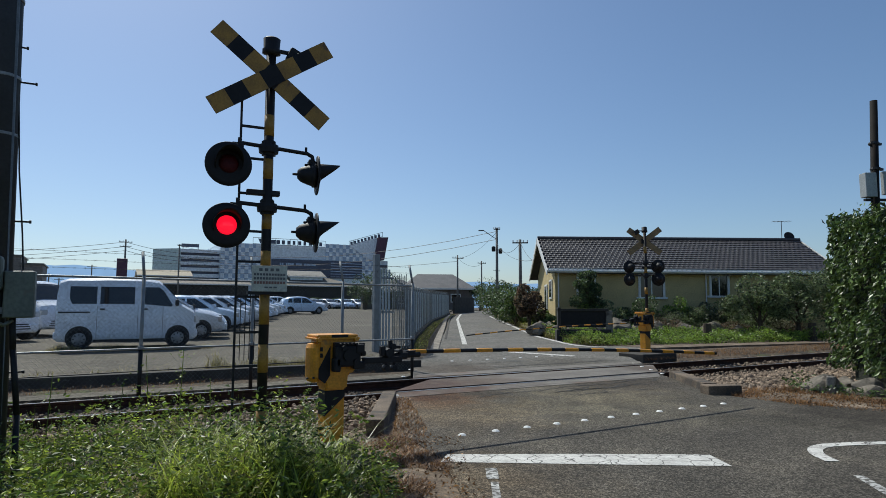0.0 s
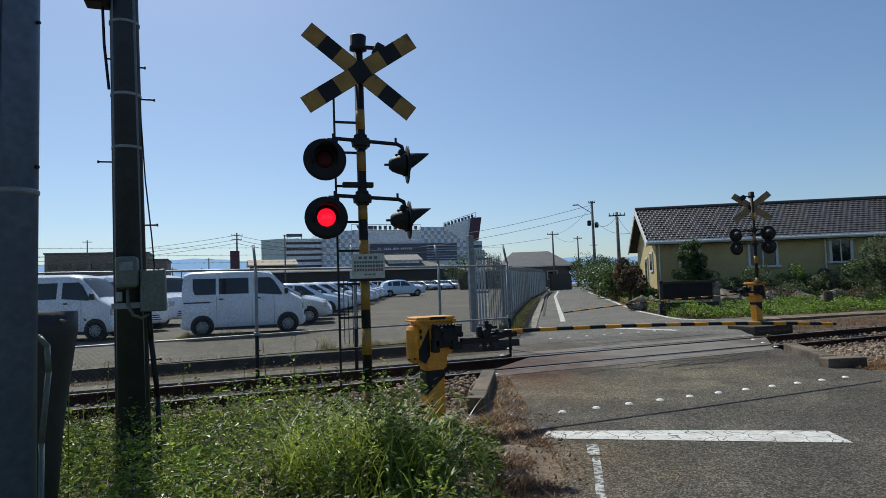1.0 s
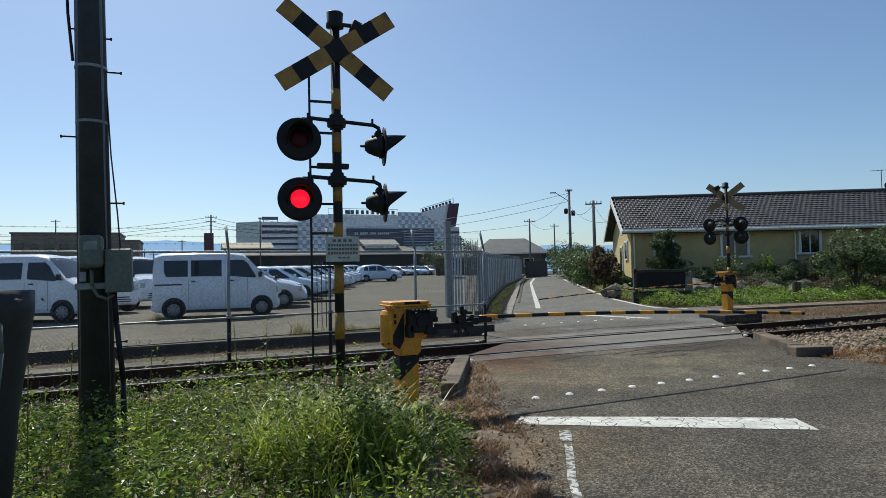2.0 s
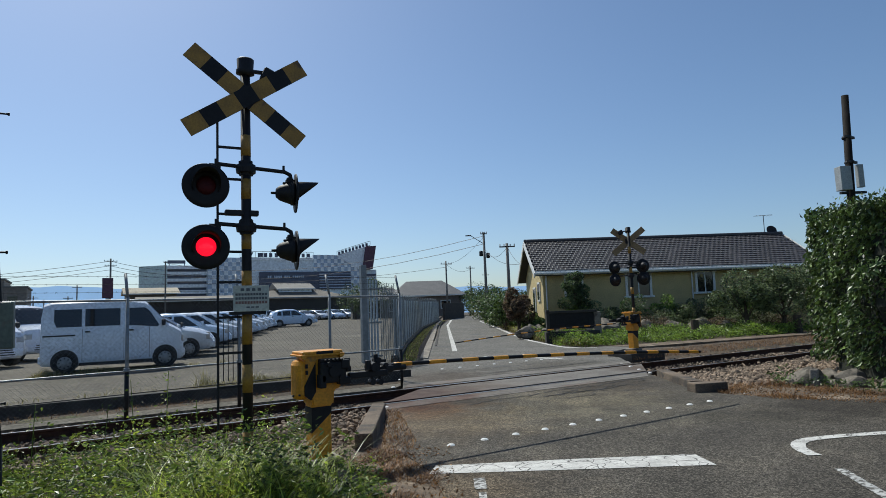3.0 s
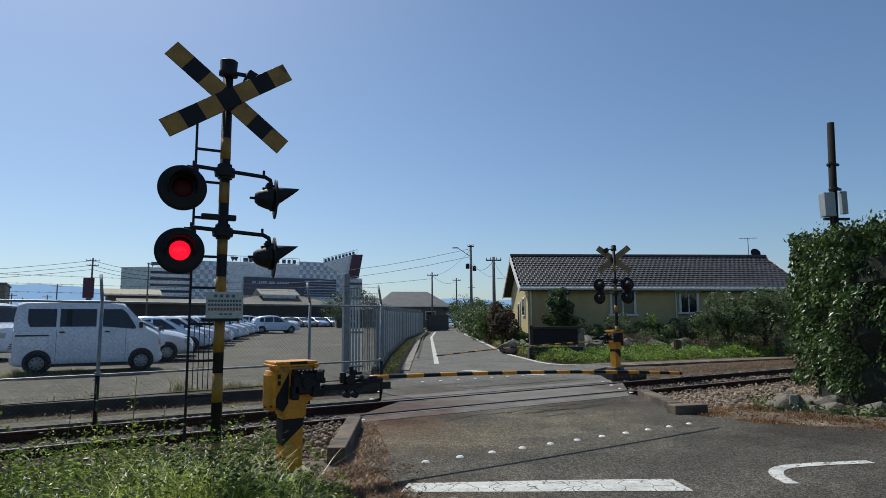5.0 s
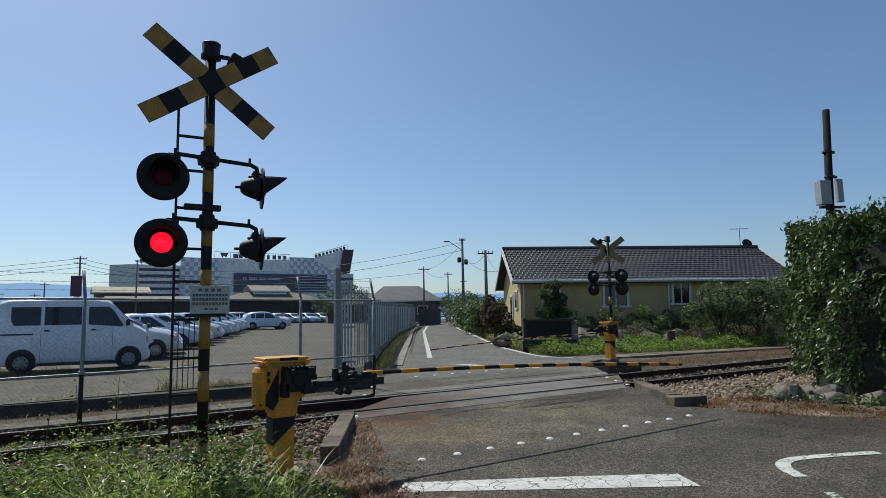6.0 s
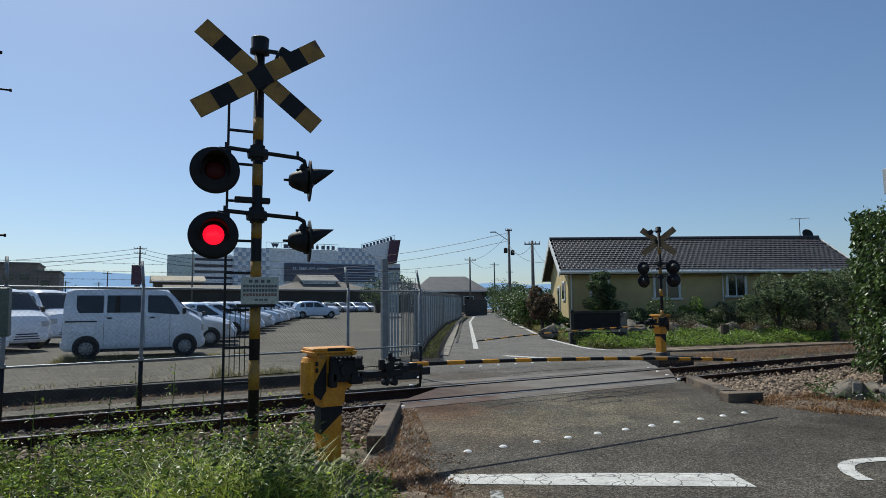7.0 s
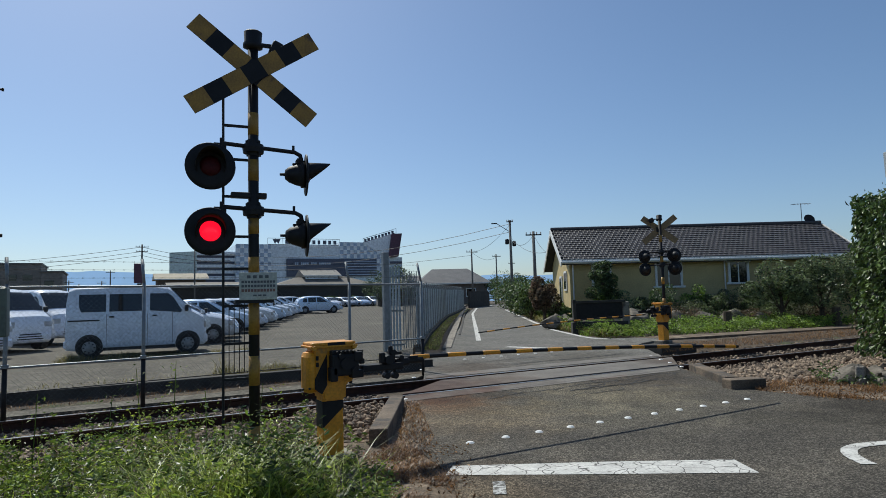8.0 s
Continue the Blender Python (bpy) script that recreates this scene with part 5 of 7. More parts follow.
def build_slat_fence():
    t = thing("slat_fence", "tall grey metal slat fence along the lane", "fence")
    bm = bmesh.new()
    box(bm, (0, 0, 0.89), (0.085, 0.02, 1.7), bevel=0.004)
    first = part("slat", bm, FENCE_LIGHT, t)
    pts = path_points(SLAT_LINE, 0.15)
    for k, (p, a) in enumerate(pts[:295]):
        ob = first if k == 0 else new("slat", first.data)
        ob.parent = t
        ob.matrix_basis = Matrix.Translation((p.x, p.y, rise(p.y) + 0.07)) @ Matrix.Rotation(a, 4, "Z") @ Matrix.Rotation(radians(1.2 * math.sin(k * 12.9)), 4, "Y")
    for p, a in path_points(SLAT_LINE, 1.5):
        one("post", GALV, t, lambda bm: (box(bm, (p.x + 0.05, p.y - 0.03, rise(p.y) + 0.95), (0.035, 0.035, 1.9)), box(bm, (p.x - 0.1, p.y + 0.07, rise(p.y) + 2.0), (0.04, 0.04, 0.3), Matrix.Translation((p.x, p.y, rise(p.y) + 1.9)) @ Matrix.Rotation(radians(-30), 4, "Y") @ Matrix.Translation((-p.x, -p.y, -rise(p.y) - 1.9)))))
    for z in (0.35, 1.5):
        for a, b in zip(SLAT_LINE[:-1], SLAT_LINE[1:]):
            one("rail_tube", GALV, t, lambda bm: tube(bm, (a[0] - 0.03, a[1] + 0.02, rise(a[1]) + z), (b[0] - 0.03, b[1] + 0.02, rise(b[1]) + z), 0.02, n=6))
    for z in (1.85, 1.97, 2.08):
        for a, b in zip(SLAT_LINE[:-1], SLAT_LINE[1:]):
            one("barbed_wire", GALV, t, lambda bm: tube(bm, (a[0] - 0.12, a[1] + 0.05, rise(a[1]) + z), (b[0] - 0.12, b[1] + 0.05, rise(b[1]) + z), 0.006, n=4))
    # kerb at its foot and the gutter beside the lane
    for k, (a, b) in enumerate(zip(SLAT_LINE[:-1], SLAT_LINE[1:])):
        d = Vector((b[0] - a[0], b[1] - a[1], rise(b[1]) - rise(a[1])))
        ang = math.atan2(d.y, d.x)
        for off, w, h, nm, mt in ((0.0, 0.16, 0.16, "fence_kerb", CONCRETE), (0.12, 0.05, 0.1, "kerb_joint", DARK_CONCRETE)):
            o = Vector((math.sin(ang), -math.cos(ang), 0)) * off
            c = Vector(((a[0] + b[0]) / 2, (a[1] + b[1]) / 2, (rise(a[1]) + rise(b[1])) / 2)) + o
            q = one(nm, mt, None, lambda bm: box(bm, (0, 0, h / 2 - 0.1), (d.length + 0.1, w, h + 0.2), bevel=0.01))
            q.matrix_basis = Matrix.Translation(c) @ d.to_track_quat("X", "Z").to_matrix().to_4x4()
            tagged(q, "pale concrete kerb under the slat fence" if off == 0 else "dark footing strip along the fence kerb", "kerb", kind="structure")
    for nm, pts, w, h, mt, lab in (("gutter", GUTTER, 0.26, 0.03, CONCRETE, "pale concrete gutter beside the lane"), ("gutter_edge", [(x + 0.26, y - 0.1) for x, y in GUTTER[1:]], 0.09, 0.02, DARK_CONCRETE, "dark slot at the gutter's edge")):
        for a, b in zip(pts[:-1], pts[1:]):
            d = Vector((b[0] - a[0], b[1] - a[1], rise(b[1]) - rise(a[1])))
            q = one(nm, mt, None, lambda bm: box(bm, (0, 0, h / 2 - 0.1), (d.length + 0.02, w, h + 0.2), bevel=0.01))
            q.matrix_basis = Matrix.Translation(((a[0] + b[0]) / 2, (a[1] + b[1]) / 2, (rise(a[1]) + rise(b[1])) / 2)) @ d.to_track_quat("X", "Z").to_matrix().to_4x4()
            tagged(q, lab, "gutter", kind="structure")
    # folding gate stacked beside the tall post
    g = thing("folding_gate", "grey folding gate stacked against a tall steel post", "gate")
    one("post", GALV, g, lambda bm: box(bm, (3.2, 6.5, 1.4), (0.16, 0.16, 2.9), bevel=0.01), "tall grey gate post")
    for k in range(4):
        one("gate_slat", FENCE_LIGHT, g, lambda bm: box(bm, (3.37 + 0.1 * k, 6.6 + 0.02 * k, 1.3), (0.055, 0.03, 2.3), bevel=0.004), "broad steel upright")
    for k in range(13):
        x, y = 3.8 + 0.042 * k, 6.7 + 0.1 * (k % 2) + 0.012 * k
        one("gate_slat", GALV, g, lambda bm: tube(bm, (x, y, 0.2), (x, y, 2.35 - 0.05 * (k % 3)), 0.009, n=6), "thin folding upright")

    def lattice(bm):
        for k in range(12):
            x, y = 3.8 + 0.042 * k, 6.75 + 0.012 * k
            for j in range(11):
                z = 0.3 + 0.18 * j
                tube(bm, (x, y - 0.04, z), (x + 0.042, y + 0.05, z + 0.18), 0.006, n=4)
                tube(bm, (x, y - 0.04, z + 0.18), (x + 0.042, y + 0.05, z), 0.006, n=4)
    one("lattice", GALV, g, lattice, "folded steel lattice")["kind"] = "stuff"
    for z in (0.32, 1.25, 2.2):
        one("gate_rail", GALV, g, lambda bm: box(bm, (3.53, 6.6, z), (0.5, 0.025, 0.05)))


build_slat_fence()


# ---- house beyond the track ----
H_YAW = radians(-31)
HOUSE_M = Matrix.Translation((16.29, 14.58, 0.22)) @ Matrix.Rotation(H_YAW, 4, "Z") @ Matrix.Rotation(radians(0.6), 4, "Y")


def build_house():
    t = thing("house", "single-storey ochre house with a dark tiled gable roof", "house", HOUSE_M)
    L, D, E, R = 13.45, 6.6, 3.25, 4.95          # length, depth, eave and ridge heights
    def walls(bm):
        prism(bm, [(0, -0.3), (D, -0.3), (D, E), (D / 2, R - 0.25), (0, E)], 0, L, "x")
    w = one("wall", WALL_YELLOW, t, walls, "ochre rendered wall")
    for x0, x1, z0, z1 in ((1.1, 1.95, 1.72, 2.85), (4.15, 5.35, 1.72, 2.85), (7.62, 8.5, 1.82, 2.8)):
        fr = thing("window", "", "")
        fr.parent = t
        for key in ("category", "label"):
            if key in fr:
                del fr[key]
        for c, s in (((x0, -0.04, (z0 + z1) / 2), (0.11, 0.1, z1 - z0 + 0.2)), ((x1, -0.04, (z0 + z1) / 2), (0.11, 0.1, z1 - z0 + 0.2)), (((x0 + x1) / 2, -0.04, z1 + 0.05), (x1 - x0 + 0.3, 0.12, 0.12)), (((x0 + x1) / 2, -0.05, z0 - 0.05), (x1 - x0 + 0.3, 0.14, 0.1))):
            one("frame", WHITE_TRIM, fr, lambda bm: box(bm, c, s, bevel=0.01), "white window frame")
        one("pane", GLASS, fr, lambda bm: box(bm, ((x0 + x1) / 2, -0.012, (z0 + z1) / 2), (x1 - x0, 0.024, z1 - z0)), "dark window glass")
        one("mullion", WHITE_TRIM, fr, lambda bm: box(bm, ((x0 + x1) / 2, -0.03, (z0 + z1) / 2), (0.05, 0.03, z1 - z0)))
    # gable end: window, door and gable boards
    for y0, z0, z1, nm in ((0.9, 1.6, 2.6, "shutter"), (2.6, 0.2, 2.4, "door")):
        one(nm, WHITE_TRIM, t, lambda bm: box(bm, (-0.03, y0 + 0.4, (z0 + z1) / 2), (0.06, 0.9, z1 - z0), bevel=0.01), "white framed opening")
        one("pane", GLASS, t, lambda bm: box(bm, (-0.065, y0 + 0.4, (z0 + z1) / 2), (0.01, 0.66, z1 - z0 - 0.2)), "dark glass")
    ov, ovx = 0.55, 0.45
    slope = math.atan2(R - E, D / 2)
    run = (D / 2 + ov) / math.cos(slope)
    for sgn in (1, -1):
        m = Matrix.Translation((L / 2, D / 2, R)) @ (Matrix.Rotation(math.pi, 4, "Z") if sgn < 0 else Matrix.Identity(4)) @ Matrix.Rotation(slope, 4, "X")
        one("roof_slope", ROOF_UNDER, t, lambda bm: box(bm, (0, -run / 2, -0.09), (L + 2 * ovx, run, 0.14), m), "dark roof boarding")
        for sx in (-1, 1):
            one("barge_board", WHITE_TRIM, t, lambda bm: box(bm, (sx * (L / 2 + ovx + 0.02), -run / 2, -0.1), (0.05, run + 0.04, 0.26), m), "pale gable board")
    one("gutter", WHITE_TRIM, t, lambda bm: tube(bm, (-ovx, -ov - 0.02, E - 0.3), (L + ovx, -ov - 0.02, E - 0.3), 0.06, n=10), "pale eaves gutter")
    one("fascia", WHITE_TRIM, t, lambda bm: box(bm, (L / 2, -ov + 0.03, E - 0.28), (L + 2 * ovx, 0.04, 0.2)), "pale eaves board")
    for x in (0.15, 7.4):
        one("downpipe", WHITE_TRIM, t, lambda bm: tube(bm, (x, -0.08, -0.2), (x, -0.08, E - 0.3), 0.035, n=8))
    one("ridge", TILE, t, lambda bm: tube(bm, (-ovx, D / 2, R + 0.05), (L + ovx, D / 2, R + 0.05), 0.1, n=10), "dark ridge tiles")
    for x in (0.5, 3.9, 7.9):
        one("vent_cap", WALL_YELLOW, t, lambda bm: tube(bm, (x, -0.06, 2.62), (x, 0.02, 2.62), 0.07))
    # satellite dish and aerial at the far end of the ridge
    one("satellite_dish", DARK_STEEL, t, lambda bm: lathe(bm, [(0.02, 0), (0.12, 0.02), (0.22, 0.06), (0.27, 0.1), (0.28, 0.11), (0.22, 0.075), (0.03, 0.02)], 18, Matrix.Translation((L - 0.1, D / 2 + 0.1, R + 0.2)) @ Matrix.Rotation(radians(70), 4, "X")), "round dark satellite dish", True)
    def aerial(bm):
        x = L - 0.5
        tube(bm, (x, D / 2, R), (x, D / 2, R + 1.1), 0.02, n=6)
        tube(bm, (x - 0.5, D / 2, R + 1.05), (x + 0.5, D / 2, R + 1.1), 0.012, n=6)
        for k in range(6):
            tube(bm, (x - 0.45 + 0.18 * k, D / 2 - 0.2, R + 1.06), (x - 0.45 + 0.18 * k, D / 2 + 0.2, R + 1.06), 0.008, n=5)
    one("aerial", GALV, t, aerial, "thin television aerial")
    # roof tiles: the front slope, course by course
    def tile(bm):
        xs = (-0.122, -0.095, -0.07, -0.04, 0.08, 0.105, 0.122)
        zs = (0.012, 0.024, 0.024, 0.012, 0.01, 0.014, 0.012)
        top, bot = [], []
        for x, z in zip(xs, zs):
            top.append((bm.verts.new((x, -0.155, z + 0.03)), bm.verts.new((x, 0.155, z))))
            bot.append(bm.verts.new((x, -0.15, z - 0.012)))
        for i in range(len(xs) - 1):
            bm.faces.new((top[i][0], top[i + 1][0], top[i + 1][1], top[i][1]))
            bm.faces.new((bot[i], bot[i + 1], top[i + 1][0], top[i][0]))
    bm = bmesh.new()
    tile(bm)
    roof = thing("roof", "", "")
    for key in ("category", "label"):
        if key in roof:
            del roof[key]
    roof.parent = t
    roof.matrix_basis = Matrix.Translation((L / 2, D / 2, R)) @ Matrix.Rotation(slope, 4, "X")
    first = part("roof_tile", bm, TILE, roof)
    base_v = [v.co.copy() for v in first.data.vertices]
    base_f = [tuple(p.vertices) for p in first.data.polygons]
    nx, ny = int((L + 2 * ovx) / 0.24), int(run / 0.27)
    count, v, f = 0, [], []
    for j in range(ny):
        for i in range(nx):
            pos = Vector((-(L / 2 + ovx) + 0.12 + 0.24 * i + 0.12 * (j % 2) + 0.003 * math.sin(i * 7 + j), -run + 0.13 + 0.27 * j, 0.003 * math.sin(i * 3.7 + j * 5.1)))
            if count < 296 and i < 40:
                ob = first if count == 0 else new("roof_tile", first.data)
                ob.parent = roof
                ob.location = pos
                count += 1
            else:
                k = len(v)
                v += [q + pos for q in base_v]
                f += [tuple(a + k for a in face) for face in base_f]
    tagged(mesh_part("roof_tiles", v, f, TILE, roof, "rows of dark curved roof tiles"), kind="stuff")


build_house()


# ---- plants ----
def blob_points(n, c, r, hollow=0.55, squash=0.6, lumps=7):
    """Points in an uneven crown made of several overlapping lumps."""
    c = np.array(c)
    lump = RNG.normal(size=(lumps, 3)) * np.array([0.5, 0.5, 0.4]) * r
    rad = r * RNG.uniform(0.4, 0.75, lumps)
    k = RNG.integers(0, lumps, n)
    d = RNG.normal(size=(n, 3))
    d /= np.linalg.norm(d, axis=1)[:, None]
    rr = RNG.uniform(hollow, 1.0, n) ** 0.6
    p = lump[k] + d * (rad[k] * rr)[:, None]
    p[:, 2] *= squash / 0.6
    return c + p


def bush(name, x, y, z0, r, h, material, label, category="bush", n=1400, size=0.07, trunk=0.0, group="", lumps=8):
    t = thing(name, label, category, group=group)
    def stem(bm):
        top = z0 + max(trunk, 0.15 * h) + 0.3 * h
        tube(bm, (x, y, z0 - 0.1), (x + 0.05, y + 0.03, top), 0.05 + 0.03 * h, 0.03, n=8)
        for k in range(5):
            a = 2.4 * k + x
            tube(bm, (x, y, z0 + max(trunk, 0.1) * 0.8), (x + 0.6 * r * math.cos(a), y + 0.6 * r * math.sin(a), z0 + trunk + 0.55 * (h - trunk)), 0.03, 0.01, n=6)
    one("trunk", BARK, t, stem, "dark woody stems")
    ch = h - trunk
    p = blob_points(n, (0, 0, 0), 1.0, lumps=lumps)
    lo, hi = p.min(0), p.max(0)
    p = (p - (lo + hi) / 2) / ((hi - lo) / 2)
    p = p * np.array([r, r, ch / 2]) + np.array([x, y, z0 + trunk + ch / 2])
    crown = leaves("crown", material, p, size, t, "crown of many small leaves")
    return t


def cloud_tree(x, y, z0, pads, material, label):
    """A clipped tree: bent trunk and flattened pads of dense leaves set in tiers."""
    t = thing("topiary_tree", label, "tree")
    one("trunk", BARK, t, lambda bm: sweep(bm, [(x, y, z0 - 0.1), (x + 0.08, y, z0 + 0.7), (x - 0.06, y + 0.05, z0 + 1.4), (x + 0.03, y, z0 + 2.1), (x, y, z0 + 2.6)], 0.08, 8), "dark bent trunk")
    for dx, dy, dz, r, h in pads:
        d = RNG.normal(size=(900, 3))
        d /= np.linalg.norm(d, axis=1)[:, None]
        d *= RNG.uniform(0.75, 1.05, 900)[:, None] * (1 + 0.18 * np.sin(d[:, 0:1] * 5 + dz * 7))
        leaves("foliage_pad", material, d * np.array([r, r, h]) + np.array([x + dx, y + dy, z0 + dz]), 0.1, t, "clipped pad of dark leaves")
        one("branch", BARK, t, lambda bm: tube(bm, (x, y, z0 + dz - 0.25), (x + dx, y + dy, z0 + dz), 0.035, 0.015, 6))


cloud_tree(16.75, 12.75, 0.25, ((0.0, 0, 2.62, 0.4, 0.26), (-0.42, -0.1, 2.2, 0.42, 0.24), (0.4, 0.05, 2.05, 0.46, 0.26), (0.0, -0.15, 1.75, 0.5, 0.28), (-0.5, 0, 1.4, 0.46, 0.26), (0.5, 0, 1.3, 0.46, 0.26), (0.0, -0.1, 1.0, 0.5, 0.3)), DARKLEAF, "clipped dark garden tree with tiered pads before the wall")
bush("garden_tree", 15.0, 15.0, 0.25, 0.75, 2.3, REDLEAF, "dark reddish leafed tree beside the gable", "tree", 5200, 0.12, 0.5)
for x, y, r, h in ((18.3, 20.6, 1.3, 2.0), (20.2, 23.2, 1.4, 2.3), (22.6, 26.6, 1.6, 2.6), (24.8, 30.6, 1.7, 2.8), (27.4, 35.0, 1.9, 3.0), (16.9, 16.6, 0.9, 1.0), (15.9, 14.5, 0.8, 0.8), (29.5, 39.5, 2.0, 3.4)):
    bush("hedge_bush", x, y, rise(y), r, h, HEDGE, "green leafy shrub along the lane", "bush", 3600, 0.14, group="shrubs along the lane")
for k in range(13):
    p = HOUSE_M @ Vector((1.6 + 0.78 * k, -1.5 - 0.5 * math.sin(k * 2.3), 0))
    bush("garden_shrub", p.x, p.y, 0.25, 0.8 + 0.2 * math.sin(k * 1.9), 1.4 + 0.35 * math.sin(k * 2.7), (COVER, TREELEAF, SAGE, HEDGE, TREELEAF)[k % 5], ("clipped green garden shrub", "dark green garden shrub", "grey green garden shrub", "clipped green garden shrub", "dark green garden shrub")[k % 5] + " before the house wall", "bush", 2200, 0.09, group="shrubs before the house")
for k in range(15):
    p = HOUSE_M @ Vector((0.6 + 0.72 * k, -3.0 - 0.45 * math.sin(k * 1.7), 0))
    bush("garden_shrub", p.x, p.y, 0.2, 0.6 + 0.14 * math.sin(k * 2.9), 0.8 + 0.25 * math.sin(k * 1.3), (SAGE, REDLEAF, SAGE, TREELEAF)[k % 4], ("low grey green shrub", "low reddish brown shrub", "low grey green shrub", "low dark shrub")[k % 4] + " among garden rocks", "bush", 900, 0.07, group="low shrubs among the rocks")
for x, y, r, h, tr in ((21.0, 6.9, 1.3, 2.75, 0.6), (22.4, 6.1, 1.35, 2.85, 0.6), (24.0, 5.6, 1.5, 3.0, 0.6), (25.9, 4.8, 1.6, 3.1, 0.7), (28.5, 4.2, 1.6, 3.0, 0.6)):
    bush("garden_tree", x, y, 0.1, r, h, TREELEAF, "small dark leafy tree beside the track", "tree", 5200, 0.12, tr, group="trees beside the track")
bush("dark_shrub", 24.2, 4.9, 0.1, 1.7, 1.3, DARKLEAF, "dense shaded shrub under the trees", "bush", 1800, 0.09)


def rock(x, y, z, r, label="rounded grey brown garden rock"):
    bm = bmesh.new()
    bmesh.ops.create_icosphere(bm, subdivisions=3, radius=1.0)
    for v in bm.verts:
        k = 1 + 0.45 * noise.noise(v.co * 1.3 + Vector((x, y, z))) + 0.2 * noise.noise(v.co * 3 + Vector((y, x, 0)))
        q = v.co * k
        for cut in ((0.7, 0.2, 0.5), (-0.6, -0.5, 0.6), (0.1, -0.9, 0.3), (-0.2, 0.5, 0.8)):
            c = Vector(cut).normalized()
            over = q.dot(c) - 0.72
            if over > 0:
                q = q - c * over * 0.9
        v.co = Vector((q.x * r * 1.25, q.y * r, q.z * r * 0.8))
    ob = part("rock", bm, STONE, smooth=False)
    ob.matrix_basis = Matrix.Translation((x, y, z + r * 0.4)) @ Matrix.Rotation(x * 3 + y, 4, "Z")
    tagged(ob, label, "rock", "rocks")


for x, y, r in ((13.0, 11.9, 0.4), (13.7, 11.3, 0.35), (14.5, 11.2, 0.45), (15.4, 10.8, 0.5), (16.3, 10.4, 0.55), (17.2, 9.9, 0.45), (17.9, 9.7, 0.5), (18.8, 9.0, 0.4), (19.9, 8.4, 0.45), (20.8, 7.8, 0.35), (14.0, 12.8, 0.4), (14.9, 13.4, 0.35)):
    rock(x, y, rise(y) + 0.1, r)
for x, y, r in ((7.0, -3.35, 0.24), (7.35, -3.15, 0.26), (7.5, -3.75, 0.24), (7.2, -4.0, 0.18), (7.45, -4.5, 0.2), (7.75, -3.3, 0.2), (7.3, -5.1, 0.17), (7.05, -3.75, 0.12), (6.75, -3.2, 0.1)):
    rock(x, y, -0.04, r, "angular dark rock at the foot of the hedge")
tagged(one("stone_post", CONCRETE, None, lambda bm: box(bm, (6.9, -3.5, 0.06), (0.14, 0.13, 0.4), Matrix.Translation((6.9, -3.5, 0)) @ Matrix.Rotation(radians(7), 4, "Y") @ Matrix.Rotation(radians(25), 4, "Z") @ Matrix.Translation((-6.9, 3.5, 0)), bevel=0.025)), "short weathered stone post at the verge", "post")

# dark stone tablet in the garden
t = thing("garden_tablet", "long black stone tablet on a low base", "monument", Matrix.Translation((13.0, 9.0, 0.18)) @ Matrix.Rotation(radians(-30), 4, "Z"))
one("slab", BLACK, t, lambda bm: box(bm, (0, 0, 0.75), (1.75, 0.16, 0.62), bevel=0.01), "black polished slab")
one("slab_frame", DARK_CONCRETE, t, lambda bm: (box(bm, (-0.93, 0, 0.6), (0.12, 0.26, 1.2), bevel=0.01), box(bm, (0.0, 0.0, 1.1), (1.98, 0.26, 0.1), bevel=0.01)), "dark stone surround")
one("end_stone", CONCRETE, t, lambda bm: box(bm, (1.02, 0.05, 0.5), (0.26, 0.3, 1.15), bevel=0.03), "pale end stone")
one("base", DARK_CONCRETE, t, lambda bm: box(bm, (0, 0, 0.1), (2.1, 0.4, 0.5), bevel=0.02))
# short stumps
for x, y in ((22.0, 5.3), (17.6, 6.9)):
    tagged(one("stump", BARK, None, lambda bm: tube(bm, (x, y, 0), (x, y, 0.75), 0.17, 0.15, 10)), "short dark tree stump in the garden", "stump")


def inside(px, py, poly):
    ok = np.zeros(len(px), bool)
    j = len(poly) - 1
    for i in range(len(poly)):
        xi, yi = poly[i]
        xj, yj = poly[j]
        hit = ((yi > py) != (yj > py)) & (px < (xj - xi) * (py - yi) / (yj - yi + 1e-9) + xi)
        ok ^= hit
        j = i
    return ok


def scatter(n, poly):
    p = np.array(poly)
    x = RNG.uniform(p[:, 0].min(), p[:, 0].max(), n)
    y = RNG.uniform(p[:, 1].min(), p[:, 1].max(), n)
    k = inside(x, y, poly)
    return x[k], y[k]


def strip(line, lo, hi, n):
    """Points spread over a strip to the right of a line of corners."""
    a, b = np.array(line[:-1]), np.array(line[1:])
    L = np.linalg.norm(b - a, axis=1)
    k = RNG.choice(len(L), n, p=L / L.sum())
    d = (b - a)[k] / L[k][:, None]
    u = RNG.uniform(0, 1, n)
    o = RNG.uniform(lo, hi, n)
    p = a[k] + (b - a)[k] * u[:, None] + np.stack([d[:, 1], -d[:, 0]], 1) * o[:, None]
    return p[:, 0], p[:, 1]


def grass_strip(name, line, lo, hi, n, h, material, label, width=0.012, lean=0.9):
    x, y = strip(line, lo, hi, n)
    z = np.array([rise(v) for v in y]) - 0.03
    return tagged(blades(name, material, np.stack([x, y, z], 1), RNG.uniform(0.4, 1, n) * h, width, lean=lean), label, "grass", kind="stuff")


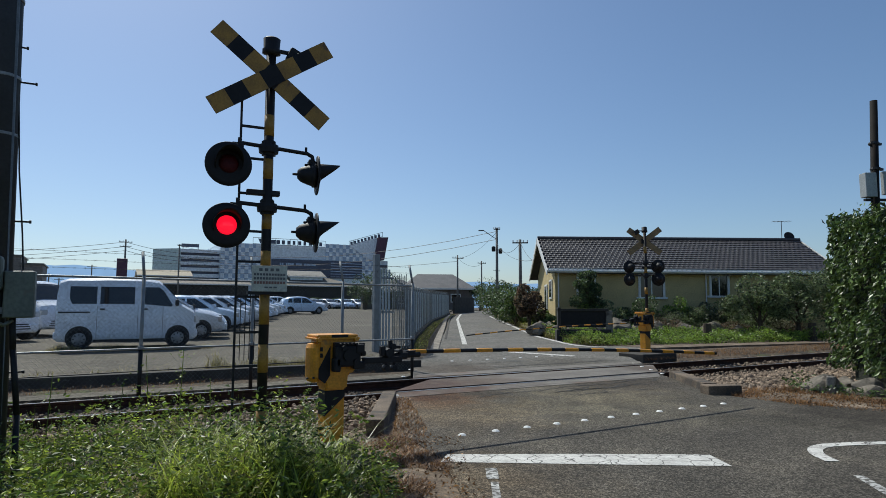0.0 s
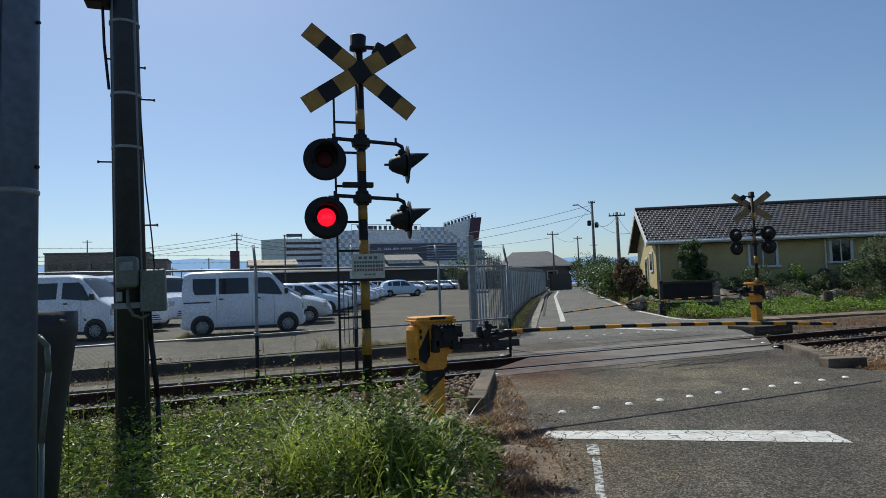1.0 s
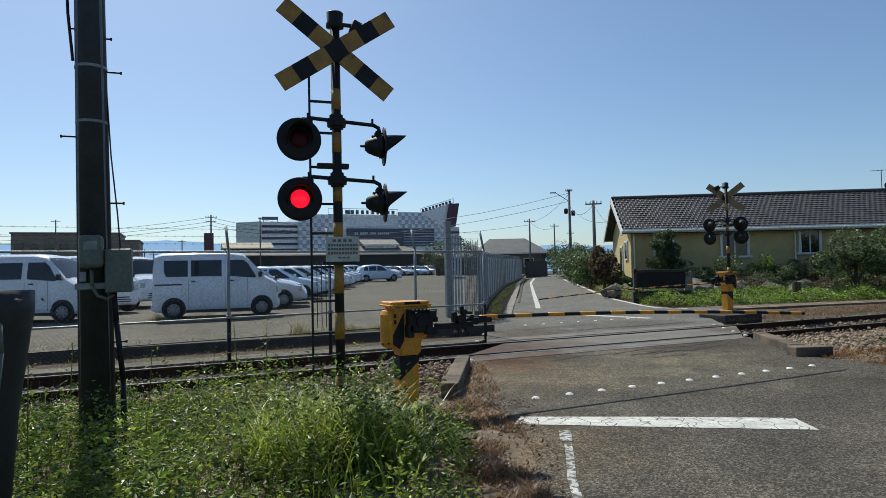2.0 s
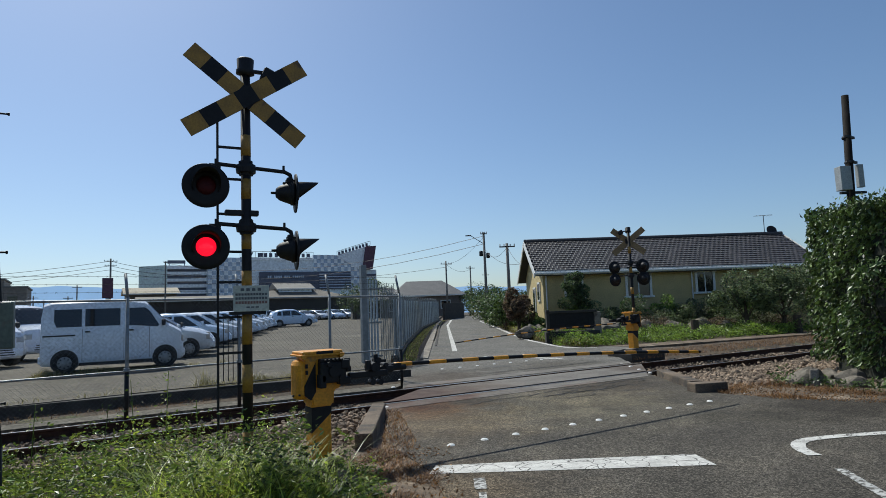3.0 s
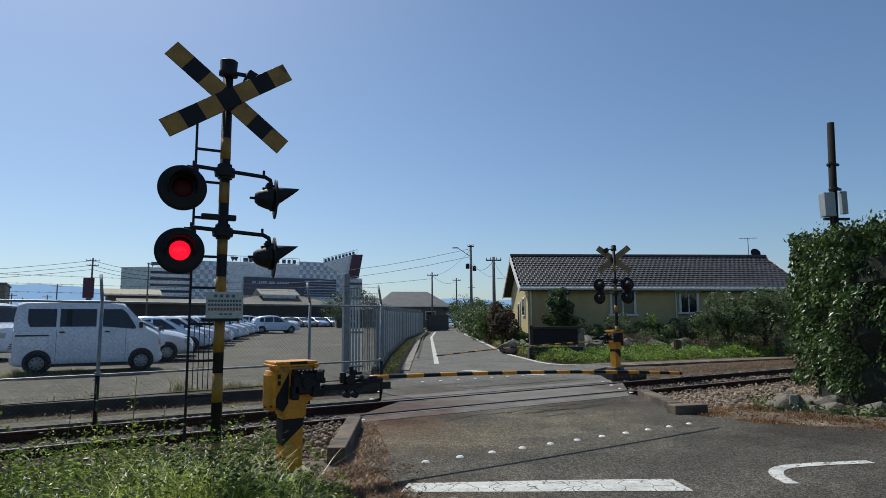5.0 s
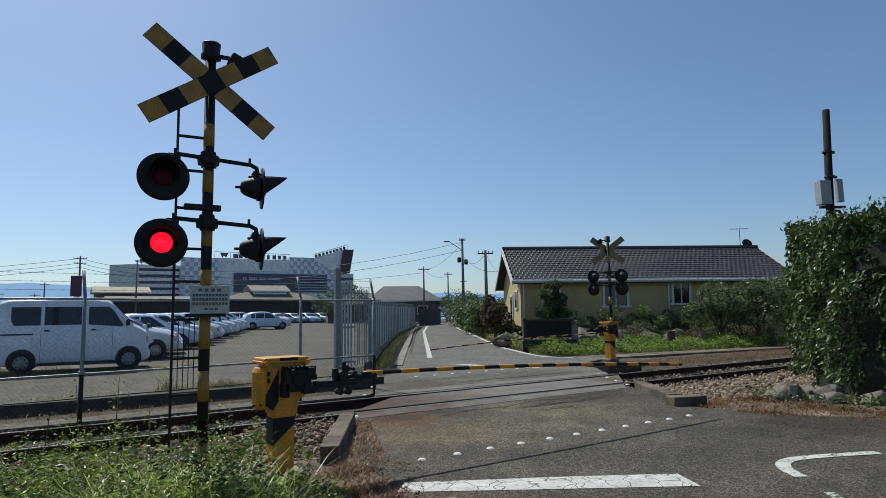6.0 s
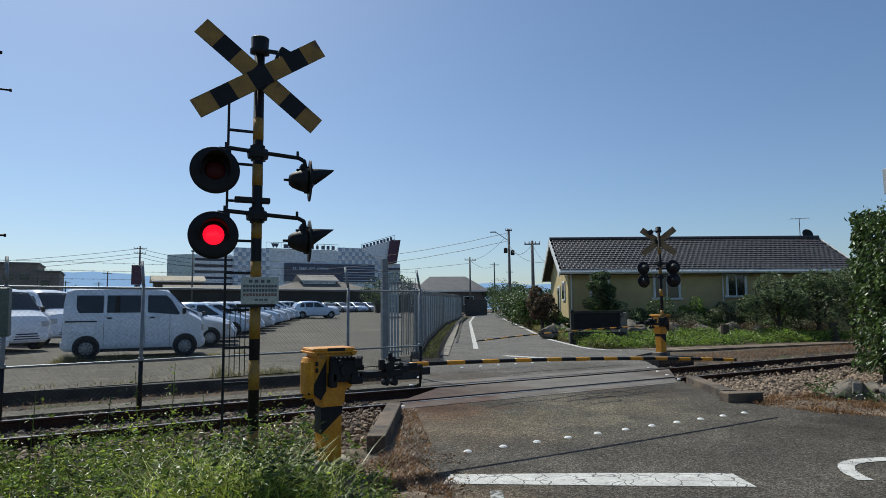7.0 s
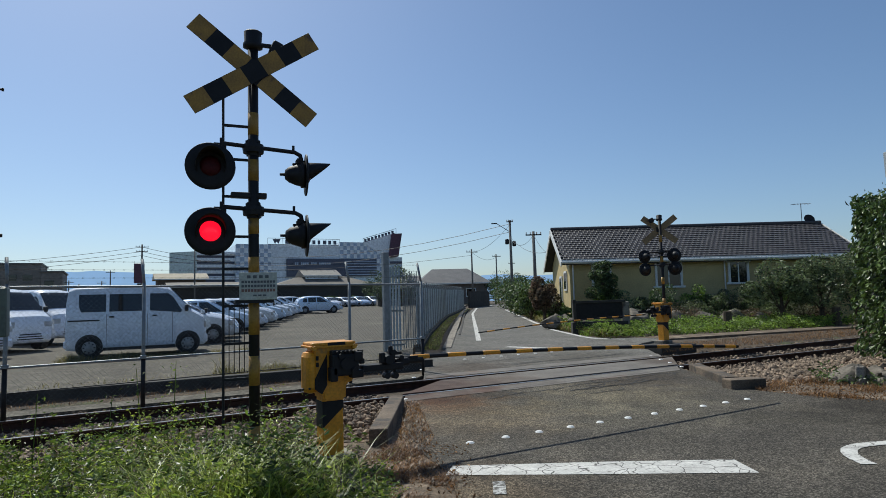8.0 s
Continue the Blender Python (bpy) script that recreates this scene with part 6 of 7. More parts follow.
def field(name, poly, n, hmax, material, label, size=0.06, zfun=None, power=1.4):
    x, y = scatter(n, poly)
    lump = np.array([0.65 + 0.7 * noise.noise((a * 0.9, b * 0.9, 5.0)) for a, b in zip(x, y)]).clip(0.25, 1.2)
    z = (np.array([rise(b) for b in y]) - 0.05 if zfun is None else zfun(x, y)) + hmax * lump * RNG.uniform(0, 1, len(x)) ** (1 / power)
    return tagged(leaves(name, material, np.stack([x, y, z], 1), size, up=0.25), label, "plants", kind="stuff")


# ground cover before the house
LAWN = [(11.4, 6.8), (21, 5.0), (24, 5.2), (22, 9.0), (16, 12.5), (14.2, 13.6), (12.9, 11.0), (11.5, 8.0)]
field("ground_cover", LAWN, 60000, 0.55, COVER, "bright green low ground cover in the garden", 0.085)
field("ground_cover.001", [(12.9, 10.6), (13.2, 11), (14.4, 13.7), (18, 20), (26, 33), (25.2, 33.4), (16.4, 17.6), (13.8, 12.7)], 6000, 0.4, STRAW, "yellow green verge plants along the lane", 0.1)
grass_strip("verge_grass", SLAT_LINE, 0.1, 0.62, 9000, 0.1, STRAW, "dry short grass on the strip by the slat fence", 0.02)
grass_strip("verge_grass.001", SLAT_LINE, 0.1, 0.6, 3000, 0.1, GRASSM, "green grass on the strip by the slat fence", 0.02)
LANE_EDGE = [(11.3, 7.4), (12.7, 11.2), (15.4, 16.0), (20.2, 24.2), (26.3, 35)]
grass_strip("lane_grass", LANE_EDGE, 0.15, 1.2, 9000, 0.4, STRAW, "yellow green grass along the lane", 0.025)
grass_strip("lane_grass.001", LANE_EDGE, 0.3, 1.6, 5000, 0.45, GRASSM, "green grass along the lane", 0.025)


def hedge_shell(n):
    """Leaves over the faces of a tall clipped hedge with an uneven surface."""
    poly = [(7.85, -3.95), (9.2, -2.3), (12.5, -3.4), (12.0, -9.0), (8.0, -9.0), (7.65, -5.5)]
    out, ways = [], []
    per = [math.dist(poly[i], poly[(i + 1) % len(poly)]) for i in range(len(poly))]
    H = 3.0
    for i, Ls in enumerate(per):
        if i in (2, 3):
            continue
        a, b = np.array(poly[i]), np.array(poly[(i + 1) % len(poly)])
        m = int(n * Ls / 9)
        u = RNG.uniform(0, 1, m)
        z = RNG.uniform(0.05, 1, m) ** 0.9 * H
        d = (b - a) / Ls
        nrm = np.array([-d[1], d[0]])
        bulge = np.array([0.3 * noise.noise((uu * Ls * 1.1, zz * 1.1, i * 9.0)) + 0.14 * noise.noise((uu * Ls * 3, zz * 3, i * 4.0)) for uu, zz in zip(u, z)])
        off = bulge - RNG.uniform(0, 1, m) ** 2 * 0.4 - 0.1 * (z / H) ** 3
        p = a + (b - a) * u[:, None] + nrm * off[:, None]
        out.append(np.column_stack([p, z]))
        ways.append(np.tile([nrm[0] * 0.5, nrm[1] * 0.5, -0.6], (m, 1)))
    m = int(n * 0.6)
    x, y = scatter(m * 2, poly)
    z = H + np.array([0.28 * noise.noise((a * 1.1, b * 1.1, 1.0)) for a, b in zip(x, y)]) + RNG.normal(size=len(x)) * 0.09
    out.append(np.column_stack([x, y, z]))
    ways.append(np.tile([0.0, 0.0, 0.5], (len(x), 1)))
    return np.concatenate(out), np.concatenate(ways)


t = thing("hedge", "tall dense evergreen hedge at the road corner", "hedge")
HEDGE_AT, HEDGE_WAY = hedge_shell(24000)
leaves("leaves", HEDGE, HEDGE_AT, 0.095, t, "glossy dark green leaves", up=0.1, way=HEDGE_WAY)
# Solid near-black core: its colour stands in for shade between the leaves.
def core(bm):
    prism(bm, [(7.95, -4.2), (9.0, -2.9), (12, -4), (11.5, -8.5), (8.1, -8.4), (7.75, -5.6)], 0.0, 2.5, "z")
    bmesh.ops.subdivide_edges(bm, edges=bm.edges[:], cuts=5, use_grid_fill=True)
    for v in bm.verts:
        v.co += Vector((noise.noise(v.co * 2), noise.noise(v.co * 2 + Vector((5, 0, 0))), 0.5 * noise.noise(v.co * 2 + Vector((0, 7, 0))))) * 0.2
one("inner_growth", CORE_SHADE := mat("hedge_core_shade", (0.02, 0.025, 0.012), (0.012, 0.014, 0.008), 20, 0.95, bump=1.0, bscale=30), t, core, "near-black solid core painted as the shade inside the hedge")

# weeds in the foreground
WEEDS = [(-9.5, -2.3), (-4.5, -1.9), (-2.3, -1.95), (-1.75, -2.4), (-1.2, -3.75), (-1.15, -4.3), (-1.75, -5.4), (-2.25, -6.6), (-2.6, -8.0), (-5.2, -8.2), (-9.5, -6)]


def weeds():
    """Stems in clumps, each with leaves set round its upper part."""
    x, y = scatter(7400, WEEDS)
    edge = np.clip((-1.1 - x) * 0.9 + 0.2, 0.3, 1.0) * np.clip(1.0 + (x + 3.3) * 0.22, 0.7, 1.0)
    lump = np.array([0.52 + 1.9 * noise.noise((a * 1.5, b * 1.5, 5.0)) + 1.2 * noise.noise((a * 4.5, b * 4.5, 2.0)) for a, b in zip(x, y)]).clip(0.15, 1.3)
    near = np.clip((y + 8.4) / 2.4, 0.4, 1.0)
    back = np.clip((-1.7 - y) / 0.9, 0.35, 1.0)
    h = 0.66 * lump * edge * near * back * RNG.uniform(0.75, 1.15, len(x))
    per = 30
    n = len(x) * per
    sx, sy, sh = np.repeat(x, per), np.repeat(y, per), np.repeat(h, per)
    u = RNG.uniform(0.15, 1, n) ** 0.6
    az = RNG.uniform(0, 2 * np.pi, n)
    out = np.stack([np.cos(az), np.sin(az), RNG.uniform(-0.35, 0.5, n)], 1)
    reach = RNG.uniform(0.02, 0.095, n) * (1.25 - 0.6 * u)
    lean = np.repeat(RNG.normal(size=(len(x), 2)) * 0.1, per, axis=0)
    p = np.stack([sx + lean[:, 0] * u * sh, sy + lean[:, 1] * u * sh, -0.14 + sh * u], 1) + out * reach[:, None]
    kind_of = np.repeat(RNG.uniform(0, 1, len(x)), per)
    pick = (kind_of < 0.5, (kind_of >= 0.5) & (kind_of < 0.9), kind_of >= 0.9)
    for m, mt, size, asp, lab in ((pick[0], LEAF, 0.043, 0.42, "dense green broad-leaved weeds beside the road"), (pick[1], GRASSM, 0.03, 0.44, "pale green small-leaved weeds"), (pick[2], STRAW, 0.03, 0.4, "yellowing weeds among the green")):
        tagged(leaves("weeds", mt, p[m], size, aspect=asp, way=out[m]), lab, "weeds", kind="stuff")
    # stalks
    x, y = scatter(2400, WEEDS)
    b = np.stack([x, y, np.full(len(x), -0.14)], 1)
    tagged(blades("weed_stalks", LEAF, b, RNG.uniform(0.35, 0.72, len(x)) * np.clip((-1.0 - x) * 0.9, 0.25, 1.0), 0.006, lean=0.25), "thin green weed stalks", "weeds", kind="stuff")
    # a tuft of grass by the gate
    m = 2400
    cx, cy = -2.5 + RNG.normal(size=m) * 0.27, -4.6 + RNG.normal(size=m) * 0.3
    tagged(blades("grass_tuft", GRASSM, np.stack([cx, cy, np.full(m, -0.12)], 1), RNG.uniform(0.35, 0.8, m), 0.021, lean=0.9, segs=5), "tuft of long bright grass blades", "grass", kind="stuff")
    x, y = scatter(1500, WEEDS)
    tagged(blades("grass", GRASSM, np.stack([x, y, np.full(len(x), -0.14)], 1), RNG.uniform(0.3, 0.65, len(x)) * np.clip((-1.0 - x) * 0.9, 0.25, 1.0), 0.011, lean=0.8, segs=4), "scattered long grass blades", "grass", kind="stuff")
    # broad leaves by the gate, and bigger leaves here and there
    for name, poly, n, h, size, lab in (("weeds.003", [(-2.1, -3.4), (-1.35, -3.5), (-1.22, -4.3), (-1.7, -5.1), (-2.4, -5.4), (-2.7, -4.4)], 1100, 0.45, 0.07, "broad-leaved weeds beside the gate"), ("weeds.004", WEEDS, 2600, 0.5, 0.07, "scattered broad weed leaves")):
        x, y = scatter(n, poly)
        top = np.array([0.7 + 0.8 * noise.noise((a * 1.5, b * 1.5, 5.0)) for a, b in zip(x, y)]).clip(0.3, 1.1) * np.clip((-1.0 - x) * 1.2, 0.4, 1.0) * np.clip((y + 8.4) / 2.4, 0.4, 1.0)
        tagged(leaves(name, LEAF, np.stack([x, y, -0.14 + h * top * RNG.uniform(0.55, 1.05, len(x))], 1), size, up=0.1, aspect=0.55), lab, "weeds", kind="stuff")
    # foxtail grass: an arched stalk with a bristly drooping head
    x, y = scatter(160, [(-5.0, -2.6), (-2.2, -2.5), (-1.6, -4.2), (-2.2, -6.2), (-4.6, -6.0)])
    for fx, fy in list(zip(x, y))[:34]:
        w = thing("foxtail_grass", "arched foxtail grass with a bristly pale green head", "grass", group="foxtail grass in the weeds")
        hh, az = RNG.uniform(0.5, 0.75), RNG.uniform(0, 6.28)
        ca, sa = math.cos(az), math.sin(az)
        line = [(fx + ca * 0.3 * u * u, fy + sa * 0.3 * u * u, -0.14 + hh * (1.25 * u - 0.35 * u ** 3)) for u in np.linspace(0, 1, 8)]
        one("stem", GRASSM, w, lambda bm: sweep(bm, line, 0.0022, 4))
        tip = np.array(line[-1])
        u = RNG.uniform(0, 1, 90)
        p = tip + np.stack([ca * 0.1 * u, sa * 0.1 * u, 0.01 - 0.06 * u * u], 1) + RNG.normal(size=(90, 3)) * 0.006
        leaves("seed_head", GRASSM, p, 0.02, w, "bristly seed head", aspect=0.15)["kind"] = "stuff"
    # taller weeds near the rails, with sparse leaves
    for wx, wy, h in ((-3.0, -2.3, 1.0), (-3.35, -2.6, 0.8), (-2.75, -2.2, 1.05), (-3.9, -2.4, 0.85), (-4.6, -2.3, 0.9), (-1.95, -2.2, 0.75), (-2.4, -2.1, 0.7), (-5.2, -2.6, 0.95), (-4.9, -3.1, 0.85), (-4.55, -4.2, 0.95), (-4.75, -4.6, 0.9)):
        w = thing("tall_weed", "tall leggy weed with small drooping leaves", "weed", group="tall weeds")
        lean_x, lean_y = 0.08 * math.sin(wx * 9), 0.05 * math.cos(wy * 7)
        one("stem", LEAF, w, lambda bm: tube(bm, (wx, wy, -0.2), (wx + lean_x, wy + lean_y, h - 0.1), 0.007, 0.003, 6))
        u = RNG.uniform(0.3, 1, 40)
        p = np.stack([wx + lean_x * u, wy + lean_y * u, -0.2 + (h + 0.1) * u], 1) + RNG.normal(size=(40, 3)) * np.array([0.07, 0.07, 0.02])
        leaves("foliage", LEAF, p, 0.036, w, "small green leaves", up=-0.1)["kind"] = "stuff"


weeds()


def dry_patch(name, poly, n, h, material, label, z=-0.02, width=0.008, clump=0.0, lean=1.6):
    """Thin bent blades over an area, gathered into tufts where clump is set."""
    x, y = scatter(n, poly)
    k = np.ones(len(x))
    if clump:
        k = np.array([noise.noise((a * clump, b * clump, 8.0)) for a, b in zip(x, y)])
        keep = k > -0.16
        x, y, k = x[keep], y[keep], 0.6 + 1.6 * k[keep]
    tagged(blades(name, material, np.stack([x, y, np.full(len(x), z)], 1), RNG.uniform(0.4, 1, len(x)) * h * k, width, lean=lean, segs=3), label, "grass", kind="stuff")


for name, poly, n in (("leaf_litter", [(-1.3, -3.3), (-0.6, -2.9), (-0.1, -3.5), (-0.6, -4.4), (-1.0, -5.3), (-1.45, -6.1), (-2.3, -8), (-2.9, -8), (-2.0, -5.8), (-1.4, -4.4)], 5200), ("leaf_litter.001", [(5.1, -3.0), (6.3, -2.3), (7.1, -3.2), (6.7, -4.4), (6.9, -5.8), (7.6, -6.9), (6.9, -6.5), (5.6, -5.0), (5.1, -4.0)], 5200)):
    lx, ly = scatter(n, poly)
    tagged(leaves(name, DRY, np.stack([lx, ly, RNG.uniform(-0.004, 0.02, len(lx))], 1), 0.035, up=0.0, aspect=0.4), "fallen brown leaves and straw on the verge", "leaf litter", kind="stuff")
field("verge_weeds", [(6.4, -3.0), (7.6, -2.5), (7.4, -3.9), (7.35, -5.5), (7.6, -7.0), (7.2, -6.6), (6.75, -5.4), (6.6, -4.0)], 2600, 0.32, HEDGE, "low green weeds over the rocks at the hedge foot", 0.06)
dry_patch("dry_grass", [(-1.3, -3.4), (-0.62, -2.9), (-0.5, -3.6), (-0.72, -4.3), (-1.08, -5.2), (-1.45, -5.9), (-2.3, -8), (-2.9, -8), (-2.0, -5.8), (-1.35, -4.4)], 44000, 0.11, DRY, "withered brown grass at the road edge", width=0.011, clump=2.2)
dry_patch("dry_grass.001", [(-0.6, -2.85), (0.5, -0.6), (0.65, -0.75), (0.2, -1.9), (-0.2, -2.9), (-0.5, -3.4)], 5000, 0.09, DRY, "withered brown grass against the kerb", -0.01, 0.011)
dry_patch("dry_grass.002", [(5.15, -2.95), (6.2, -2.2), (6.9, -3.3), (6.6, -4.2), (6.7, -5.6), (7.4, -6.6), (12, -8.4), (12, -7.9), (7.2, -6.15), (6.1, -5.2), (5.3, -4.0)], 42000, 0.11, DRY, "withered orange brown grass along the verge", width=0.013, clump=1.6)
dry_patch("dry_grass.003", [(9.0, 2.3), (24, 2.0), (24, 4.0), (11.2, 4.2)], 9000, 0.14, DRY, "withered brown grass beyond the track")
dry_patch("dry_grass.004", [(-9, 2.5), (1.6, 3.0), (2.2, 3.35), (-9, 3.35)], 1500, 0.1, DRY, "dry tufts along the kerb")
dry_patch("straw_grass", [(-9, 3.65), (2.2, 3.65), (3.6, 6.6), (1.5, 6.2), (-9, 5.0)], 5000, 0.17, STRAW, "yellowed short grass inside the fence", 0.1, 0.01, 1.3, 1.2)
dry_patch("straw_grass.002", [(-1.7, 3.66), (1.2, 3.66), (1.4, 4.2), (-1.5, 4.3)], 2600, 0.5, STRAW, "tall yellowed grass against the kerb", 0.1, 0.011, 1.9, 0.8)
dry_patch("straw_grass.001", [(-5, 9.2), (0.2, 9.4), (0.2, 10.2), (-5, 10.1)], 4000, 0.25, STRAW, "yellowed tufts beside the van", 0.2, 0.012, 1.5, 0.9)


# ---- near poles at the roadside ----
def build_near_pole():
    m = pose(-4.22, -3.35, -0.15, 0, -0.9, 0)
    t = thing("signal_pole", "dark wrapped pole with side channels, step bolts and equipment boxes", "pole", m)
    one("pole", POLE, t, lambda bm: tube(bm, (0, 0, 0), (0, 0, 8.5), 0.14, 0.09, 20), "dark wrapped pole", True)
    for s in (-1, 1):
        one("channel", GALV_DARK, t, lambda bm: box(bm, (s * 0.098, -0.03, 3.2), (0.03, 0.11, 5.6), Matrix.Rotation(radians(-0.22 * s), 4, "Y"), bevel=0.008), "blue grey cable channel")
    for z in (4.0, 3.35, 2.88, 2.2):
        one("band", GALV, t, lambda bm: lathe(bm, [(0.122, z - 0.013), (0.125, z - 0.01), (0.125, z + 0.01), (0.122, z + 0.013)], 20), "steel band")
    for z in (1.3, 1.22):
        one("band", WHITE_TRIM, t, lambda bm: lathe(bm, [(0.128, z - 0.012), (0.13, z), (0.128, z + 0.012)], 20), "pale painted band")
    for s, z in ((1, 3.33), (-1, 2.76), (1, 2.2), (-1, 3.68), (1, 3.62), (1, 1.02)):
        ln = 0.22 if z not in (3.68, 3.62) else 0.15
        one("step_bolt", DARK_STEEL, t, lambda bm: (tube(bm, (s * 0.09, 0, z), (s * ln, 0, z), 0.008, n=8), tube(bm, (s * ln, 0, z), (s * (ln + 0.014), 0, z), 0.014, n=8)), "steel step bolt")
    a = one("meter_box", GREY_BOX, t, lambda bm: box(bm, (0.0, -0.18, 1.78), (0.175, 0.15, 0.27), bevel=0.035), "rounded grey green equipment box")
    one("nameplate", GALV, a, lambda bm: box(bm, (0.0, -0.2565, 1.83), (0.1, 0.004, 0.07)), "small metal plate")
    b = one("junction_box", GREY_BOX, t, lambda bm: box(bm, (0.19, -0.1, 1.62), (0.2, 0.16, 0.36), bevel=0.008), "grey green junction box")
    one("box_door", GREY_BOX, b, lambda bm: box(bm, (0.19, -0.184, 1.62), (0.185, 0.012, 0.345), bevel=0.004))
    one("mount", GALV, t, lambda bm: (box(bm, (0.0, -0.12, 1.5), (0.26, 0.03, 0.05)), box(bm, (-0.07, -0.14, 1.58), (0.05, 0.05, 0.08))), "steel mounting bar")
    def hoses(bm):
        pipe(bm, [(0.0, -0.18, 1.64), (0.0, -0.19, 1.5), (0.04, -0.2, 1.42), (0.1, -0.18, 1.39), (0.15, -0.12, 1.42)], 0.014, 8)
    one("hose", GREY_BOX, t, hoses, "grey cable hose", True)
    one("conduit", DARK_STEEL, t, lambda bm: pipe(bm, [(0.15, -0.1, 1.44), (0.16, -0.08, 1.2), (0.2, -0.05, 0.7), (0.2, -0.05, 0.05)], 0.022, 8), "black conduit", True)
    one("cable", DARK_STEEL, t, lambda bm: pipe(bm, [(0.1, -0.02, 4.6), (0.115, -0.02, 3.2), (0.14, -0.02, 2.6), (0.18, -0.02, 2.1), (0.2, -0.05, 1.8)], 0.006, 6), "black cable")
    one("cable.001", DARK_STEEL, t, lambda bm: pipe(bm, [(-0.13, -0.02, 3.4), (-0.16, -0.02, 3.8), (-0.17, -0.02, 4.3)], 0.012, 6), "black cable")
    one("speaker_box", BLACK, t, lambda bm: box(bm, (-0.2, -0.06, 4.28), (0.2, 0.2, 0.3), bevel=0.02), "black box high on the pole")


GALV_DARK = mat("blue_grey_channel", (0.16, 0.18, 0.2), (0.12, 0.14, 0.16), 6, 0.5, 0.3)
build_near_pole()
t = thing("steel_pole", "thick blue grey steel pole close to the path", "pole", pose(-4.265, -6.6, -0.15, 0, 0.3, 0))
one("pole", BLUE_STEEL, t, lambda bm: tube(bm, (0, 0, 0), (0, 0, 6), 0.075, 0.064, 32), "blue grey steel tube", True)
one("band", GALV, t, lambda bm: lathe(bm, [(0.072, 1.955), (0.076, 1.96), (0.076, 1.972), (0.072, 1.977)], 28), "thin steel band")
one("seam", BLUE_STEEL, t, lambda bm: box(bm, (-0.045, -0.058, 3.0), (0.008, 0.008, 6.0)), "raised seam along the tube")
for z in (2.06, 2.62):
    one("bolt", DARK_STEEL, t, lambda bm: tube(bm, (0.06, -0.02, z), (0.078, -0.03, z), 0.007, n=8))
t = thing("planter_bin", "dark tapered plastic tub standing in the weeds", "tub", pose(-4.45, -5.6, -0.15))
one("tub", PLASTIC, t, lambda bm: lathe(bm, [(0.08, 0.0), (0.09, 0.02), (0.15, 0.9), (0.2, 1.3), (0.215, 1.4), (0.215, 1.5), (0.19, 1.5), (0.18, 1.42)], 24), "black tapered tub", True)
field_t = RNG.normal(size=(260, 3)) * np.array([0.08, 0.08, 0.012]) + np.array([0, 0, 1.46])
leaves("soil_litter", DRY, field_t, 0.04, t, "dry litter on top")["kind"] = "stuff"
t = thing("cable_riser", "grey green looped conduit rising from the ground", "conduit", pose(-4.28, -6.2, -0.15))
one("riser", GREY_BOX, t, lambda bm: pipe(bm, [(-0.05, 0, 0), (-0.05, 0, 1.33), (-0.03, 0, 1.39), (0.01, 0, 1.4), (0.04, 0, 1.36), (0.045, 0, 1.25), (0.02, 0, 0.95), (0.015, 0, 0)], 0.012, 10), "grey green pipe", True)
one("riser_box", GREY_BOX, t, lambda bm: box(bm, (-0.04, 0.05, 0.64), (0.06, 0.06, 1.28), bevel=0.02), "grey green cover")

# tall dark post beyond the hedge
t = thing("equipment_mast", "dark wooden mast with a pale grey box behind the hedge", "mast", pose(10.75, -2.65, 0))
one("mast", mat("dark_wood_pole", (0.016, 0.013, 0.012), (0.009, 0.008, 0.007), 7, 0.85, bump=0.4, spec=0.2), t, lambda bm: tube(bm, (-0.1, 0.22, -0.2), (0, 0, 5.78), 0.1, 0.07, 16), "dark round mast", True)
for z in (4.85, 4.3):
    one("band", DARK_STEEL, t, lambda bm: (lathe(bm, [(0.09, z - 0.03), (0.1, z), (0.09, z + 0.03)], 16, Matrix.Translation((-0.02, 0.046, 0))), box(bm, (0, 0, z), (0.34, 0.05, 0.05))), "steel band")
MAST_TURN = Matrix.Rotation(radians(-28), 4, "Z")
PALE_BOX = mat("pale_grey_enamel", (0.34, 0.36, 0.36), (0.28, 0.3, 0.3), 4.0, 0.5, spots=(0.2, 0.19, 0.17), spot_at=0.66, spot_scale=6)
one("cabinet", PALE_BOX, t, lambda bm: box(bm, (-0.2, 0.05, 3.95), (0.24, 0.2, 0.52), MAST_TURN, bevel=0.01), "pale grey steel box")
one("panel", PALE_BOX, t, lambda bm: box(bm, (0.17, 0.05, 4.0), (0.13, 0.1, 0.5), MAST_TURN, bevel=0.01), "pale grey side panel")
one("bracket", DARK_STEEL, t, lambda bm: box(bm, (-0.02, 0.05, 3.64), (0.56, 0.08, 0.05), MAST_TURN, bevel=0.006), "steel bracket under the boxes")


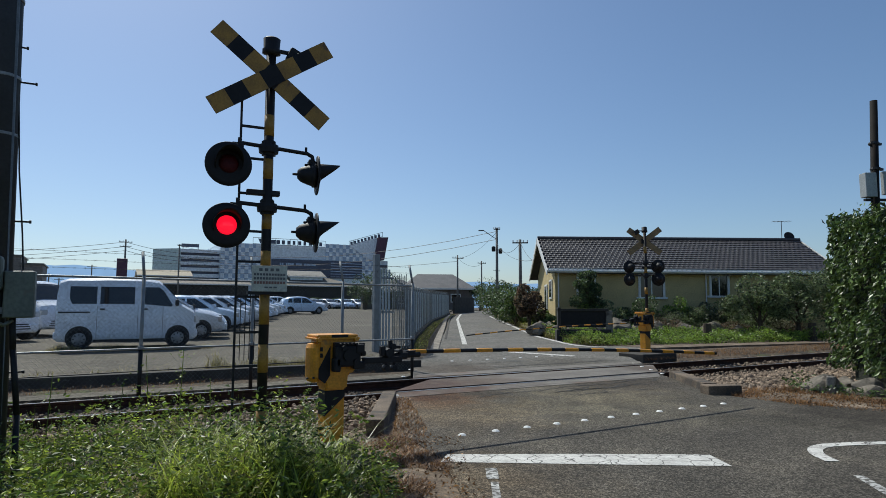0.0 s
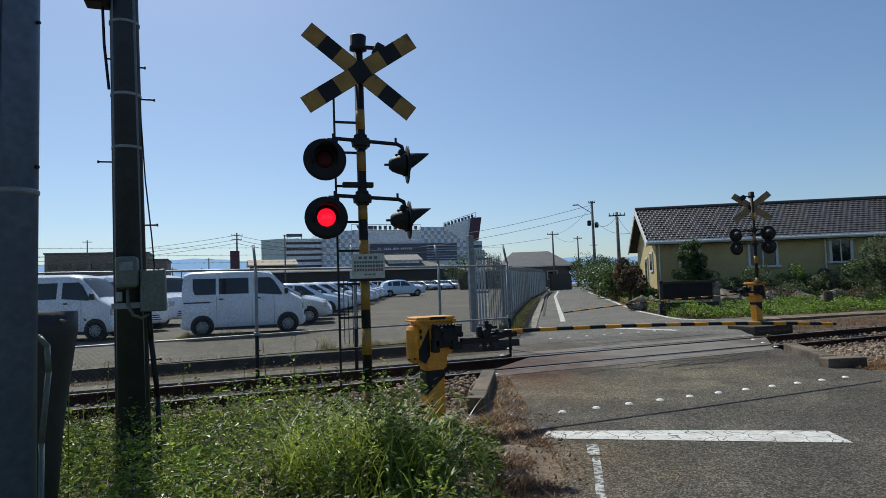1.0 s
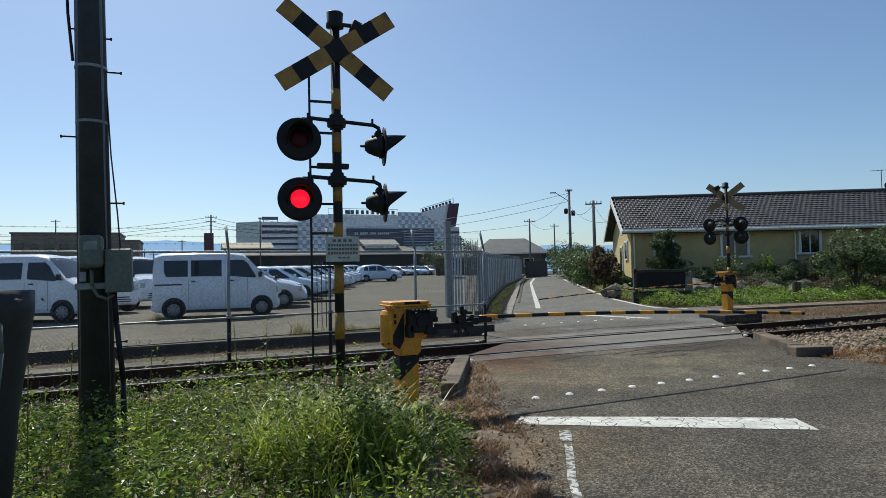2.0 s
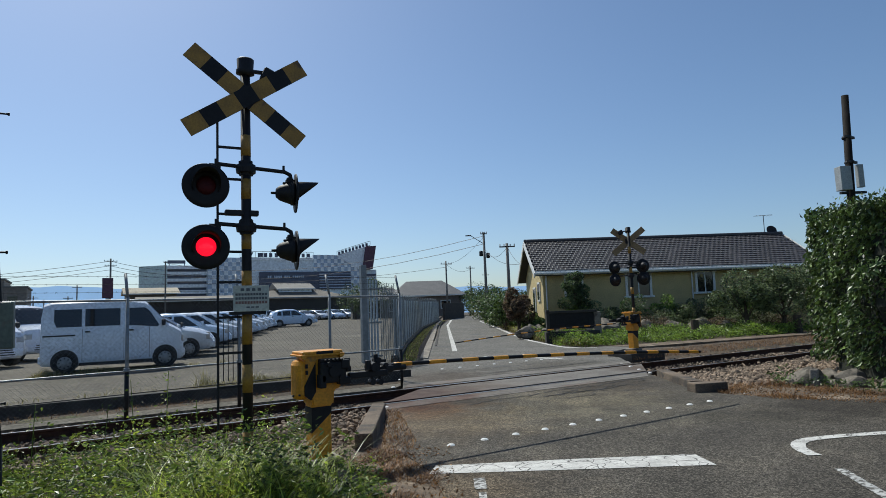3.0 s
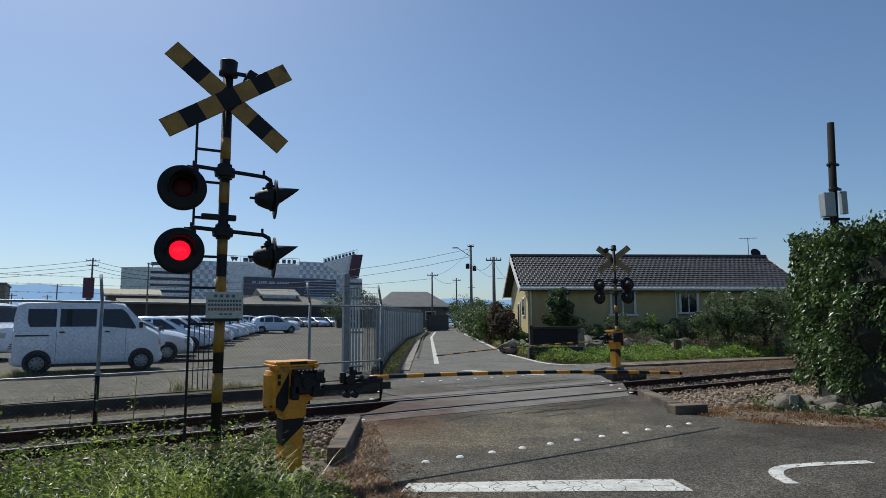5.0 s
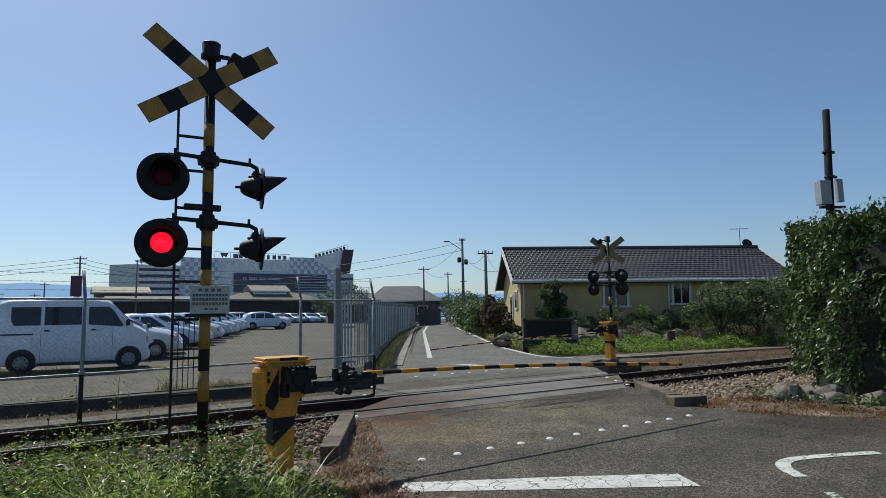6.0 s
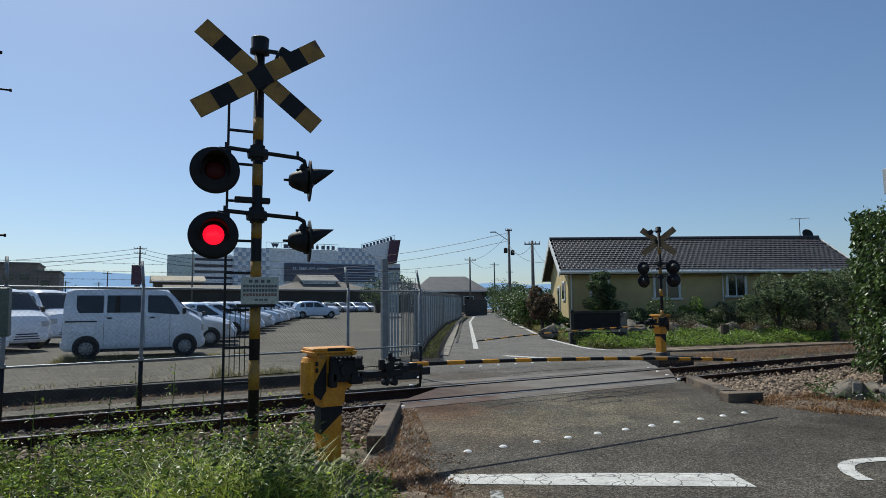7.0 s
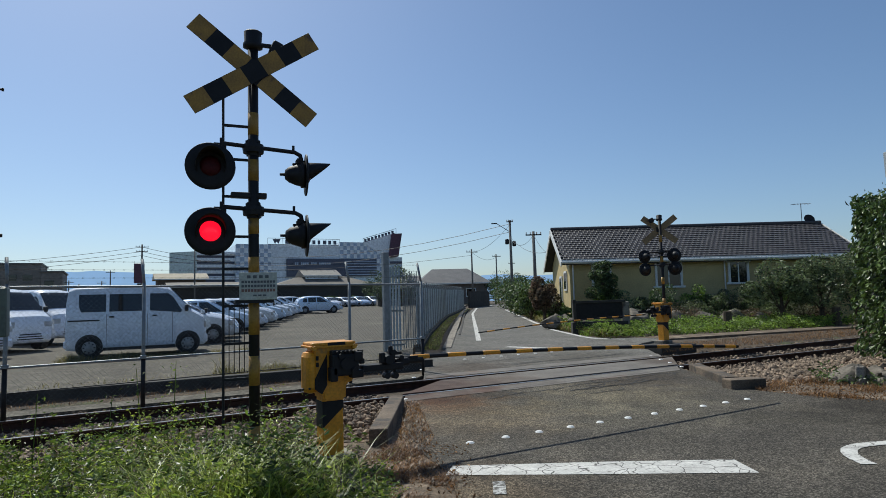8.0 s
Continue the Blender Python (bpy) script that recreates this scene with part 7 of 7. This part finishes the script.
# ---- utility poles and wires ----
def utility_pole(x, y, h, label, arms=((0.4, 1.6),), transformer=False, lamp_=False, r=0.15, yaw=0.0):
    z0 = rise(y)
    t = thing("utility_pole", label, "pole", Matrix.Translation((x, y, z0)) @ Matrix.Rotation(radians(yaw), 4, "Z"), "utility poles")
    one("pole", POLE_CONCRETE, t, lambda bm: tube(bm, (0, 0, -0.3), (0, 0, h), r, r * 0.7, 12), "grey concrete pole", True)
    for dz, w in arms:
        one("crossarm", DARK_STEEL, t, lambda bm: box(bm, (0, -0.1, h - dz), (w, 0.08, 0.08)), "steel crossarm")
        for s in (-0.46, -0.2, 0.2, 0.46):
            one("insulator", WHITE_TRIM, t, lambda bm: lathe(bm, [(0.03, 0), (0.05, 0.04), (0.03, 0.08), (0.05, 0.12), (0.02, 0.18)], 8, Matrix.Translation((s * w, -0.1, h - dz + 0.03))), "small insulator")
    if transformer:
        for s in (-1, 1):
            one("transformer", DARK_STEEL, t, lambda bm: lathe(bm, [(0.14, 0), (0.18, 0.04), (0.18, 0.42), (0.14, 0.47), (0.05, 0.5)], 14, Matrix.Translation((0.32 * s, -0.1, h - 2.35 - 0.1 * s))), "dark can transformer", True)
    if lamp_:
        one("street_lamp", DARK_STEEL, t, lambda bm: (tube(bm, (0, 0, h - 1.1), (-1.2, -0.1, h - 0.3), 0.03, n=6), box(bm, (-1.45, -0.1, h - 0.27), (0.55, 0.16, 0.09), bevel=0.02)), "street lamp on a bracket")
    return t


utility_pole(28.95, 38.0, 8.2, "tall concrete utility pole with can transformers", ((0.15, 0.6),), True, True, 0.15, -30)
utility_pole(22.4, 25.6, 5.75, "shorter concrete utility pole beside the lane", ((0.25, 1.1),), r=0.14, yaw=-30)
utility_pole(36.0, 57.0, 7.0, "distant utility pole on the lane", r=0.13)
utility_pole(52.0, 76.0, 8.0, "distant utility pole on the lane", r=0.14)
utility_pole(66.0, 92.0, 8.0, "distant utility pole on the lane", r=0.14)
utility_pole(6.34, 84.0, 9.2, "tall slim pole before the hall", ((0.2, 0.5),), r=0.12)
utility_pole(-0.06, 95.0, 10.6, "tall utility pole over the car park", ((0.4, 1.8), (1.1, 1.6)), r=0.17)
for x, y, h in ((-11.7, 130.0, 6.8), (-10.2, 134.0, 6.2), (-6.1, 130.0, 6.6), (-4.6, 128.0, 8.6), (-27.0, 128, 12.5)):
    utility_pole(x, y, h, "small distant utility pole", r=0.15)


def wire(a, b, sag, r=0.012, n=10):
    bm = bmesh.new()
    a, b = Vector(a), Vector(b)
    pts = []
    for i in range(n + 1):
        u = i / n
        p = a.lerp(b, u)
        p.z -= sag * 4 * u * (1 - u)
        pts.append(p)
    sweep(bm, pts, r, 4)
    tagged(part("power_line", bm, DARK_STEEL), "thin dark overhead cable between poles", "cable", "overhead cables")


for dz, s in ((0, 0.6), (0.75, 0.4)):
    wire((28.9, 38, 8.5 - dz), (6.5, 84, 10.0 - dz * 2), 1.4 + s, 0.022)
wire((28.9, 38, 7.2), (22.4, 25.6, 5.9), 0.7, 0.016)
wire((28.9, 38, 8.4), (36, 57, 7.6), 0.6, 0.016)
wire((28.9, 38, 7.4), (18.2, 17.6, 4.2), 0.8, 0.014)
wire((22.4, 25.6, 6.0), (18.6, 18.4, 4.0), 0.5, 0.014)
wire((36, 57, 7.6), (52, 76, 8.6), 0.7, 0.018)
for dz in (0, 0.7, 1.3):
    wire((-0.06, 95, 11.3 - dz), (14.0, 103, 10.6 - dz), 0.6, 0.03)
    wire((-0.06, 95, 11.3 - dz), (-50, 118, 9.6 - dz), 1.2, 0.03)
wire((36, 57, 7.2), (6.34, 84, 7.4), 0.9, 0.02)


# ---- hall, sheds and far buildings ----
def build_hall():
    t = thing("commercial_hall", "large pale hall with striped and chequered cladding and rooftop lettering", "building", Matrix.Translation((0, 106, 1.0)))
    def blk(name, mt, x0, x1, y0, y1, z0, z1, label="", parent=t):
        return one(name, mt, parent, lambda bm: box(bm, ((x0 + x1) / 2, (y0 + y1) / 2, (z0 + z1) / 2), (x1 - x0, y1 - y0, z1 - z0)), label)
    w = blk("wing", HALL_TEAL, 9.3, 16.0, 4, 30, 0, 11.0, "pale grey green wing")
    for k in range(6):
        blk("stripe", HALL_DARK, 9.4, 15.9, 3.75, 4.0, 4.3 + 1.12 * k, 4.72 + 1.12 * k, "dark blue stripe", w)
        blk("ledge", HALL_WHITE, 9.3, 16.0, 3.35, 4.0, 4.72 + 1.12 * k, 5.35 + 1.12 * k, "pale ledge", w)
    one("chamfer", HALL_GREEN, w, lambda bm: prism(bm, [(5.0, 7.0), (9.3, 3.6), (9.3, 7.0)], 0, 11.05, "z"), "pale green corner")
    for k in range(5):
        one("seam", HALL_TEAL, w, lambda bm: prism(bm, [(4.94, 7.0), (9.28, 3.54), (9.3, 3.6), (5.0, 7.04)], 5.2 + 1.2 * k, 5.28 + 1.2 * k, "z"))
    blk("roof_rail", HALL_DARK, 9.6, 12.6, 5.4, 5.6, 11.5, 12.1, "dark rail on the roof", w)
    for x in (9.8, 12.4):
        blk("roof_rail_post", HALL_DARK, x, x + 0.12, 5.4, 5.6, 11.0, 11.5, "", w)
    c = blk("centre", HALL_TEAL, 16.0, 36.0, 3, 30, 0, 12.3, "grey green centre block")
    fa = blk("fascia", HALL_DARK, 25.3, 43.7, 2.2, 2.9, 6.2, 9.7, "dark fascia with small pale writing", c)
    for k in range(18):
        if k not in (2, 7, 11):
            blk("letter_bar", HALL_SHADE, 26.8 + 0.4 * k, 27.08 + 0.4 * k, 2.1, 2.2, 8.5, 8.95, "pale plain bar of unreadable writing", c)
    for k in range(8):
        blk("letter_bar", HALL_SHADE, 28.2 + 0.4 * k, 28.46 + 0.4 * k, 2.1, 2.2, 7.1, 7.4, "pale plain bar of unreadable writing", c)
    blk("parapet", HALL_WHITE, 22.3, 36.0, 2.6, 3.0, 12.0, 12.4, "", c)
    blk("wall_panel", HALL_LIGHT, 22.4, 36.0, 2.7, 2.99, 0.2, 12.0, "smooth pale panel", c)
    e = blk("east_block", HALL_TEAL, 36.0, 46.7, 2.6, 30, 0, 13.1, "chequered block")
    for k in range(6):
        blk("louvre", HALL_SHADE, 37.0, 43.6, 1.95, 2.2, 6.45 + 0.54 * k, 6.6 + 0.54 * k, "thin pale louvre", e)
    first = None
    def chequer(x0, x1, z0, z1, y):
        nonlocal first
        pw, ph = 0.72, 0.82
        nz, nx = round((z1 - z0) / ph), round((x1 - x0) / pw)
        for j in range(nz):
            for i in range(nx):
                if (i + j) % 2:
                    continue
                if first is None:
                    bm = bmesh.new()
                    prism(bm, [(0, 0.0), (0.0, -0.04), (0.46, -0.26), (0.7, -0.04), (0.7, 0.0)], 0.0, 0.81, "z")
                    first = part("cladding_panel", bm, HALL_WHITE, e, "white folded panel")
                    ob = first
                else:
                    ob = new("cladding_panel", first.data)
                    ob.parent = e
                ob.location = (x0 + pw * i, y, z0 + ph * j)
    for x0, x1, z0, z1 in ((36.0, 46.7, 9.8, 13.1), (16.0, 22.3, 4.2, 12.4), (43.8, 46.7, 4.0, 9.8)):
        blk("backing", HALL_SHADE, x0, x1, 2.5, 2.585, z0, z1, "blue grey backing of the chequered cladding", e)
    chequer(36.0, 46.7, 9.85, 13.1, 2.5)
    chequer(16.0, 22.3, 4.2, 12.4, 2.5)
    chequer(43.8, 46.7, 4.0, 9.8, 2.5)
    one("wedge", HALL_WHITE, t, lambda bm: prism(bm, [(40.8, 13.0), (47.2, 15.0), (46.5, 10.2), (45.6, 10.2)], 2.2, 9, "y"), "white sloping prow")
    one("prow_end", PURPLE, t, lambda bm: prism(bm, [(46.3, 10.3), (47.1, 14.95), (49.3, 15.1), (48.4, 10.2)], 1.6, 8, "y"), "dark purple slab")
    lb = blk("low_block", HALL_TEAL, 46.7, 49.9, 3.2, 25, 0, 10.2, "striped side block")
    for k in range(5):
        blk("stripe", HALL_DARK, 46.75, 49.8, 3.0, 3.2, 4.2 + 1.15 * k, 4.7 + 1.15 * k, "dark blue stripe", lb)
    # rooftop lettering as plain dark bars on a light frame
    f = one("sign_frame", DARK_STEEL, t, lambda bm: (tube(bm, (21.9, 3.2, 12.5), (36.2, 3.2, 12.5), 0.05, n=4), tube(bm, (21.9, 3.2, 13.7), (36.2, 3.2, 13.7), 0.04, n=4), *[tube(bm, (21.9 + 1.43 * k, 3.2, 12.3), (21.9 + 1.43 * k, 3.2, 13.7), 0.03, n=4) for k in range(11)]), "thin rooftop sign frame")
    one("sign_emblem", HALL_DARK, f, lambda bm: prism(bm, [(22.8, 13.5), (23.2, 12.62), (23.55, 13.0), (23.9, 12.62), (24.3, 13.5)], 2.95, 3.12, "y"), "dark angular emblem")
    for k, w_ in enumerate((0.95, 0.7, 0.6, 0.6, 0.5, 0.6, 0.5, 0.7, 0.6, 0.6)):
        blk("sign_bar", HALL_DARK, 25.2 + 1.07 * k, 25.2 + 1.07 * k + w_, 3.0, 3.12, 12.62, 13.4, "dark plain sign shape", f)
    sl = one("slope_sign_frame", DARK_STEEL, t, lambda bm: (tube(bm, (41.0, 2.6, 13.1), (48.4, 2.6, 15.3), 0.05, n=4), tube(bm, (41.0, 2.6, 13.9), (48.4, 2.6, 16.2), 0.04, n=4), *[tube(bm, (41.0 + 0.925 * k, 2.6, 13.0 + 0.28 * k), (41.0 + 0.925 * k, 2.6, 13.95 + 0.285 * k), 0.04, n=4) for k in range(9)]), "thin sign frame on the slope")
    for k in range(9):
        blk("sign_bar", HALL_DARK, 41.2 + 0.76 * k, 41.7 + 0.76 * k, 2.45, 2.55, 13.25 + 0.232 * k, 13.85 + 0.232 * k, "dark plain sign shape", sl)


build_hall()


def gable(name, x, y, w, d, eave, ridge, wall_m, roof_m, label, yaw=0.0, hip=False, windows=2):
    t = thing(name, label, "building", Matrix.Translation((x, y, rise(y))) @ Matrix.Rotation(radians(yaw), 4, "Z"), "sheds and houses")
    one("wall", wall_m, t, lambda bm: box(bm, (0, 0, eave / 2), (w, d, eave)))
    o = 0.5
    i = w * 0.28 if hip else -0.0
    def roof(bm):
        a = [bm.verts.new(p) for p in ((-w / 2 - o, -d / 2 - o, eave), (w / 2 + o, -d / 2 - o, eave), (w / 2 + o, d / 2 + o, eave), (-w / 2 - o, d / 2 + o, eave))]
        r = [bm.verts.new((-w / 2 - o + i, 0, ridge)), bm.verts.new((w / 2 + o - i, 0, ridge))]
        bm.faces.new((a[0], a[1], r[1], r[0]))
        bm.faces.new((a[2], a[3], r[0], r[1]))
        bm.faces.new((a[1], a[2], r[1]))
        bm.faces.new((a[3], a[0], r[0]))
        bm.faces.new(a[::-1])
    one("roof", roof_m, t, roof, "grey roof")
    one("fascia_board", WHITE_TRIM, t, lambda bm: box(bm, (0, -d / 2 - o, eave - 0.06), (w + 2 * o, 0.06, 0.16)), "pale eaves")
    for k in range(windows):
        x0 = -w / 2 + w * (k + 0.5) / windows
        q = one("window", WHITE_TRIM, t, lambda bm: box(bm, (x0, -d / 2 - 0.03, eave * 0.55), (1.3, 0.08, 1.1)))
        one("pane", GLASS, q, lambda bm: box(bm, (x0, -d / 2 - 0.075, eave * 0.55), (1.1, 0.02, 0.9)), "dark glass")
    return t


gable("shed", 27.6, 93.5, 16.4, 6, 3.9, 5.35, DARK_CONCRETE, SHED_ROOF, "long low shed with a brown grey hipped roof", 0, hip=True, windows=0)
gable("shed", 27.4, 95, 5.6, 5, 5.5, 6.6, HALL_TEAL, GREY_ROOF, "small raised roof above the long shed", 0, windows=0)
gable("shed", 40.0, 93, 7, 6, 3.6, 4.3, HALL_TEAL, ROOF_UNDER, "low shed with a dark roof", 0, windows=0)
gable("shed", 5.2, 93, 6.6, 6, 5.0, 6.0, WOOD, TAN_ROOF, "low house with a tan roof beyond the cars", 0, windows=0)
gable("shed", 9.8, 88, 13, 5, 3.7, 4.4, DARK_CONCRETE, SHED_ROOF, "long canopy roof beyond the cars", 0, windows=0)
gable("house", 35.5, 62.0, 8.5, 7, 2.7, 4.7, mat("brown_render", (0.16, 0.14, 0.12), (0.13, 0.11, 0.1), 2, 0.9), mat("grey_tiles", (0.11, 0.11, 0.115), (0.08, 0.08, 0.085), 1, 0.7), "brown house with a grey hip roof", -20, True, 2)
gable("house", 30.5, 66.0, 7, 7, 2.4, 4.0, mat("brown_render_dark", (0.12, 0.11, 0.1), (0.1, 0.09, 0.085), 2, 0.9), mat("grey_tiles_dark", (0.1, 0.1, 0.105), (0.075, 0.075, 0.08), 1, 0.7), "brown house with a dark grey roof", -20, True, 2)
# flat blocks far left
BLOCK_WALL = mat("brown_grey_block", (0.25, 0.22, 0.19), (0.2, 0.18, 0.155), 0.4, 0.85)
for x, y, w, d, h in ((-25.5, 136, 18.4, 12, 10.0), (-14.5, 136, 3.5, 12, 8.5), (-52, 138, 10, 12, 7.6)):
    t = thing("office_block", "distant flat-roofed grey brown block", "building", Matrix.Translation((x, y, 1.0)), "distant blocks")
    one("wall", BLOCK_WALL, t, lambda bm: box(bm, (0, 0, h / 2), (w, d, h)))
    one("roof_edge", GREY_ROOF, t, lambda bm: box(bm, (0, 0, h + 0.15), (w + 0.4, d + 0.4, 0.3)))
    for k in range(int(w / 2.5)):
        one("window", GLASS, t, lambda bm: box(bm, (-w / 2 + 1.3 + 2.5 * k, -d / 2 - 0.02, h * 0.75), (1.5, 0.08, 1.1)), "dark window")
# dark red sign tower
t = thing("sign_tower", "dark red blank sign tower on a post", "sign", Matrix.Translation((-0.5, 92, 1.0)))
one("panel", PURPLE, t, lambda bm: box(bm, (0, 0, 6.1), (1.4, 0.6, 2.9), bevel=0.05), "dark red panel")
one("post", DARK_STEEL, t, lambda bm: box(bm, (0, 0, 2.1), (0.5, 0.4, 5.0)))
# wall and trees at the bend of the lane
tagged(one("boundary_wall", DARK_CONCRETE, None, lambda bm: box(bm, (30.5, 46.5, 1.6), (6.5, 0.2, 1.7), Matrix.Translation((30.5, 46.5, 0)) @ Matrix.Rotation(radians(40), 4, "Z") @ Matrix.Translation((-30.5, -46.5, 0)))), "dark boundary wall at the bend", "wall", kind="structure")
for x, y, r, h in ((40, 58, 2.2, 3.4), (43, 62, 2.4, 3.6), (47, 64, 2.4, 3.4), (27.5, 60, 2.6, 5.2), (25.2, 61, 2.2, 4.6), (50, 70, 3.0, 5.0), (40, 47.5, 1.9, 3.2), (44, 52, 2.2, 3.4)):
    bush("roadside_tree", x, y, rise(y), r, h, DARKLEAF, "leafy green tree at the bend of the lane", "tree", 1600, 0.2, 0.5, group="trees at the bend")
for k in range(9):
    bush("lot_shrub", 16 + 3.6 * k, 86.5, 1.1, 1.9, 1.9, DARKLEAF, "dark shrub behind the parked cars", "bush", 500, 0.3, group="shrubs behind the cars")
# hills, their haze put in as colour and glow
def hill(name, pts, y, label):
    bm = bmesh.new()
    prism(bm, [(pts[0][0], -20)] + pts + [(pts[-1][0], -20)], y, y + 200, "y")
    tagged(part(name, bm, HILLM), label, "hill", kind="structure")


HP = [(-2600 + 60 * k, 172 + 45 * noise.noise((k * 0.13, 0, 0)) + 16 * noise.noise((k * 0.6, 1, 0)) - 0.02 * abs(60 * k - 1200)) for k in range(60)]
hill("backdrop_hills", HP, 2600, "hills on the horizon with haze painted in as a pale blue glow")
hill("backdrop_hills.001", [(900 + 60 * k, 120 + 40 * noise.noise((k * 0.2, 4, 0))) for k in range(40)], 2500, "hills on the horizon with haze painted in as a pale blue glow")
